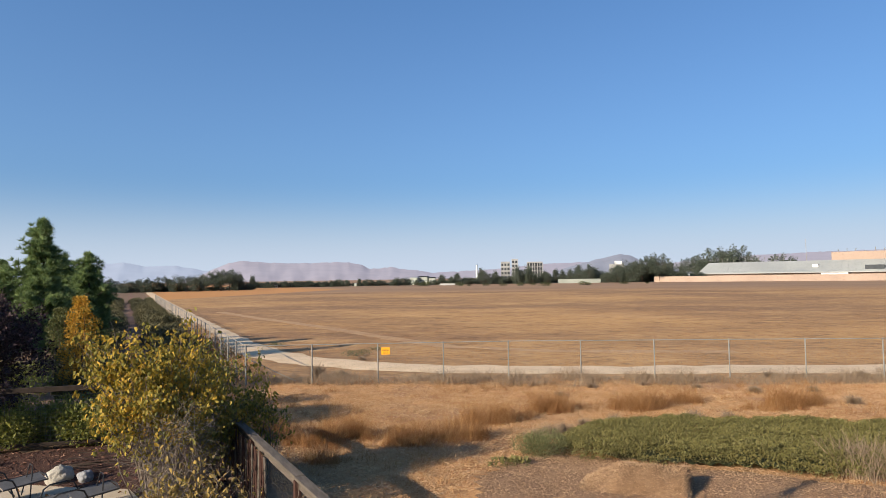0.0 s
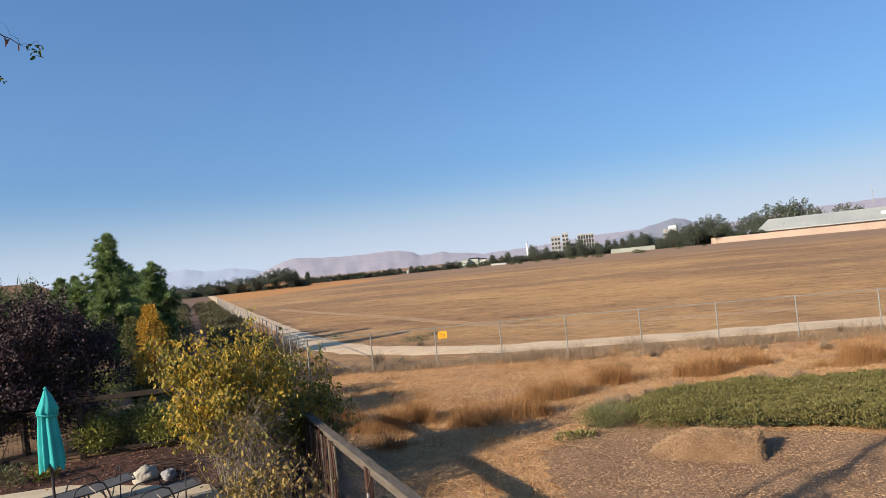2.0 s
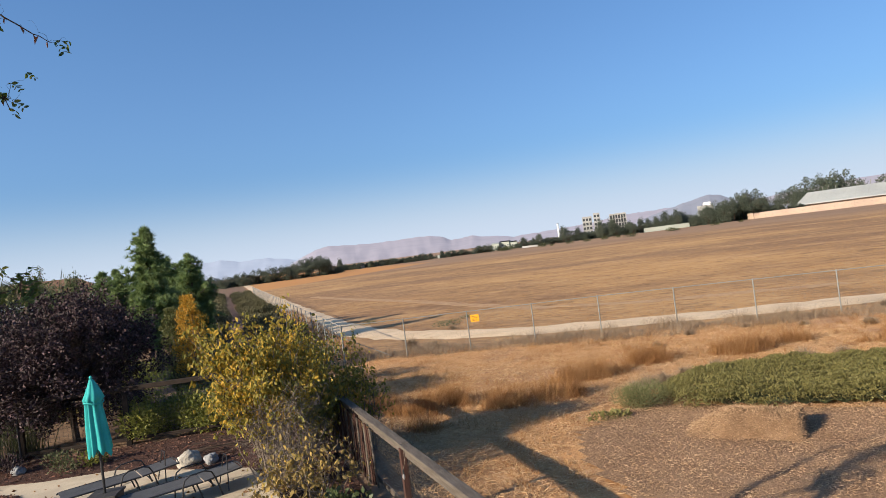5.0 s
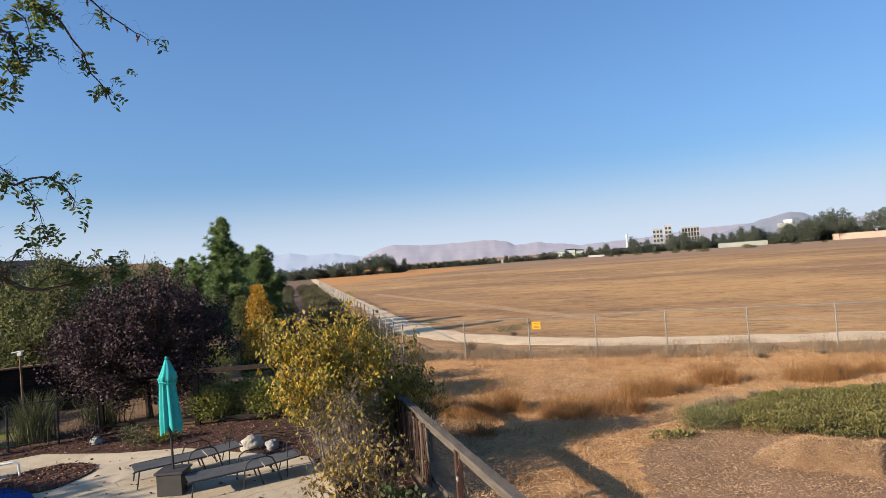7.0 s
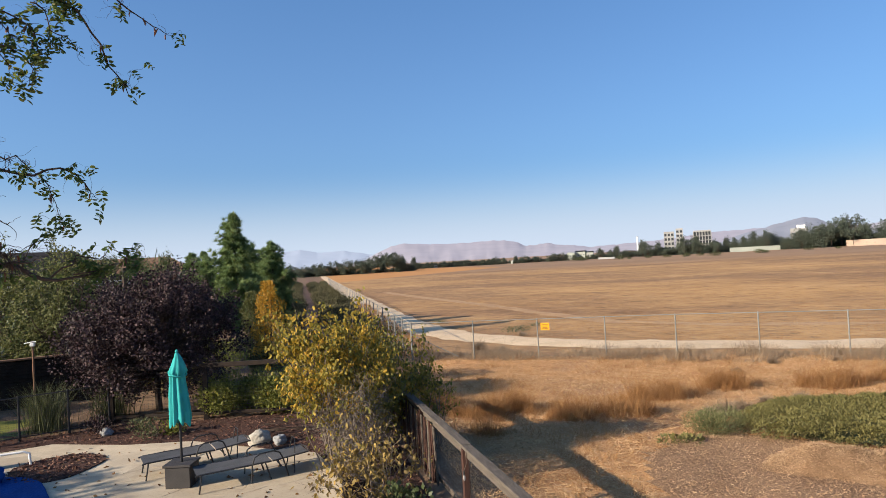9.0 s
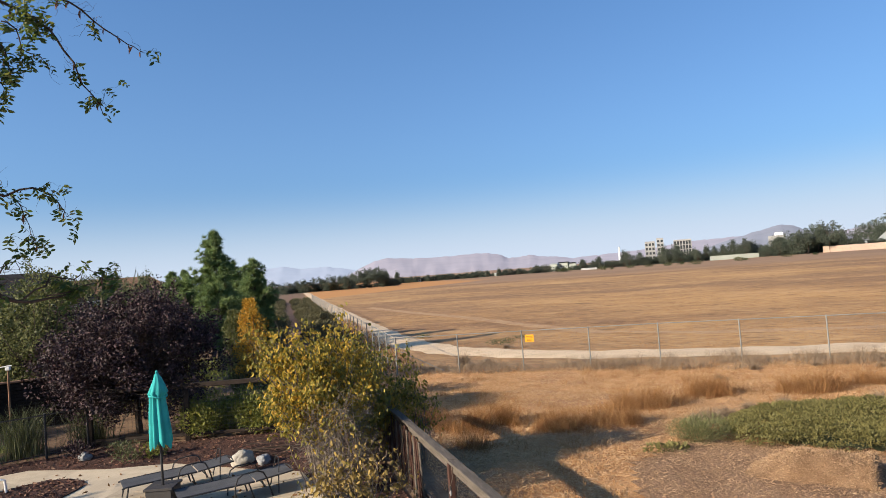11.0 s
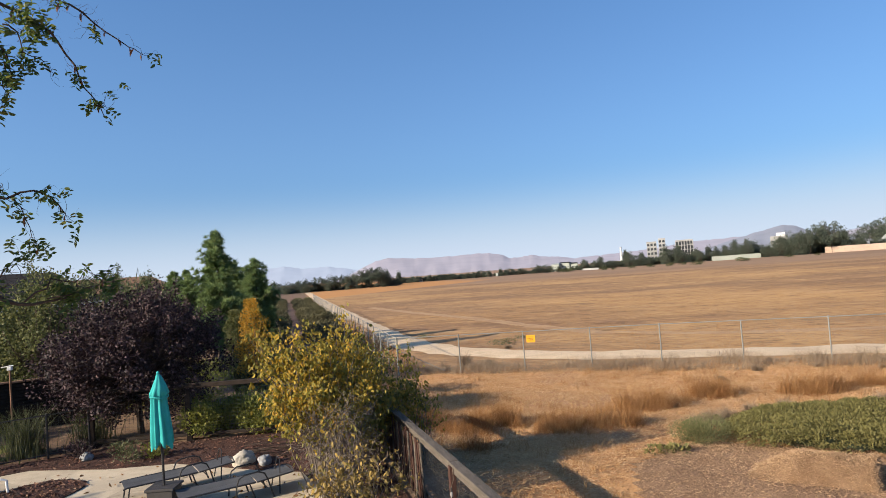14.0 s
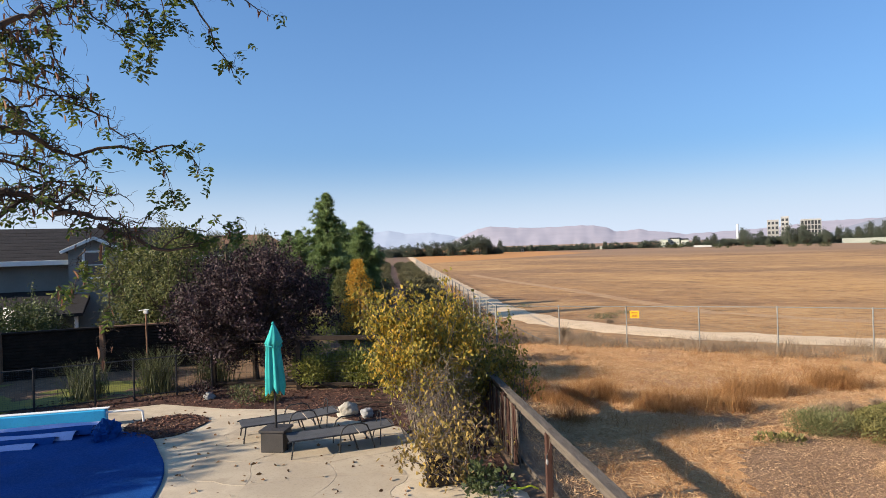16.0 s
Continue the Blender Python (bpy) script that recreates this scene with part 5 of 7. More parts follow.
def build_umbrella():
    u = thing("patio_umbrella", "closed teal canvas patio umbrella on a dark pole", "umbrella", at=(-2.52, 12.12, PATIO))
    part("pole", Geo().tube([(0, 0, 0), (0, 0, 2.35)], 0.022, 10), M_BLACK, u)
    part("base", Geo().tube([(0, 0, 0.0), (0, 0, 0.06), (0, 0, 0.09)], [0.18, 0.18, 0.09], 20), M_BLACK, u)
    # folded canopy: deep pleats, pinched at the tie
    rows = [(2.37, 0.03), (2.29, 0.065), (2.15, 0.12), (2.03, 0.165), (1.98, 0.135), (1.87, 0.14), (1.6, 0.17), (1.32, 0.193), (1.17, 0.203), (1.12, 0.193)]
    n = 64
    g = Geo()
    for i, (z, r) in enumerate(rows):
        for k in range(n):
            a = 2 * math.pi * k / n
            depth = 0.10 if i < 4 else 0.30
            pleat = 1 - depth * (0.5 + 0.5 * math.cos(8 * a + 0.4 * math.sin(3 * a) + i * 0.05))
            sway = 0.05 * math.sin(a * 2 + i * 0.4)
            drop = (0.05 * math.cos(8 * a) + 0.04 * math.sin(3 * a)) if i >= 8 else 0
            g.v.append((r * (pleat + sway) * math.cos(a) + 0.012 * math.sin(i), r * (pleat + sway) * math.sin(a), z + drop))
    for i in range(len(rows) - 1):
        for k in range(n):
            g.f.append((i * n + k, i * n + (k + 1) % n, (i + 1) * n + (k + 1) % n, (i + 1) * n + k))
    top = part("canopy", g.mesh("canopy", smooth=True), M_TEAL, u)
    part("finial", Geo().tube([(0, 0, 2.36), (0, 0, 2.40), (0, 0, 2.43)], [0.02, 0.028, 0.008], 10), M_TEAL, top)
    part("tie", Geo().tube([(0.15 * math.cos(a), 0.15 * math.sin(a), 1.97 + 0.02 * math.sin(2 * a)) for a in np.linspace(0, 2 * math.pi, 25)], 0.014, 5), M_TEAL, top)
    t = thing("side_table", "square charcoal side table between the loungers", "table", at=(-2.52, 12.12, PATIO), turn=-12)
    for sx, sy, w, d in ((0, -0.135, 0.50, 0.21), (0, 0.135, 0.50, 0.21), (-0.14, 0, 0.22, 0.06), (0.14, 0, 0.22, 0.06)):
        part("top_board", Geo().box((sx, sy, 0.395), (w, d - 0.002, 0.04), 0.003), M_BOX, t)
    for x, y, sx, sy in ((0, -0.2, 0.44, 0.03), (0, 0.2, 0.44, 0.03), (-0.205, 0, 0.03, 0.37), (0.205, 0, 0.03, 0.37)):
        part("side_panel", Geo().box((x, y, 0.187), (sx, sy, 0.373), 0.004), M_BOX, t)


def build_loungers():
    def one(at, turn, raise_deg, label):
        r = thing("sun_lounger", label, "lounger", "sun loungers", at=at, turn=turn)
        w, z = 0.62, 0.34
        for s in (-1, 1):
            part("side_rail", Geo().tube([(-0.98, s * w / 2, z - 0.02), (-0.9, s * w / 2, z), (0.42, s * w / 2, z)], 0.017, 8), M_BLACK, r)
        bed = Geo()
        for k in range(13):
            u = k / 12
            x = -0.95 + 1.37 * u
            dip = -0.025 * math.sin(math.pi * u)
            bed.v += [(x, -w / 2 + 0.01, z + 0.012 + dip * 0.3), (x, 0, z + 0.006 + dip), (x, w / 2 - 0.01, z + 0.012 + dip * 0.3)]
        for k in range(12):
            a = 3 * k
            bed.f += [(a, a + 3, a + 4, a + 1), (a + 1, a + 4, a + 5, a + 2)]
        n0 = len(bed.v)
        bed.v += [(x, y, q - 0.012) for x, y, q in bed.v]
        bed.f += [tuple(i + n0 for i in f[::-1]) for f in bed.f]
        part("seat_sling", bed, M_SLING, r)
        b = radians(raise_deg)
        hx, L = 0.44, 0.72
        tip = (hx + L * math.cos(b), z + L * math.sin(b))
        part("backrest_frame", Geo().tube([(hx, -w / 2, z), (tip[0], -w / 2, tip[1]), (tip[0] + 0.03, 0, tip[1] + 0.02), (tip[0], w / 2, tip[1]), (hx, w / 2, z)], 0.016, 8), M_BLACK, r)
        m = pose(0, 0, 0, 0, -raise_deg, 0)
        part("backrest_sling", Geo().box(((hx + tip[0]) / 2, 0, (z + tip[1]) / 2), (L - 0.02, w - 0.02, 0.012), 0.003, m), M_SLING, r)
        for x in (-0.86, 0.3):
            for s in (-1, 1):
                part("leg", Geo().tube([(x, s * w / 2, z), (x + (0.1 if x > 0 else -0.06), s * (w / 2 + 0.02), 0.0)], 0.015, 8), M_BLACK, r)
        # high looped arms and a cross brace
        for s in (-1, 1):
            part("arm", Geo().tube([(0.02, s * (w / 2 + 0.03), 0.0), (0.05, s * (w / 2 + 0.03), 0.34), (0.1, s * (w / 2 + 0.03), 0.47), (0.2, s * (w / 2 + 0.03), 0.53), (0.46, s * (w / 2 + 0.03), 0.54), (0.58, s * (w / 2 + 0.03), 0.49), (0.64, s * (w / 2 + 0.03), 0.36), (0.74, s * (w / 2 + 0.02), 0.0)], 0.015, 8), M_BLACK, r)
        part("stretcher", Geo().tube([(0.62, -w / 2, 0.2), (0.62, w / 2, 0.2)], 0.012, 6), M_BLACK, r)
        part("back_prop", Geo().tube([(0.86, -w / 2, 0.02), (0.95, -0.1, z + 0.3), (0.95, 0.1, z + 0.3), (0.86, w / 2, 0.02)], 0.012, 6), M_BLACK, r)
        r.scale = (0.93, 0.93, 0.93)
        return r

    one((-1.40, 12.0, PATIO), 17, 4, "black metal sun lounger with grey mesh sling casting a shadow")
    one((-2.55, 13.15, PATIO), 20, 4, "black metal sun lounger with grey mesh sling behind the umbrella")


def build_rocks():
    def rock(name, at, size, mat, label, seed):
        bm = bmesh.new()
        bmesh.ops.create_icosphere(bm, subdivisions=4, radius=1)
        for v in bm.verts:
            d = 1 + 0.28 * noise.noise(v.co * 1.3 + Vector((seed, 0, 0))) + 0.10 * noise.noise(v.co * 3.5 + Vector((0, seed, 0)))
            v.co *= d
            v.co.z = max(v.co.z, -0.55)
            v.co = Vector((v.co.x * size[0], v.co.y * size[1], (v.co.z + 0.55) * size[2]))
        me = bpy.data.meshes.new(name)
        bm.to_mesh(me)
        bm.free()
        me.shade_smooth()
        single(name, me, mat, label, "rock", at=at, turn=seed * 40)
    rock("boulder", (-1.38, 14.4, 0.99), (0.26, 0.20, 0.20), M_ROCK, "pale weathered boulder on the mulch bed", 1)
    rock("rock", (-0.93, 14.22, 0.99), (0.165, 0.14, 0.14), M_ROCK2, "small grey rock beside the boulder", 2)
    rock("rock", (-5.15, 16.7, 1.0), (0.14, 0.13, 0.12), M_ROCK2, "grey rock under the plum tree", 4)
    sticks = thing("branch_pile", "loose pile of bare dark branches behind the boulder", "branches", at=(-0.7, 14.9, 1.0))
    for k in range(14):
        a = RNG.uniform(-0.5, 0.35)
        L = RNG.uniform(0.4, 1.0)
        z = RNG.uniform(0.03, 0.3)
        c = RNG.uniform(-0.3, 0.3, 2)
        part("stick", Geo().tube([(c[0] - L * math.cos(a), c[1] - L * math.sin(a), z + RNG.uniform(-0.03, 0.1)), (c[0], c[1], z), (c[0] + L * math.cos(a), c[1] + L * math.sin(a), max(0.02, z + RNG.uniform(-0.2, 0.05)))], [0.009, 0.007, 0.004], 5), M_DARKTWIG, sticks)


def build_rail_fence():
    root = thing("rail_fence", "weathered wooden guard fence with a flat cap rail and wire mesh", "fence")
    z = 2.10
    x_at = lambda y: 2.20 - 0.067 * (y - 6)
    ys = [0.9, 3.55, 6.2, 8.85, 11.5, 14.15, 16.2]
    for a, b in zip(ys, ys[1:]):
        part("cap_rail", Geo().beam((x_at(a), a + 0.004, z), (x_at(b), b - 0.004, z - 0.008 * ((b > 8) + 0)), 0.15, 0.045, 0.008), M_GREYWOOD, root)
        part("under_rail", Geo().beam((x_at(a), a + 0.05, z - 0.10), (x_at(b), b - 0.05, z - 0.10), 0.04, 0.12, 0.006), M_GREYWOOD, root)
        part("bottom_rail", Geo().beam((x_at(a), a + 0.05, 1.12), (x_at(b), b - 0.05, 1.12), 0.04, 0.09, 0.006), M_GREYWOOD, root)
        g = Geo()
        n = int((b - a) / 0.05)
        for k in range(n + 1):
            y = a + (b - a) * k / n
            g.tube([(x_at(y), y, 1.08), (x_at(y) + 0.004 * math.sin(k), y, z - 0.06)], 0.0012, 4)
        for k in range(13):
            zz = 1.15 + k * 0.07
            g.tube([(x_at(a), a, zz), (x_at((a + b) / 2) + 0.01, (a + b) / 2, zz - 0.008), (x_at(b), b, zz)], 0.0012, 4)
        part("wire_mesh", g, M_WIRE, root)
    for y in ys:
        part("post", Geo().box((x_at(y) - 0.03, y, 1.46), (0.10, 0.10, 1.2), 0.008), M_REDWOOD, root)
    # old red-stained pickets leaning by the shrub
    for k in range(24):
        y = 10.45 + 0.155 * k + RNG.uniform(-0.02, 0.02)
        part("picket", Geo().box((x_at(y) - 0.07, y, 1.50 + RNG.uniform(-0.03, 0.03)), (0.022, 0.115, 1.0 + RNG.uniform(-0.06, 0.05)), 0.004, pose(0, 0, 0, RNG.uniform(-3, 3), RNG.uniform(-2, 2), 0)), M_REDWOOD if k % 3 else M_GREYWOOD, root)

    back = thing("back_fence", "dark timber rail fence with wire mesh behind the planting bed", "fence")
    p = [(-5.4, 18.0), (-2.95, 17.4), (-0.6, 16.9), (1.40, 16.35)]
    for a, b in zip(p, p[1:]):
        part("rail", Geo().beam((a[0], a[1], 2.40), (b[0], b[1], 2.40), 0.09, 0.12, 0.01), M_DARKWOOD, back)
        part("rail", Geo().beam((a[0], a[1], 1.15), (b[0], b[1], 1.15), 0.05, 0.08, 0.01), M_DARKWOOD, back)
        g = Geo()
        for k in range(24):
            t = k / 23
            x, y = a[0] + (b[0] - a[0]) * t, a[1] + (b[1] - a[1]) * t
            g.tube([(x, y, 1.1), (x, y, 2.36)], 0.0028, 4)
        for k in range(12):
            g.tube([(*a, 1.15 + k * 0.1), (*b, 1.15 + k * 0.1)], 0.0028, 4)
        part("wire_mesh", g, M_BLACK, back)
    for x, y in p:
        part("post", Geo().box((x, y, 1.7), (0.13, 0.13, 1.5), 0.01), M_DARKWOOD, back)


def build_pool_fence():
    root = thing("pool_fence", "low black metal mesh fence behind the pool", "fence")
    p = [(-15.5, 14.6), (-13.2, 15.1), (-10.9, 15.6), (-9.2, 16.1), (-7.95, 16.55), (-7.15, 16.95), (-6.2, 17.35), (-5.4, 17.8)]
    for a, b in zip(p, p[1:]):
        part("top_rail", Geo().tube([(*a, 2.06), (*b, 2.06)], 0.018, 6), M_BLACK, root)
        part("bottom_rail", Geo().tube([(*a, 1.1), (*b, 1.1)], 0.014, 6), M_BLACK, root)
        g = Geo()
        L = math.hypot(b[0] - a[0], b[1] - a[1])
        n = int(L / 0.05)
        for k in range(n + 1):
            t = k / n
            x, y = a[0] + (b[0] - a[0]) * t, a[1] + (b[1] - a[1]) * t
            g.tube([(x, y, 1.1), (x, y, 2.05)], 0.0018, 3)
        for k in range(19):
            g.tube([(*a, 1.12 + 0.05 * k), (*b, 1.12 + 0.05 * k)], 0.0018, 3)
        part("mesh_panel", g, M_BLACK, root)
    for x, y in p:
        part("post", Geo().tube([(x, y, 0.85), (x, y, 2.1)], 0.028, 8), M_BLACK, root)
    slat = thing("slat_fence", "dark horizontal-slat timber fence, pale-brown capped, left run standing in for shade", "fence")
    # the two dark-capped sections on the left stand in for deep shade
    for (x0, y0), (x1, y1) in (((-19, 18.3), (-12.6, 20.4)), ((-12.6, 20.4), (-9.9, 21.3)), ((-9.9, 21.3), (-5.2, 22.6))):
        part("cap", Geo().beam((x0, y0, 2.48), (x1, y1, 2.48), 0.16, 0.06, 0.01), M_BROWNWOOD if x0 > -10 else M_DARKWOOD, slat)
        for k in range(14):
            part("slat", Geo().beam((x0, y0, 1.02 + k * 0.103), (x1, y1, 1.02 + k * 0.103), 0.025, 0.075, 0.004), M_DARKWOOD, slat)
        part("backing", Geo().beam((x0 + 0.03, y0 + 0.09, 1.72), (x1 + 0.03, y1 + 0.09, 1.72), 0.02, 1.46), M_DARKWOOD, slat)
    for x, y in ((-12.6, 20.4), (-9.9, 21.3), (-5.2, 22.6)):
        part("post", Geo().box((x, y - 0.08, 1.75), (0.14, 0.14, 1.6), 0.01), M_BROWNWOOD, slat)
    lamp = thing("garden_light", "small white lantern on a slim post by the slat fence", "lamp", at=(-8.18, 20.45, 0.95))
    part("pole", Geo().tube([(0, 0, 0), (0, 0, 2.0)], 0.03, 8), M_BROWNWOOD, lamp)
    part("lantern", Geo().box((0, 0, 2.05), (0.12, 0.11, 0.10), 0.015), M_WHITE, lamp)
    part("arm", Geo().tube([(-0.22, 0, 2.10), (0, 0, 2.13), (0.1, 0, 2.13)], 0.015, 6), M_WHITE, lamp)


def build_oddments():
    box = thing("planter_box", "square weathered timber planter box on the patio", "planter", at=(0.42, 9.95, 1.018), turn=8)
    box.scale = (0.85, 0.85, 0.85)
    for x, y, sx, sy in ((0, -0.17, 0.38, 0.03), (0, 0.17, 0.38, 0.03), (-0.175, 0, 0.03, 0.31), (0.175, 0, 0.03, 0.31)):
        part("side_panel", Geo().box((x, y, 0.25), (sx, sy, 0.5), 0.005), M_DARKWOOD, box)
    part("soil", Geo().box((0, 0, 0.44), (0.318, 0.308, 0.04), 0.0), M_MULCH, box)
    strap = thing("yellow_strap", "bright yellow webbing strap lying at the foot of the fence", "strap", at=(1.72, 9.42, 1.02))
    pts = [(-0.28, 0.02, 0.01), (-0.2, 0.0, 0.06), (-0.05, -0.02, 0.05), (0.1, 0.02, 0.07), (0.22, 0.0, 0.02)]
    g = Geo()
    for x, y, z in pts:
        g.v += [(x, y - 0.02, z), (x, y + 0.02, z + 0.012), (x, y + 0.02, z + 0.008), (x, y - 0.02, z - 0.004)]
    for k in range(4):
        for j in range(4):
            a, b = 4 * k + j, 4 * k + (j + 1) % 4
            g.f.append((a, b, b + 4, a + 4))
    part("webbing", g, surface("yellow_webbing", (0.75, 0.72, 0.03), (0.68, 0.65, 0.03), 3, 60, 0.6, 0.1, 0.002), strap)
    bulb = thing("hanging_bulb", "small glass bulb hanging on a wire beside the fence post", "lamp", at=(1.93, 8.76, 1.72))
    part("socket", Geo().tube([(0, 0, 0), (0, 0, 0.06)], 0.014, 8), M_BLACK, bulb)
    part("globe", Geo().tube([(0, 0, 0.0), (0, 0, -0.02), (0, 0, -0.05), (0, 0, -0.08)], [0.010, 0.019, 0.021, 0.008], 10), M_CONCRETE, bulb)
    part("wire", Geo().tube([(0, 0, 0.06), (0.02, -0.1, 0.2), (0.04, 0.02, 0.36)], 0.004, 5), M_TWIG, bulb)


build_patio()
build_oddments()
build_pool()
build_umbrella()
build_loungers()
build_rocks()
build_rail_fence()
build_pool_fence()

# ---- plants of the yard ----
def build_plum():
    broadleaf("plum_tree", 4.4, 6.5, 0.05, 440, 105, 0.072, L_PLUM, "purple-leaved plum tree with a dense dark crown", at=(-4.45, 19.0, 0.98), shape=0.72, trunk_r=0.1, clump_r=0.33, bark=M_DARKTWIG, slim=0.6, sprigs=190)


def build_back_trees():
    for at, h, w, mat, label in (
        ((-8.7, 25, 0.6), 5.5, 4.6, L_WILLOW, "olive-green garden tree with drooping sprays behind the slat fence"),
        ((-10.9, 26.3, 0.6), 5.6, 3.6, L_WILLOW, "yellowish-green garden tree beside the neighbour's house"),
        ((-6.6, 30, 0.4), 5.4, 4.5, L_DARK, "dark green garden tree behind the plum"),
        ((-9.7, 25.8, 0.7), 5.2, 4.2, L_DARK, "leafy dark tree in the neighbour's garden"),
        ((-14.5, 24, 0.8), 2.3, 4.5, L_DARK, "dark clipped hedge tree by the neighbour's house"),
        ((-18.0, 23.5, 0.8), 2.3, 5.0, L_DARK, "dark leafy shrub by the neighbour's porch"),
        ((-9.2, 36, 0.1), 6.2, 4.0, L_DARK, "dark slim tree beyond the garden"),
        ((-10.9, 30, 0.2), 5.2, 3.6, L_OLIVE, "olive tree between the houses"),
        ((-21.5, 25.0, 0.8), 2.6, 4.4, L_DARK, "dark shrub against the neighbour's wall"),
    ):
        broadleaf("garden_tree", h, w, 0.3, 60, 150, 0.105, mat, label, at=at, clump_r=w * 0.15, sprigs=24)
    # tall unseen trees, added beside the pool to throw long shade over it
    for at, h, w in (((-20.6, 8.0, 0.95), 7.4, 6.4), ((-21.0, 12.6, 0.95), 5.4, 6.0), ((-23.5, 17.5, 0.9), 7.4, 7.0), ((-16.5, 3.4, 0.95), 6.0, 6.0)):
        broadleaf("shade_tree", h, w, 0.8, 90, 150, 0.3, L_DARK, "leafy dark green tree added out of view to shade the pool", at=at, clump_r=w * 0.16, group="trees by the pool")
    # fan palms showing over the plum
    for at, h in (((-9.2, 33.5, 0.2), 5.1), ((-7.4, 31.5, 0.3), 4.8), ((-11.2, 36, 0.1), 5.2)):
        root = thing("palm_tree", "small fan palm with drooping grey-green fronds", "palm", "fan palms", at=at)
        part("trunk", Geo().tube([(0, 0, -0.1), (0.05, 0, h * 0.5), (0, 0, h)], [0.16, 0.13, 0.12], 8), M_BARK, root)
        p, w = [], []
        for k in range(48):
            a, e = RNG.uniform(0, 6.28), RNG.uniform(-0.5, 0.9)
            d = np.array([math.cos(a) * math.cos(e), math.sin(a) * math.cos(e), math.sin(e)])
            for j in range(9):
                p.append(np.array([0, 0, h]) + d * 0.45)
                w.append(d + RNG.normal(size=3) * 0.28 + np.array([0, 0, -0.12]))
        part("crown", leaf_mesh("fronds", p, w, RNG.uniform(0.4, 0.8, len(p)), 0.05, 0.05), L_OLIVE, root)
    # green shrubs behind the dark rail fence
    for at, w, h in (((-2.3, 18.15, 0.98), 1.9, 1.0), ((-0.9, 17.75, 0.98), 2.0, 1.1), ((0.5, 17.35, 0.98), 1.9, 1.05), ((-4.0, 22.4, 0.9), 3.0, 1.75), ((1.2, 21.6, 0.85), 2.6, 1.5)):
        s = thing("green_shrub", "dense rounded green shrub behind the wire fence", "shrub", "shrubs behind the fence", at=at)
        part("foliage", shrub_mesh("green_shrub", w, h, 6500, 0.075, 0.55, 0.6, 16), L_LIME, s)
    # tall pale grasses behind the pool fence
    for at, n, h in (((-6.9, 17.9, 0.98), 420, 1.3), ((-8.6, 17.5, 0.98), 380, 1.1), ((-5.6, 18.6, 0.98), 300, 1.0)):
        p = RNG.normal(size=(n, 3)) * np.array([0.22, 0.22, 0])
        g = thing("ornamental_grass", "tall arching grey-green grass clump behind the pool fence", "grass", "ornamental grasses", at=at)
        part("foliage", blade_mesh("grass_clump", p, RNG.uniform(0.6, 1.0, n) * h, 0.75, 0.016), L_OLIVE, g)
    # small plants at the patio's edge
    for at, w, h, mat in (((-4.1, 15.95, 1.0), 0.7, 0.5, L_OLIVE), ((-3.5, 16.1, 1.0), 0.5, 0.4, L_LIME), ((-5.4, 16.9, 1.0), 0.7, 0.45, L_PLUM)):
        s = thing("low_plant", "small straggly plant at the edge of the mulch bed", "plant", at=at)
        part("foliage", shrub_mesh("low_plant", w, h, 420, 0.07, 0.45, 0.9, 6), mat, s)


def wander(g, start, way, L, r, rng, kink=0.35, steps=8, sides=5, tips=None):
    """A crooked twig that wanders off in a direction; returns its points."""
    p, d = Vector(start), Vector(way).normalized()
    pts = [p.copy()]
    for k in range(steps):
        d = (d + Vector(rng.normal(size=3)) * kink).normalized()
        p = p + d * (L / steps)
        pts.append(p.copy())
    g.tube(pts, [r * (1 - 0.75 * k / steps) for k in range(steps + 1)], sides)
    return pts


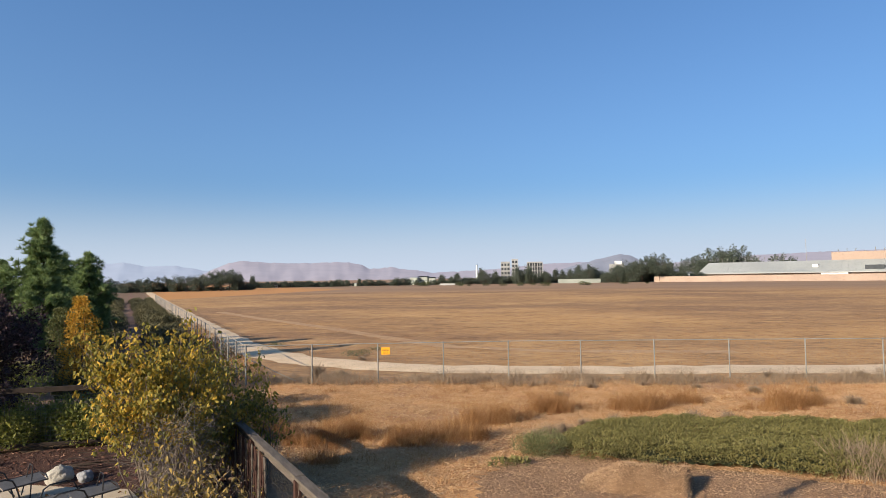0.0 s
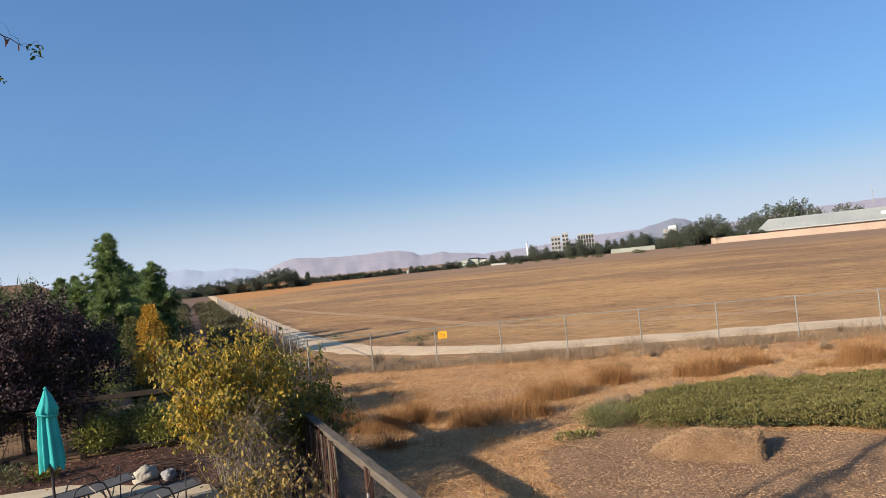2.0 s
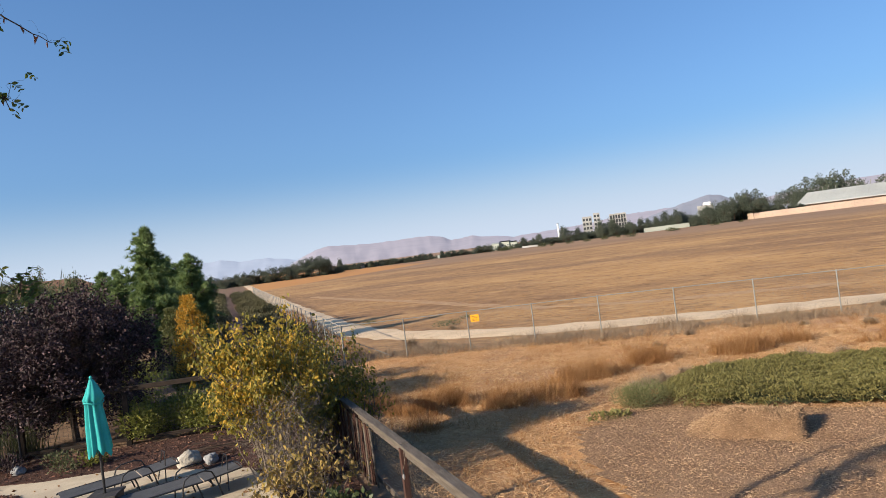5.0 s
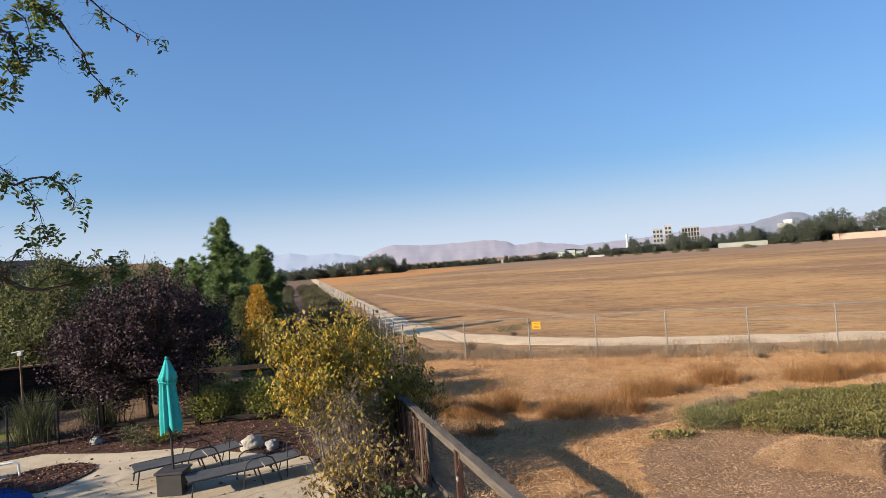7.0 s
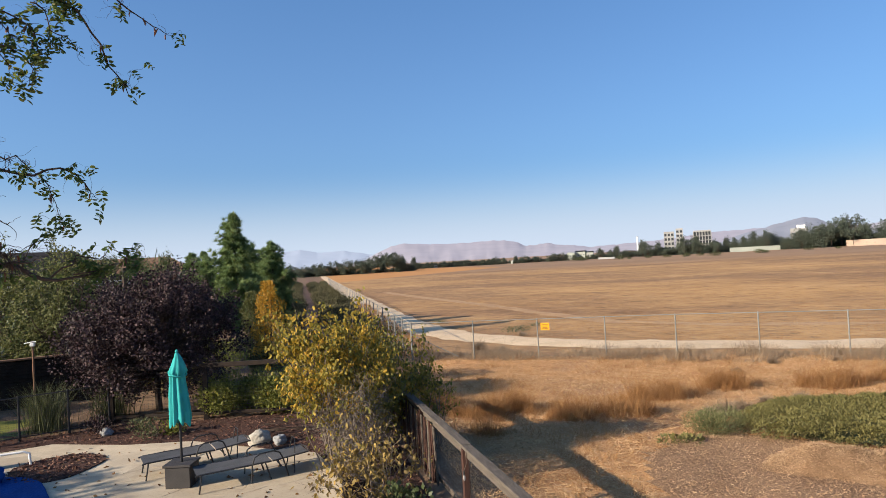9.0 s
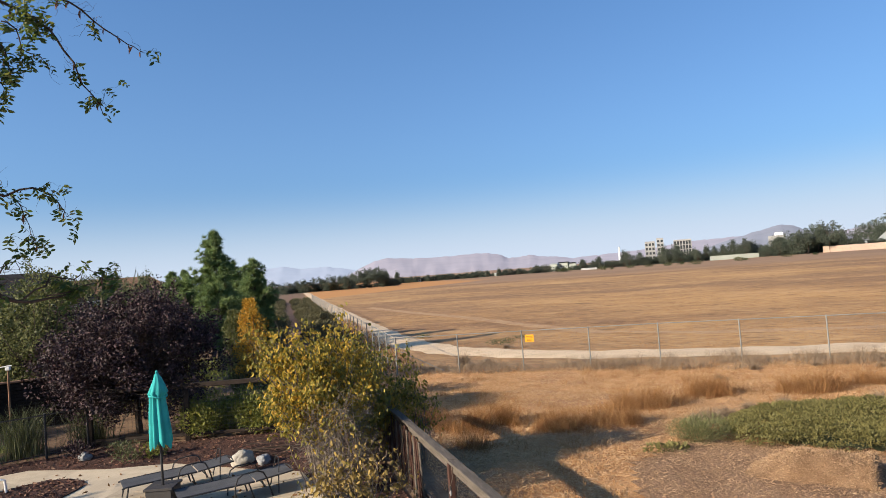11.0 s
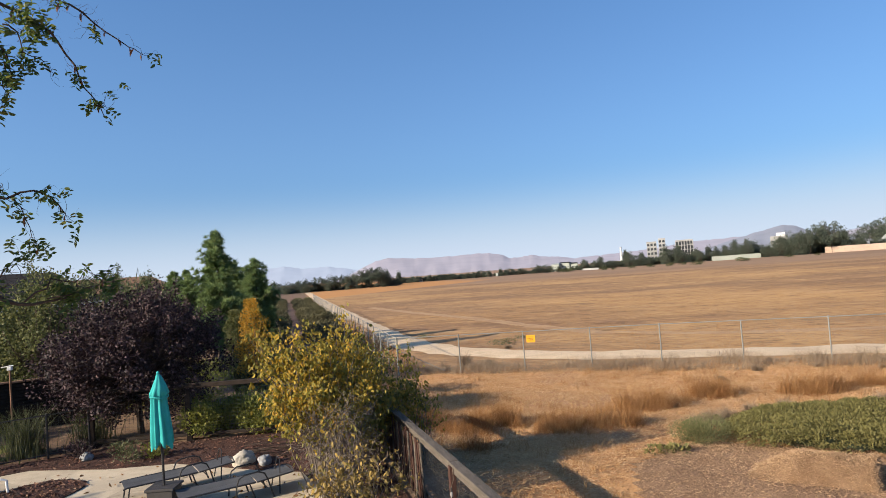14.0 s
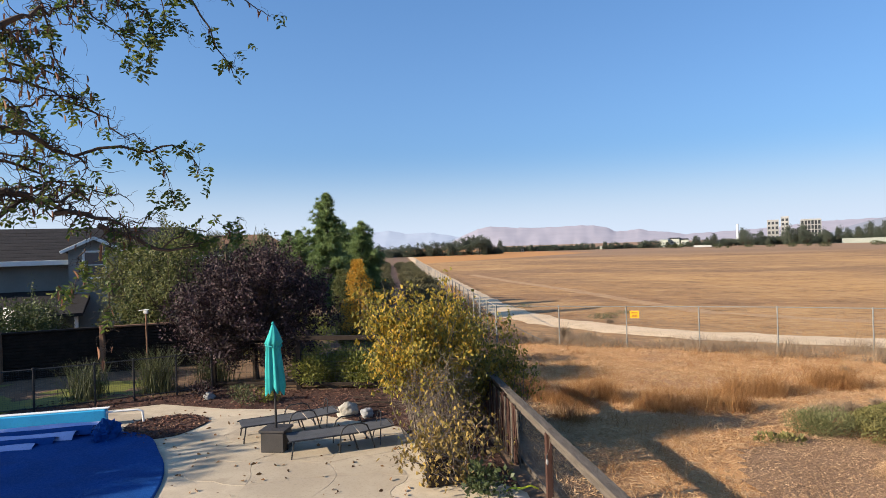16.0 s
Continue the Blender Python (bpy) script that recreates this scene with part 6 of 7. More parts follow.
def build_yellow_shrub():
    """An autumn shrub, half yellow and half olive, with a bare twiggy front."""
    rng = np.random.default_rng(77)
    ball = lambda: unit(1)[0] * rng.uniform(0.15, 1.0) ** 0.45

    def leafy(root, foot, centre, radii, boughs, leaves, mat, size, shoots=0):
        wood, p, w = Geo(), [], []
        foot, centre = np.array(foot), np.array(centre)

        def dress(tw, n):
            for j in range(n):
                b = np.array(tw[rng.integers(1, len(tw))])
                p.append(b + rng.normal(size=3) * 0.05)
                w.append(np.array([rng.normal() * 0.55, rng.normal() * 0.55, -0.75]))
        for k in range(boughs):
            c = centre + ball() * np.array(radii) * (1 + 0.12 * rng.normal())
            c[2] = max(c[2], 0.25)
            f = foot + rng.normal(size=3) * np.array([0.12, 0.12, 0])
            mid = f + (c - f) * np.array([0.4, 0.4, 0.55]) + rng.normal(size=3) * 0.08
            wood.tube([Vector(f), Vector(mid), Vector(c)], [0.015, 0.009, 0.004], 5)
            for q in range(6):
                dress(wander(wood, c, unit(1)[0] + np.array([0, 0, 0.35]), rng.uniform(0.18, 0.46), 0.0035, rng, 0.25, 5, 3), leaves)
        for k in range(shoots):
            d = unit(1)[0] * np.array([1, 1, 0.2])
            s = centre + d * np.array(radii) * 0.75 + np.array([0, 0, radii[2] * rng.uniform(0.4, 0.75)])
            tw = wander(wood, s, (d[0] * 0.5, d[1] * 0.5, 1), rng.uniform(0.35, 0.75), 0.006, rng, 0.16, 7, 4)
            dress(tw, 15)
        part("branch_work", wood, M_TWIG, root)
        part("foliage", oval_leaf_mesh("autumn_leaves", p, w, rng.uniform(*size, len(p)), 0.6, 0.16), mat, root)

    root = thing("yellow_shrub", "tall shrub with yellowing autumn leaves over bare twigs", "shrub", at=(0.12, 12.25, 1.0))
    leafy(root, (0.2, 0, -0.05), (0.0, 0.0, 1.80), (1.05, 1.0, 1.02), 108, 10, L_YELLOW, (0.055, 0.105), 52)
    olive = thing("olive_shrub", "tall olive-green shrub grown together with the yellow one", "shrub", at=(1.35, 13.2, 0.96))
    leafy(olive, (-0.1, 0.1, -0.05), (0.0, 0.0, 1.30), (1.05, 0.8, 0.88), 72, 9, L_OLDLEAF, (0.055, 0.105), 20)
    straggle = thing("straggling_shrub", "straggling thin-stemmed shrub with withered yellow-brown leaves", "shrub", at=(0.75, 9.95, 1.0))
    leafy(straggle, (0.1, 0.1, -0.05), (-0.05, 0.0, 0.5), (0.85, 0.45, 0.45), 40, 4, L_WITHERED, (0.05, 0.10), 3)
    stray = thing("leaning_shoot", "drooping leafy shoot with brown-yellow leaves beside the fence", "shrub", at=(2.3, 12.9, ground_z(2.3, 12.9)))
    leafy(stray, (0, 0, -0.05), (0.0, 0.0, 0.95), (0.28, 0.3, 0.45), 9, 6, L_OLDLEAF, (0.05, 0.095), 2)

    bare = thing("bare_shrub", "tangle of bare grey twigs with a few withered leaves", "shrub", at=(0.56, 11.4, 1.0))
    g, p, w = Geo(), [], []
    for k in range(80):
        d = unit(1)[0]
        end = np.array([0, 0, 1.10]) + d * np.array([0.85, 0.75, 0.92]) * rng.uniform(0.45, 1.0)
        if end[2] < 0.35:
            continue
        start = np.array([rng.normal() * 0.14, rng.normal() * 0.14, -0.05])
        mid = start + (end - start) * np.array([0.3, 0.3, 0.6]) + rng.normal(size=3) * 0.12
        g.tube([Vector(start), Vector(mid), Vector(end)], [0.009, 0.006, 0.0025], 4)
        for j in range(15):
            u = rng.uniform(0.3, 1.0)
            b = mid + (end - mid) * u if u > 0.5 else start + (mid - start) * (u * 2)
            # side twigs cross one another at all angles and sag a little
            tw = wander(g, b, d * 0.25 + rng.normal(size=3) * np.array([1.0, 1.0, 0.55]), rng.uniform(0.2, 0.6), 0.0026, rng, 0.22, 6, 3)
            if rng.random() < 0.36:
                p.append(np.array(tw[-1]))
                w.append(np.array([rng.normal() * 0.6, rng.normal() * 0.6, -0.8]))
    part("twig_tangle", g, M_TWIG, bare)
    part("withered_foliage", oval_leaf_mesh("withered", p, w, rng.uniform(0.045, 0.09, len(p)), 0.6, 0.2), L_OLDLEAF, bare)
    low = thing("green_plant", "small dark green plant beneath the straggling shrub", "shrub", at=(1.15, 9.35, 1.0))
    part("foliage", shrub_mesh("low_green", 0.7, 0.55, 420, 0.09, 0.6, 0.2, 6), L_DARK, low)


def build_locust():
    """The twisted locust whose branches hang into view from beside the house."""
    rng = np.random.default_rng(404)
    root = thing("locust_tree", "twisted locust tree with sparse leaflets and hanging brown pods", "tree", at=(-5.2, 3.4, 1.0))
    o = Vector((-5.2, 3.4, 1.0))
    wood = Geo()
    wood.tube([(0, 0, -0.1), (0.1, 0.05, 1.2), (0.0, 0.2, 2.4), (0.25, 0.3, 3.4), (0.2, 0.4, 4.6), (0.4, 0.5, 5.8)], [0.16, 0.13, 0.115, 0.10, 0.07, 0.03], 9)
    p, w, s, pods, podw = [], [], [], [], []

    def leaflets(c, n_pair, way, size):
        way = Vector(way).normalized()
        side = way.orthogonal().normalized()
        for k in range(n_pair):
            q = Vector(c) + way * (0.022 * k)
            for sg in (-1, 1):
                p.append(np.array(q))
                w.append(np.array(side * sg + way * 0.5) + rng.normal(size=3) * 0.25)
                s.append(size * rng.uniform(0.7, 1.2))

    def branch(a, b, r, leafy=1.0, hang=0.3, twigs=1.0):
        a, b = Vector(a) - o, Vector(b) - o
        n = 9
        L = (b - a).length
        pts = []
        for k in range(n + 1):
            t = k / n
            j = Vector(rng.normal(size=3)) * L * 0.028 * (1 if 0 < k < n else 0)
            pts.append(a.lerp(b, t) + j + Vector((0, 0, math.sin(math.pi * t) * L * 0.06)))
        wood.tube(pts, [r * (1 - 0.72 * k / n) for k in range(n + 1)], 6)
        for k in range(2, n + 1):
            for q in range(rng.poisson(4.2 * twigs)):
                d = (b - a).normalized() * 0.7 + Vector(rng.normal(size=3)) * 0.75 + Vector((0, 0, -hang))
                tw = wander(wood, pts[k], d, rng.uniform(0.12, 0.42) * min(1.0, 0.45 + 40 * max(r - 0.005, 0)), r * 0.13 + 0.0010, rng, 0.65, 10, 4)
                if rng.random() < 0.19 * leafy:
                    for m in range(rng.integers(1, 4)):
                        c = tw[rng.integers(3, len(tw))]
                        leaflets(c, int(rng.integers(2, 6)), Vector(rng.normal(size=3)) * 0.5 + Vector((0, 0, -0.8)), 0.039)
                if rng.random() < 0.26 * leafy:
                    pods.append(np.array(tw[-1]))
                    podw.append(np.array([rng.normal() * 0.2, rng.normal() * 0.2, -1.0]))
        return pts

    for a, b, r, leafy, hang in (
        ((-2.45, 3.69, 5.19), (-2.03, 3.93, 5.05), 0.030, 0.60, 0.20),
        ((-2.09, 3.91, 5.04), (-1.62, 4.01, 4.91), 0.018, 0.80, 0.40),
        ((-2.29, 3.55, 5.52), (-1.99, 4.07, 5.36), 0.022, 0.80, 0.30),
        ((-2.18, 3.39, 5.94), (-1.96, 3.86, 6.26), 0.020, 0.70, 0.20),
        ((-2.32, 3.65, 5.81), (-2.11, 4.12, 5.76), 0.013, 0.90, 0.40),
        ((-2.11, 4.12, 5.76), (-1.71, 4.41, 5.48), 0.009, 0.50, 0.30),
        ((-2.46, 3.80, 5.36), (-2.11, 4.23, 5.20), 0.012, 0.80, 0.40),
        ((-2.38, 3.62, 4.96), (-1.93, 4.31, 5.18), 0.016, 0.60, 0.30),
        ((-2.47, 3.91, 6.25), (-2.16, 3.86, 5.93), 0.010, 1.20, 0.60),
        ((-2.46, 4.04, 5.78), (-2.19, 4.07, 5.50), 0.008, 1.10, 0.60),
        ((-2.60, 3.84, 6.30), (-2.06, 4.03, 5.84), 0.012, 1.30, 0.40),
        ((-2.26, 3.96, 6.55), (-2.08, 4.02, 5.91), 0.009, 1.40, 0.50),
        ((-2.60, 3.80, 5.95), (-2.03, 4.05, 5.88), 0.011, 1.30, 0.40),
        ((-2.60, 3.78, 5.60), (-1.95, 4.08, 5.77), 0.011, 1.30, 0.40),
        ((-2.20, 4.00, 6.55), (-1.74, 4.18, 6.10), 0.010, 1.20, 0.40),
        ((-2.60, 3.80, 5.12), (-1.99, 4.06, 5.22), 0.012, 0.90, 0.30),
        ((-2.60, 3.80, 5.42), (-2.10, 4.01, 5.32), 0.010, 1.10, 0.40),
        ((-2.60, 3.80, 6.00), (-2.13, 3.99, 6.15), 0.009, 1.40, 0.40),
        ((-2.05, 4.08, 6.55), (-1.70, 4.19, 6.28), 0.008, 1.20, 0.40),
        ((-1.80, 3.93, 4.96), (-1.75, 3.85, 4.55), 0.006, 0.25, 1.00),
        ((-1.75, 3.85, 4.57), (-1.80, 3.83, 4.24), 0.004, 0.30, 1.00),
        ((-1.87, 3.79, 4.82), (-1.93, 3.76, 4.56), 0.005, 0.90, 0.90),
    ):
        branch(a, b, r, leafy, hang)
    # crooked outer sprays
    for way, r, leafy, pod in (
        (((-1.76, 4.17, 6.80), (-1.50, 4.23, 6.77), (-1.33, 4.29, 6.69), (-1.22, 4.32, 6.64), (-1.10, 4.36, 6.53), (-0.97, 4.39, 6.44), (-0.90, 4.40, 6.40)), 0.009, 0.5, 2.4),
        (((-1.64, 4.18, 6.63), (-1.51, 4.23, 6.58), (-1.39, 4.27, 6.49), (-1.32, 4.29, 6.36), (-1.25, 4.31, 6.21), (-1.19, 4.33, 6.10), (-1.13, 4.35, 5.97)), 0.010, 1.0, 0.7),
        (((-1.82, 4.11, 6.66), (-1.64, 4.18, 6.63), (-1.51, 4.23, 6.58), (-1.42, 4.26, 6.51)), 0.008, 1.6, 1.2),
        (((-1.62, 4.19, 6.50), (-1.55, 4.21, 6.46), (-1.53, 4.22, 6.34), (-1.45, 4.25, 6.32), (-1.40, 4.27, 6.24)), 0.005, 0.7, 0.3),
        (((-1.61, 4.19, 5.44), (-1.56, 4.21, 5.33), (-1.53, 4.22, 5.21), (-1.50, 4.23, 5.14)), 0.004, 2.2, 0.8),
        (((-2.04, 4.04, 5.40), (-1.79, 4.12, 5.47), (-1.64, 4.18, 5.44), (-1.51, 4.23, 5.49), (-1.42, 4.26, 5.44), (-1.36, 4.28, 5.34)), 0.010, 1.7, 0.8),
        (((-1.92, 4.06, 4.97), (-1.73, 4.14, 4.89), (-1.61, 4.19, 4.81), (-1.49, 4.24, 4.81), (-1.37, 4.28, 4.83)), 0.018, 0.5, 0.2),
        (((-1.71, 4.15, 4.88), (-1.67, 4.17, 5.01), (-1.61, 4.19, 5.05), (-1.59, 4.20, 4.97)), 0.005, 0.7, 0.2),
        (((-1.58, 4.20, 4.82), (-1.47, 4.24, 4.89), (-1.45, 4.25, 4.95), (-1.33, 4.29, 4.92), (-1.28, 4.31, 4.99), (-1.18, 4.33, 4.91)), 0.006, 0.7, 0.2),
        (((-1.47, 4.24, 4.83), (-1.33, 4.29, 4.85), (-1.21, 4.33, 4.89), (-1.16, 4.34, 4.98), (-1.13, 4.35, 4.88)), 0.005, 0.9, 0.2),
        (((-1.78, 4.12, 6.22), (-1.67, 4.17, 6.17), (-1.62, 4.19, 6.09), (-1.64, 4.18, 6.00)), 0.005, 1.2, 0.8),
        (((-1.77, 4.13, 6.43), (-1.64, 4.18, 6.36), (-1.60, 4.20, 6.28), (-1.59, 4.20, 6.19)), 0.005, 1.4, 0.8),
    ):
        way = [Vector(q) - o for q in way]
        pts = [way[0]]
        for a, b in zip(way, way[1:]):
            kink = Vector(rng.normal(size=3)) * (b - a).length * 0.07
            pts += [a.lerp(b, 0.5) + kink, b]
        m = len(pts) - 1
        wood.tube(pts, [r * (1 - 0.75 * k / m) for k in range(m + 1)], 6)
        for k in range(1, m + 1):
            for q in range(rng.poisson(2.3)):
                d = (pts[k] - pts[k - 1]).normalized() * 0.6 + Vector(rng.normal(size=3)) * 0.8 + Vector((0, 0, -0.25))
                tw = wander(wood, pts[k], d, rng.uniform(0.06, 0.24), 0.0016, rng, 0.6, 9, 4)
                if rng.random() < 0.62 * leafy:
                    for j in range(rng.integers(1, 3)):
                        leaflets(tw[rng.integers(3, len(tw))], int(rng.integers(2, 5)), Vector(rng.normal(size=3)) * 0.5 + Vector((0, 0, -0.8)), 0.040)
            if rng.random() < 0.4 * pod:
                pods.append(np.array(pts[k]))
                podw.append(np.array([rng.normal() * 0.2, rng.normal() * 0.2, -1.0]))
    # limbs from the trunk to the hanging branches
    for a, b, r in (((-5.0, 3.6, 3.4), (-2.45, 3.69, 5.19), 0.036), ((-4.95, 3.7, 4.4), (-2.29, 3.55, 5.52), 0.03), ((-5.0, 3.8, 5.6), (-2.18, 3.39, 5.94), 0.028), ((-4.8, 3.9, 6.8), (-1.76, 4.17, 6.53), 0.025)):
        limb(wood, Vector(a) - o, Vector(b) - o, r, r * 0.6, 0.08, 6, 7)
    part("wood", wood, M_DARKTWIG, root)
    part("foliage", oval_leaf_mesh("leaflets", p, w, s, 0.5, 0.08), L_LOCUST, root)
    shape = oval_leaf_mesh("pod", [(0, 0, 0)], [(0, 0, -1)], [0.062], 0.24, 0.15)
    for c, d in zip(pods, podw):
        ob = part("pod", shape, L_POD, root)
        ob.matrix_basis = Matrix.Translation(Vector(c)) @ Vector(d).to_track_quat("-Z", "Y").to_matrix().to_4x4() @ Matrix.Scale(rng.uniform(0.6, 1.3), 4)


build_plum()
build_back_trees()
build_yellow_shrub()
build_locust()

# ---- the rough strip between yard and fence ----
IVY = [(9.15, 12.5), (9.1, 11.9), (9.45, 11.05), (10.25, 10.3), (10.9, 9.6), (12.15, 8.45), (13.0, 7.6), (14.5, 5.6), (18.5, 5.2), (19.6, 9.0), (17.4, 10.9), (14.9, 12.7), (13.6, 13.4), (11.8, 14.0), (10.8, 13.9), (9.9, 13.3)]
CHIPS = [(4.6, 6.0), (5.3, 9.9), (6.1, 11.6), (7.3, 12.2), (8.6, 12.9), (9.6, 12.2), (10.5, 10.7), (12.1, 8.2), (14.6, 5.4), (15, 2), (5, 2)]


def rough_z(x, y):
    k = ramp((x - 2.2) / 1.0) if y < 16 else 1.0
    return ground_z(x, y) + k * (0.05 * noise.noise((x * 0.5, y * 0.5, 0)) + 0.03 * noise.noise((x * 1.7, y * 1.7, 3)))


def scatter(n, x0, x1, y0, y1, ok, rng):
    out = []
    while len(out) < n:
        x, y = rng.uniform(x0, x1), rng.uniform(y0, y1)
        if ok(x, y):
            out.append((x, y, rough_z(x, y) - 0.01))
    return out


def before_fence(x, y):
    return 29.36 - (0.507 * x + 0.862 * y)


def patch_mesh(poly, height, soft, step=0.25, lift=0.012):
    xs = np.arange(min(p[0] for p in poly), max(p[0] for p in poly) + step, step)
    ys = np.arange(min(p[1] for p in poly), max(p[1] for p in poly) + step, step)
    g, idx = Geo(), {}
    for i, x in enumerate(xs):
        for j, y in enumerate(ys):
            if inside(poly, x, y):
                e = min(edge_distance(poly, x, y) / soft, 1)
                idx[(i, j)] = len(g.v)
                g.v.append((x, y, rough_z(x, y) + lift + height * math.sqrt(e) * (0.85 + 0.3 * noise.noise((x * 1.1, y * 1.1, 8)))))
    for (i, j) in idx:
        q = [(i, j), (i + 1, j), (i + 1, j + 1), (i, j + 1)]
        if all(k in idx for k in q):
            g.f.append(tuple(idx[k] for k in q))
    return g


def build_ivy():
    rng = np.random.default_rng(8)
    root = thing("ground_cover", "dense dark green low ground cover spread in a mound", "ground cover", kind="stuff")
    core = [(14.6 + (x - 14.6) * 0.9, 9.8 + (y - 9.8) * 0.9) for x, y in IVY]
    part("mat", patch_mesh(core, 0.10, 0.5).mesh("mat", smooth=True), L_OLIVE, root)
    # sprigs gathered into small domes all over the mound
    p, w, domes = [], [], []
    while len(domes) < 2700:
        x, y = rng.uniform(8.4, 20.6), rng.uniform(5, 15.2)
        if inside(IVY, x, y):
            e = min(0.12 + edge_distance(IVY, x, y) / 0.35, 1)
            lump = 0.85 + 0.3 * noise.noise((x * 1.1, y * 1.1, 8)) + 0.22 * noise.noise((x * 2.6, y * 2.6, 2))
            domes.append((x, y, rough_z(x, y) + 0.40 * math.sqrt(e) * lump, rng.uniform(0.11, 0.26)))
    for x, y, z, r in domes:
        n = int(1900 * r * r * rng.uniform(0.8, 1.2)) + 30
        d = unit(n)
        d[:, 2] = np.abs(d[:, 2]) - 0.25
        rr = r * rng.uniform(0.75, 1.08, n)[:, None]
        p.append(np.array([x, y, z]) + d * rr * np.array([1.0, 1.0, 0.75]))
        w.append(d * 0.6 + rng.normal(size=(n, 3)) * 0.45 + np.array([0, 0, 0.5]))
    p, w = np.concatenate(p), np.concatenate(w)
    part("foliage", leaf_mesh("ivy_leaves", p, w, rng.uniform(0.028, 0.06, len(p)), 0.55), L_IVY, root)
    side = thing("grey_green_shrub", "small feathery grey-green shrub at the end of the ground cover", "shrub", at=(8.75, 12.65, rough_z(8.75, 12.65)))
    part("foliage", shrub_mesh("feathery", 1.2, 0.55, 5200, 0.07, 0.2, 0.9, 16), L_SAGE, side)
    dry = thing("dry_shrub", "straw-coloured dead shrub beside the ground cover", "shrub", at=(13.3, 7.9, rough_z(13.3, 7.9)))
    n = 900
    c = rng.normal(size=(n, 3)) * np.array([0.3, 0.3, 0.0])
    part("foliage", blade_mesh("dry_shrub", c, rng.uniform(0.3, 0.8, n), 0.9, 0.010), L_GREYWEED, dry)
    weed = thing("weed_patch", "small patch of low bright green weeds", "weeds", at=(7.4, 12.1, rough_z(7.4, 12.1)))
    part("foliage", shrub_mesh("weed", 0.9, 0.16, 320, 0.09, 0.5, 0.4, 6), L_IVY, weed)


def build_chips():
    rng = np.random.default_rng(9)
    single("chip_bed", patch_mesh(CHIPS, 0.05, 0.6, 0.2).mesh("chip_bed", smooth=True), M_CHIPBED, "bed of shredded brown wood chips on the slope", "wood chips", kind="structure")
    p = scatter(95000, 4.2, 15, 3.5, 13, lambda x, y: inside(CHIPS, x + 0.35 * noise.noise((x, y, 1)), y + 0.35 * noise.noise((y, x, 2))), rng)
    p = np.array(p) + np.array([0, 0, 0.075])
    p[:, 2] += rng.uniform(-0.01, 0.035, len(p))
    d = unit(len(p)) * np.array([1, 1, 0.3])
    single("wood_chips", leaf_mesh("wood_chips", p, d, rng.uniform(0.015, 0.06, len(p)), 0.2, 0.12), L_CHIP, "loose shredded wood chips and straw pieces", "wood chips", kind="stuff")
    # the straw heap with its cut end
    heap = thing("straw_heap", "crumbled heap of pale straw with a steep dark end", "straw heap", at=(8.62, 9.45, 0))
    g, nx, ny = Geo(), 44, 30
    turn = pose(0, 0, 0, 0, 0, -50)

    def heap_h(u, v):
        a = max(0.0, 1 - (abs(v) / 0.72) ** 2.6)
        b = ramp((u + 1.15) / 1.0) * (1.0 if u < 0.92 else max(0.0, 1 - (u - 0.92) / 0.10))
        return 0.46 * a * b * (0.85 + 0.25 * noise.noise((u * 2.2, v * 2.2, 6)))
    for i in range(nx):
        for j in range(ny):
            u, v = -1.55 + 2.65 * i / (nx - 1), -0.8 + 1.6 * j / (ny - 1)
            q = turn @ Vector((u, v, 0))
            z = rough_z(8.62 + q.x, 9.45 + q.y) + 0.03 + heap_h(u, v)
            g.v.append((q.x, q.y, z))
    for i in range(nx - 1):
        for j in range(ny - 1):
            a = i * ny + j
            g.f.append((a, a + ny, a + ny + 1, a + 1))
    part("core", g.mesh("heap_core", smooth=True), M_HEAP, heap)
    p, w = [], []
    for k in range(36000):
        u, v = rng.uniform(-1.5, 1.0), rng.uniform(-0.75, 0.75)
        h = heap_h(u, v)
        if h < 0.02:
            continue
        q = turn @ Vector((u, v, 0))
        p.append((q.x, q.y, rough_z(8.62 + q.x, 9.45 + q.y) + 0.035 + h))
        w.append(tuple(unit(1)[0] * np.array([1, 1, 0.6])))
    part("straw", leaf_mesh("heap_straw", p, w, rng.uniform(0.03, 0.09, len(p)), 0.1, 0.08), L_HEAP, heap)


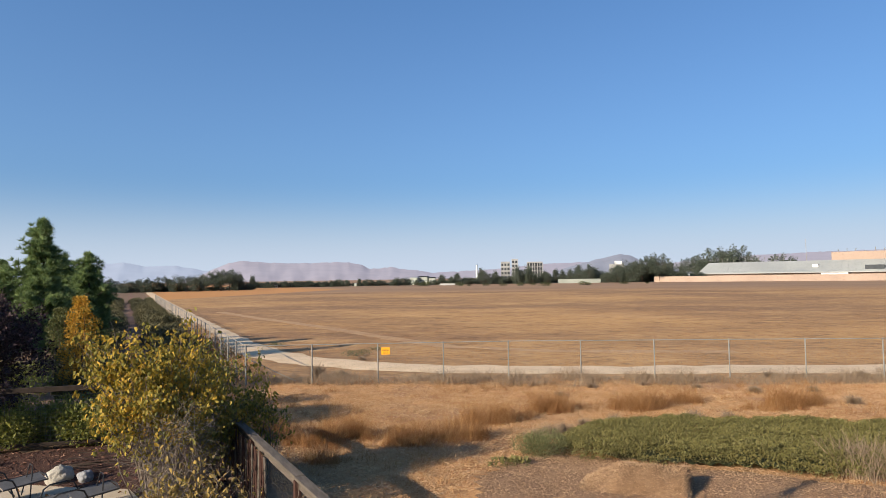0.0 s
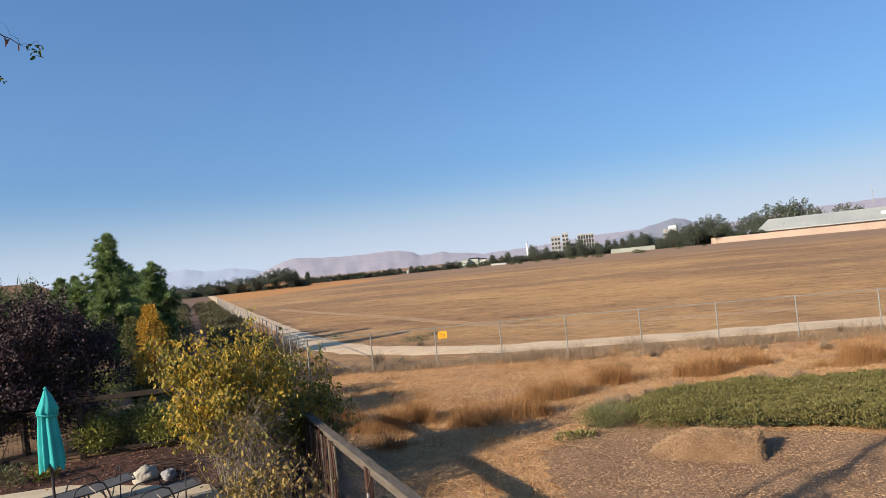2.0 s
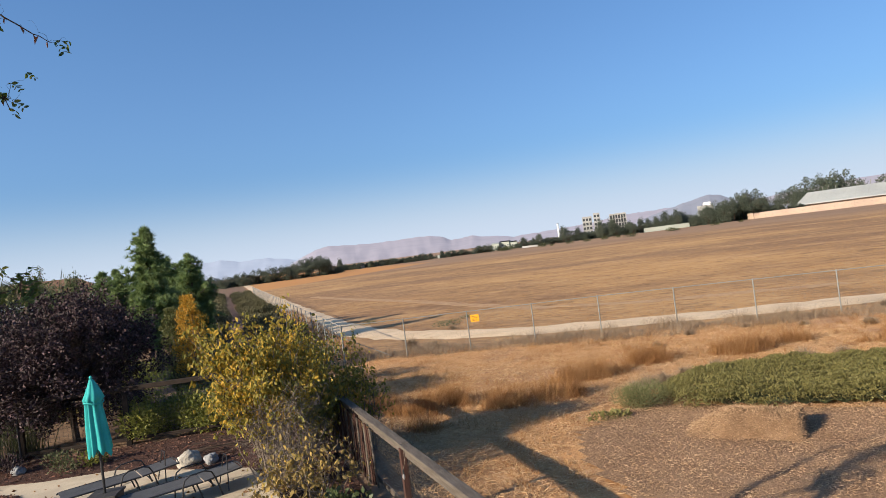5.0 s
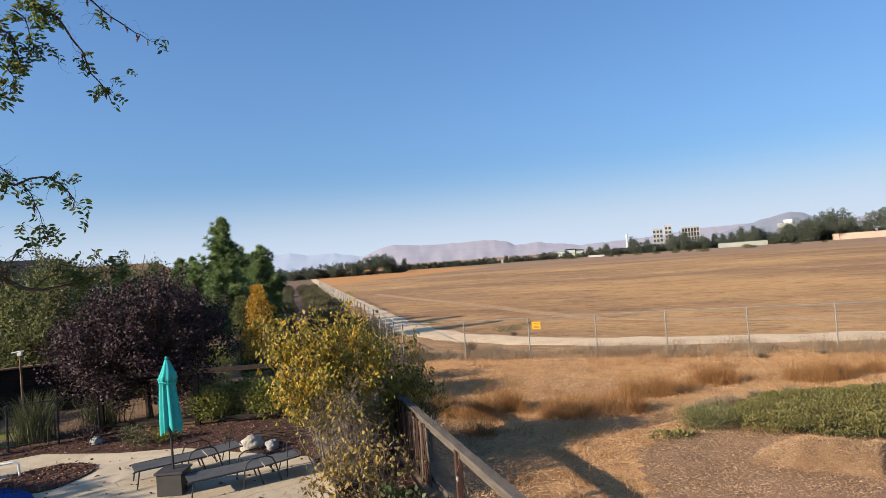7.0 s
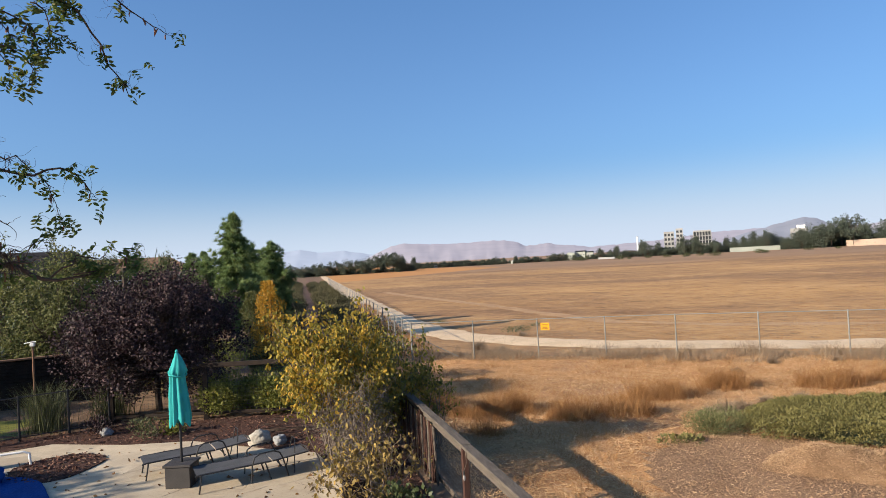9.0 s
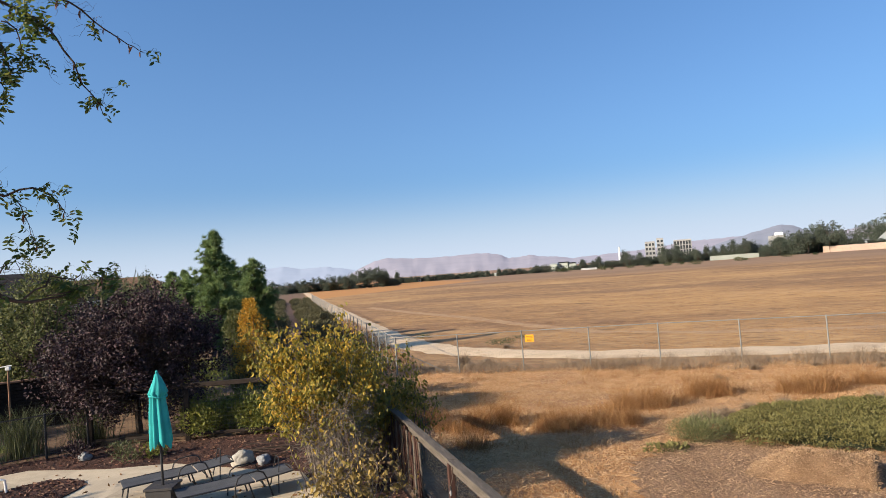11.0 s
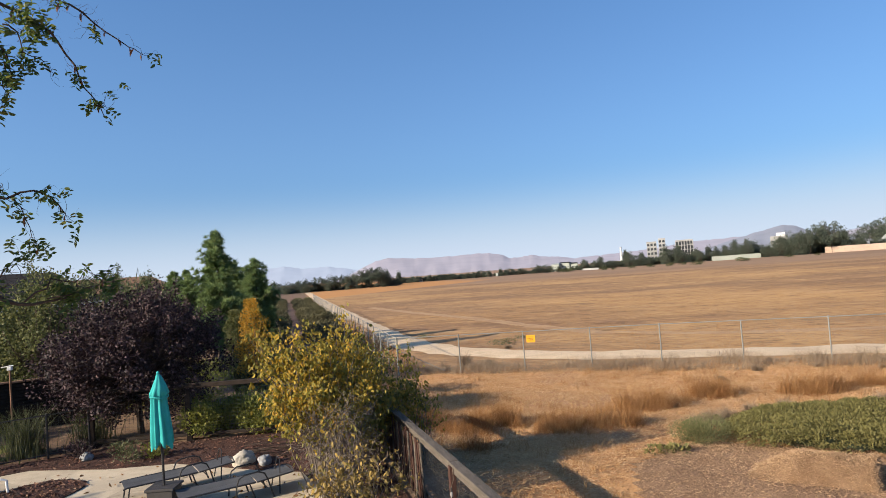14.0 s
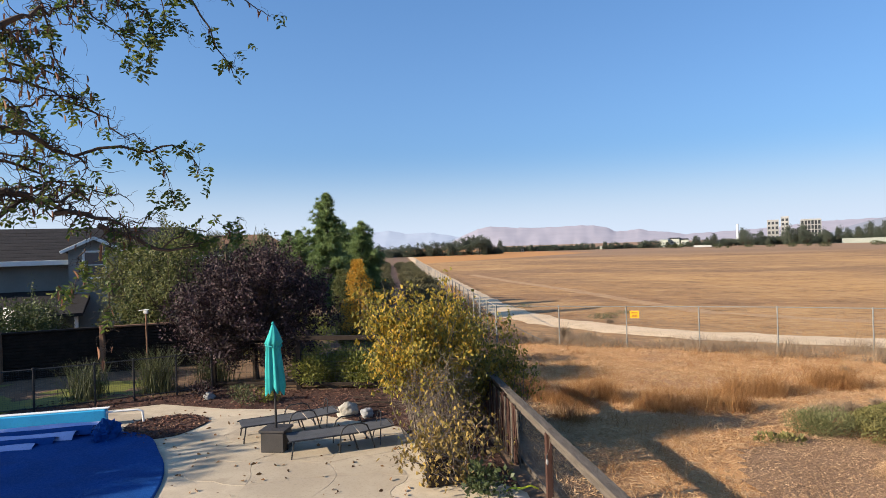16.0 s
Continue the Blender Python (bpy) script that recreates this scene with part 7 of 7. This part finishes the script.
def build_grasses():
    rng = np.random.default_rng(10)
    open_land = lambda x, y: x > 2.3 and before_fence(x, y) > 0.2 and not inside(IVY, x, y) and not inside(CHIPS, x, y)
    # short mown straw
    p = scatter(115000, 2.3, 34, 6, 31, lambda x, y: open_land(x, y) and noise.noise((x * 0.45, y * 0.45, 4)) > -0.35 * rng.random() - 0.05, rng)
    single("mown_grass", blade_mesh("mown_grass", p, rng.uniform(0.02, 0.09, len(p)), 2.4, 0.012), L_STRAW, "short dry straw-coloured grass on the slope", "grass", kind="stuff")

    # flattened straw litter
    p = np.array(scatter(80000, 2.4, 21, 7.5, 27.5, lambda x, y: open_land(x, y) and noise.noise((x * 0.9, y * 0.9, 21)) > -0.45 + 0.5 * rng.random() - 0.35, rng))
    p[:, 2] += rng.uniform(0.015, 0.05, len(p))
    single("straw_litter", leaf_mesh("straw_litter", p, unit(len(p)) * np.array([1, 1, 0.28]), rng.uniform(0.05, 0.17, len(p)), 0.09, 0.04), L_STRAW, "flattened dry straw lying on the slope", "straw", kind="stuff")

    # tall rusty stands, thinning out towards their edges
    def stand(x, y):
        k = 1.9 * noise.noise((x * 0.8, y * 0.8, 11)) + 1.0 * noise.noise((x * 2.1, y * 2.1, 5))
        spots = ((4.9, 16.7, 1.9, 1.0), (7.1, 15.4, 1.6, 0.9), (10.0, 17.35, 1.4, 0.8), (12.4, 18.0, 1.0, 0.6), (3.8, 14.3, 0.5, 0.4), (6.4, 14.4, 0.9, 0.35), (16.5, 17.0, 2.0, 0.7), (3.3, 18.4, 0.7, 1.2), (20.5, 14.8, 2.0, 0.7))
        return 1.0 + k - min(((x - cx) / rx) ** 2 + ((y - cy) / ry) ** 2 for cx, cy, rx, ry in spots)

    def clumped(centres, per, spread):
        q = np.repeat(np.array(centres), per, 0)
        q[:, :2] += rng.normal(size=(len(q), 2)) * spread
        return q
    c = scatter(1050, 2.5, 24, 11.5, 21, lambda x, y: open_land(x, y) and stand(x, y) > 1.2 * rng.random() ** 2, rng)
    hs = np.repeat(np.array([min(max(stand(q[0], q[1]), 0.35), 1.1) * rng.uniform(0.5, 1.15) for q in c]), 30)
    p = clumped(c, 30, 0.085)
    single("tall_grass", blade_mesh("tall_grass", p, hs * rng.uniform(0.2, 0.8, len(p)), 1.1, 0.007), L_BROWN, "tall rust-brown dry grass in loose stands", "grass", kind="stuff")
    # sparse taller wisps all over
    c = scatter(520, 2.5, 34, 8, 31, lambda x, y: open_land(x, y) and noise.noise((x * 0.3, y * 0.3, 14)) > -0.1, rng)
    p = clumped(c, 22, 0.10)
    single("dry_wisps", blade_mesh("dry_wisps", p, np.repeat(rng.uniform(0.4, 1.1, len(c)), 22) * rng.uniform(0.12, 0.4, len(p)), 1.5, 0.008), L_BROWN, "thin scattered dry grass stems", "grass", kind="stuff")
    # weeds along the fence
    p = scatter(26000, 4.5, 44, 2, 34, lambda x, y: -0.9 < before_fence(x, y) + 1.0 * noise.noise((x * 0.5, y * 0.5, 3)) < 1.1 and x > 4.8, rng)
    single("fence_weeds", blade_mesh("fence_weeds", p, np.array([max(0.08, 0.30 + 0.55 * noise.noise((q[0] * 0.8, q[1] * 0.8, 2)) + 0.3 * noise.noise((q[0] * 2.5, q[1] * 2.5, 7))) for q in p]) * rng.uniform(0.5, 1.25, len(p)), 1.3, 0.011), L_GREYWEED, "grey-brown dead weeds along the foot of the fence", "weeds", kind="stuff")
    p = scatter(9000, 2.5, 6, 31, 75, lambda x, y: True, rng)
    single("side_weeds", blade_mesh("side_weeds", p, rng.uniform(0.1, 0.45, len(p)), 0.8, 0.02), L_BROWN, "dry brown weeds beside the long fence", "weeds", kind="stuff")
    # stubble tufts on the open field
    def past(x, y):
        d = -before_fence(x, y)
        return d > 4.6 and x > 9 and rng.random() < (12.0 / (d + 7)) and noise.noise((x * 0.35, y * 0.35, 9)) > -0.15
    p = scatter(46000, 9, 75, -5, 75, past, rng)
    single("field_stubble", blade_mesh("field_stubble", p, rng.uniform(0.03, 0.13, len(p)), 1.6, 0.014), L_BROWN, "sparse dry stubble standing on the open field", "grass", kind="stuff")
    p = scatter(9000, 9, 75, -5, 75, past, rng)
    single("field_weeds", blade_mesh("field_weeds", p, rng.uniform(0.04, 0.15, len(p)), 1.4, 0.016), L_GREYWEED, "low grey-brown weeds scattered over the field", "weeds", kind="stuff")
    # tumbled grey bushes by fence and field
    root = thing("dead_bush", "rounded grey-brown dead bush of fine twigs", "bush", "dead bushes", at=(8.0, 31.0, 0))
    n = 1500
    part("twig_tangle", leaf_mesh("dead_bush", np.abs(rng.normal(size=(n, 3))) * np.array([0.0, 0.0, 0.12]), unit(n) * np.array([1, 1, 0.9]) + np.array([0, 0, 0.55]), rng.uniform(0.25, 0.7, n), 0.018, 0.03), L_GREYWEED, root)
    for x, y, s in ((8.9, 30.3, 0.8), (17.6, 21.8, 0.55), (19.8, 21.0, 0.5), (22.5, 17.6, 0.7), (24.5, 16.5, 0.6), (27.0, 14.2, 0.75), (21.2, 19.4, 0.5), (15.2, 20.8, 0.5), (26.0, 19.6, 0.8), (29.0, 17.2, 0.9), (12.0, 36.0, 0.6), (9.5, 14.0, 0.75), (10.1, 14.3, 0.8), (10.8, 14.6, 0.7), (11.9, 15.1, 0.6), (13.2, 15.3, 0.6), (15.4, 14.2, 0.8), (16.2, 13.6, 0.7), (23.0, 14.0, 0.7)):
        copy_thing(root, scaled(pose(x, y, rough_z(x, y) - 0.02, 0, 0, x * 57), s, s * 0.8))
    green = thing("green_tuft", "low olive-green tuft beside the dirt track", "plant", "green tufts", at=(12.4, 38.2, 0))
    part("foliage", shrub_mesh("tuft", 1.5, 0.4, 420, 0.12, 0.3, 0.9, 7), L_OLIVE, green)
    for x, y, s in ((14.5, 40.5, 0.6), (9.2, 47, 0.7)):
        copy_thing(green, scaled(pose(x, y, 0, 0, 0, x * 31), s))


build_ivy()
build_chips()
build_grasses()
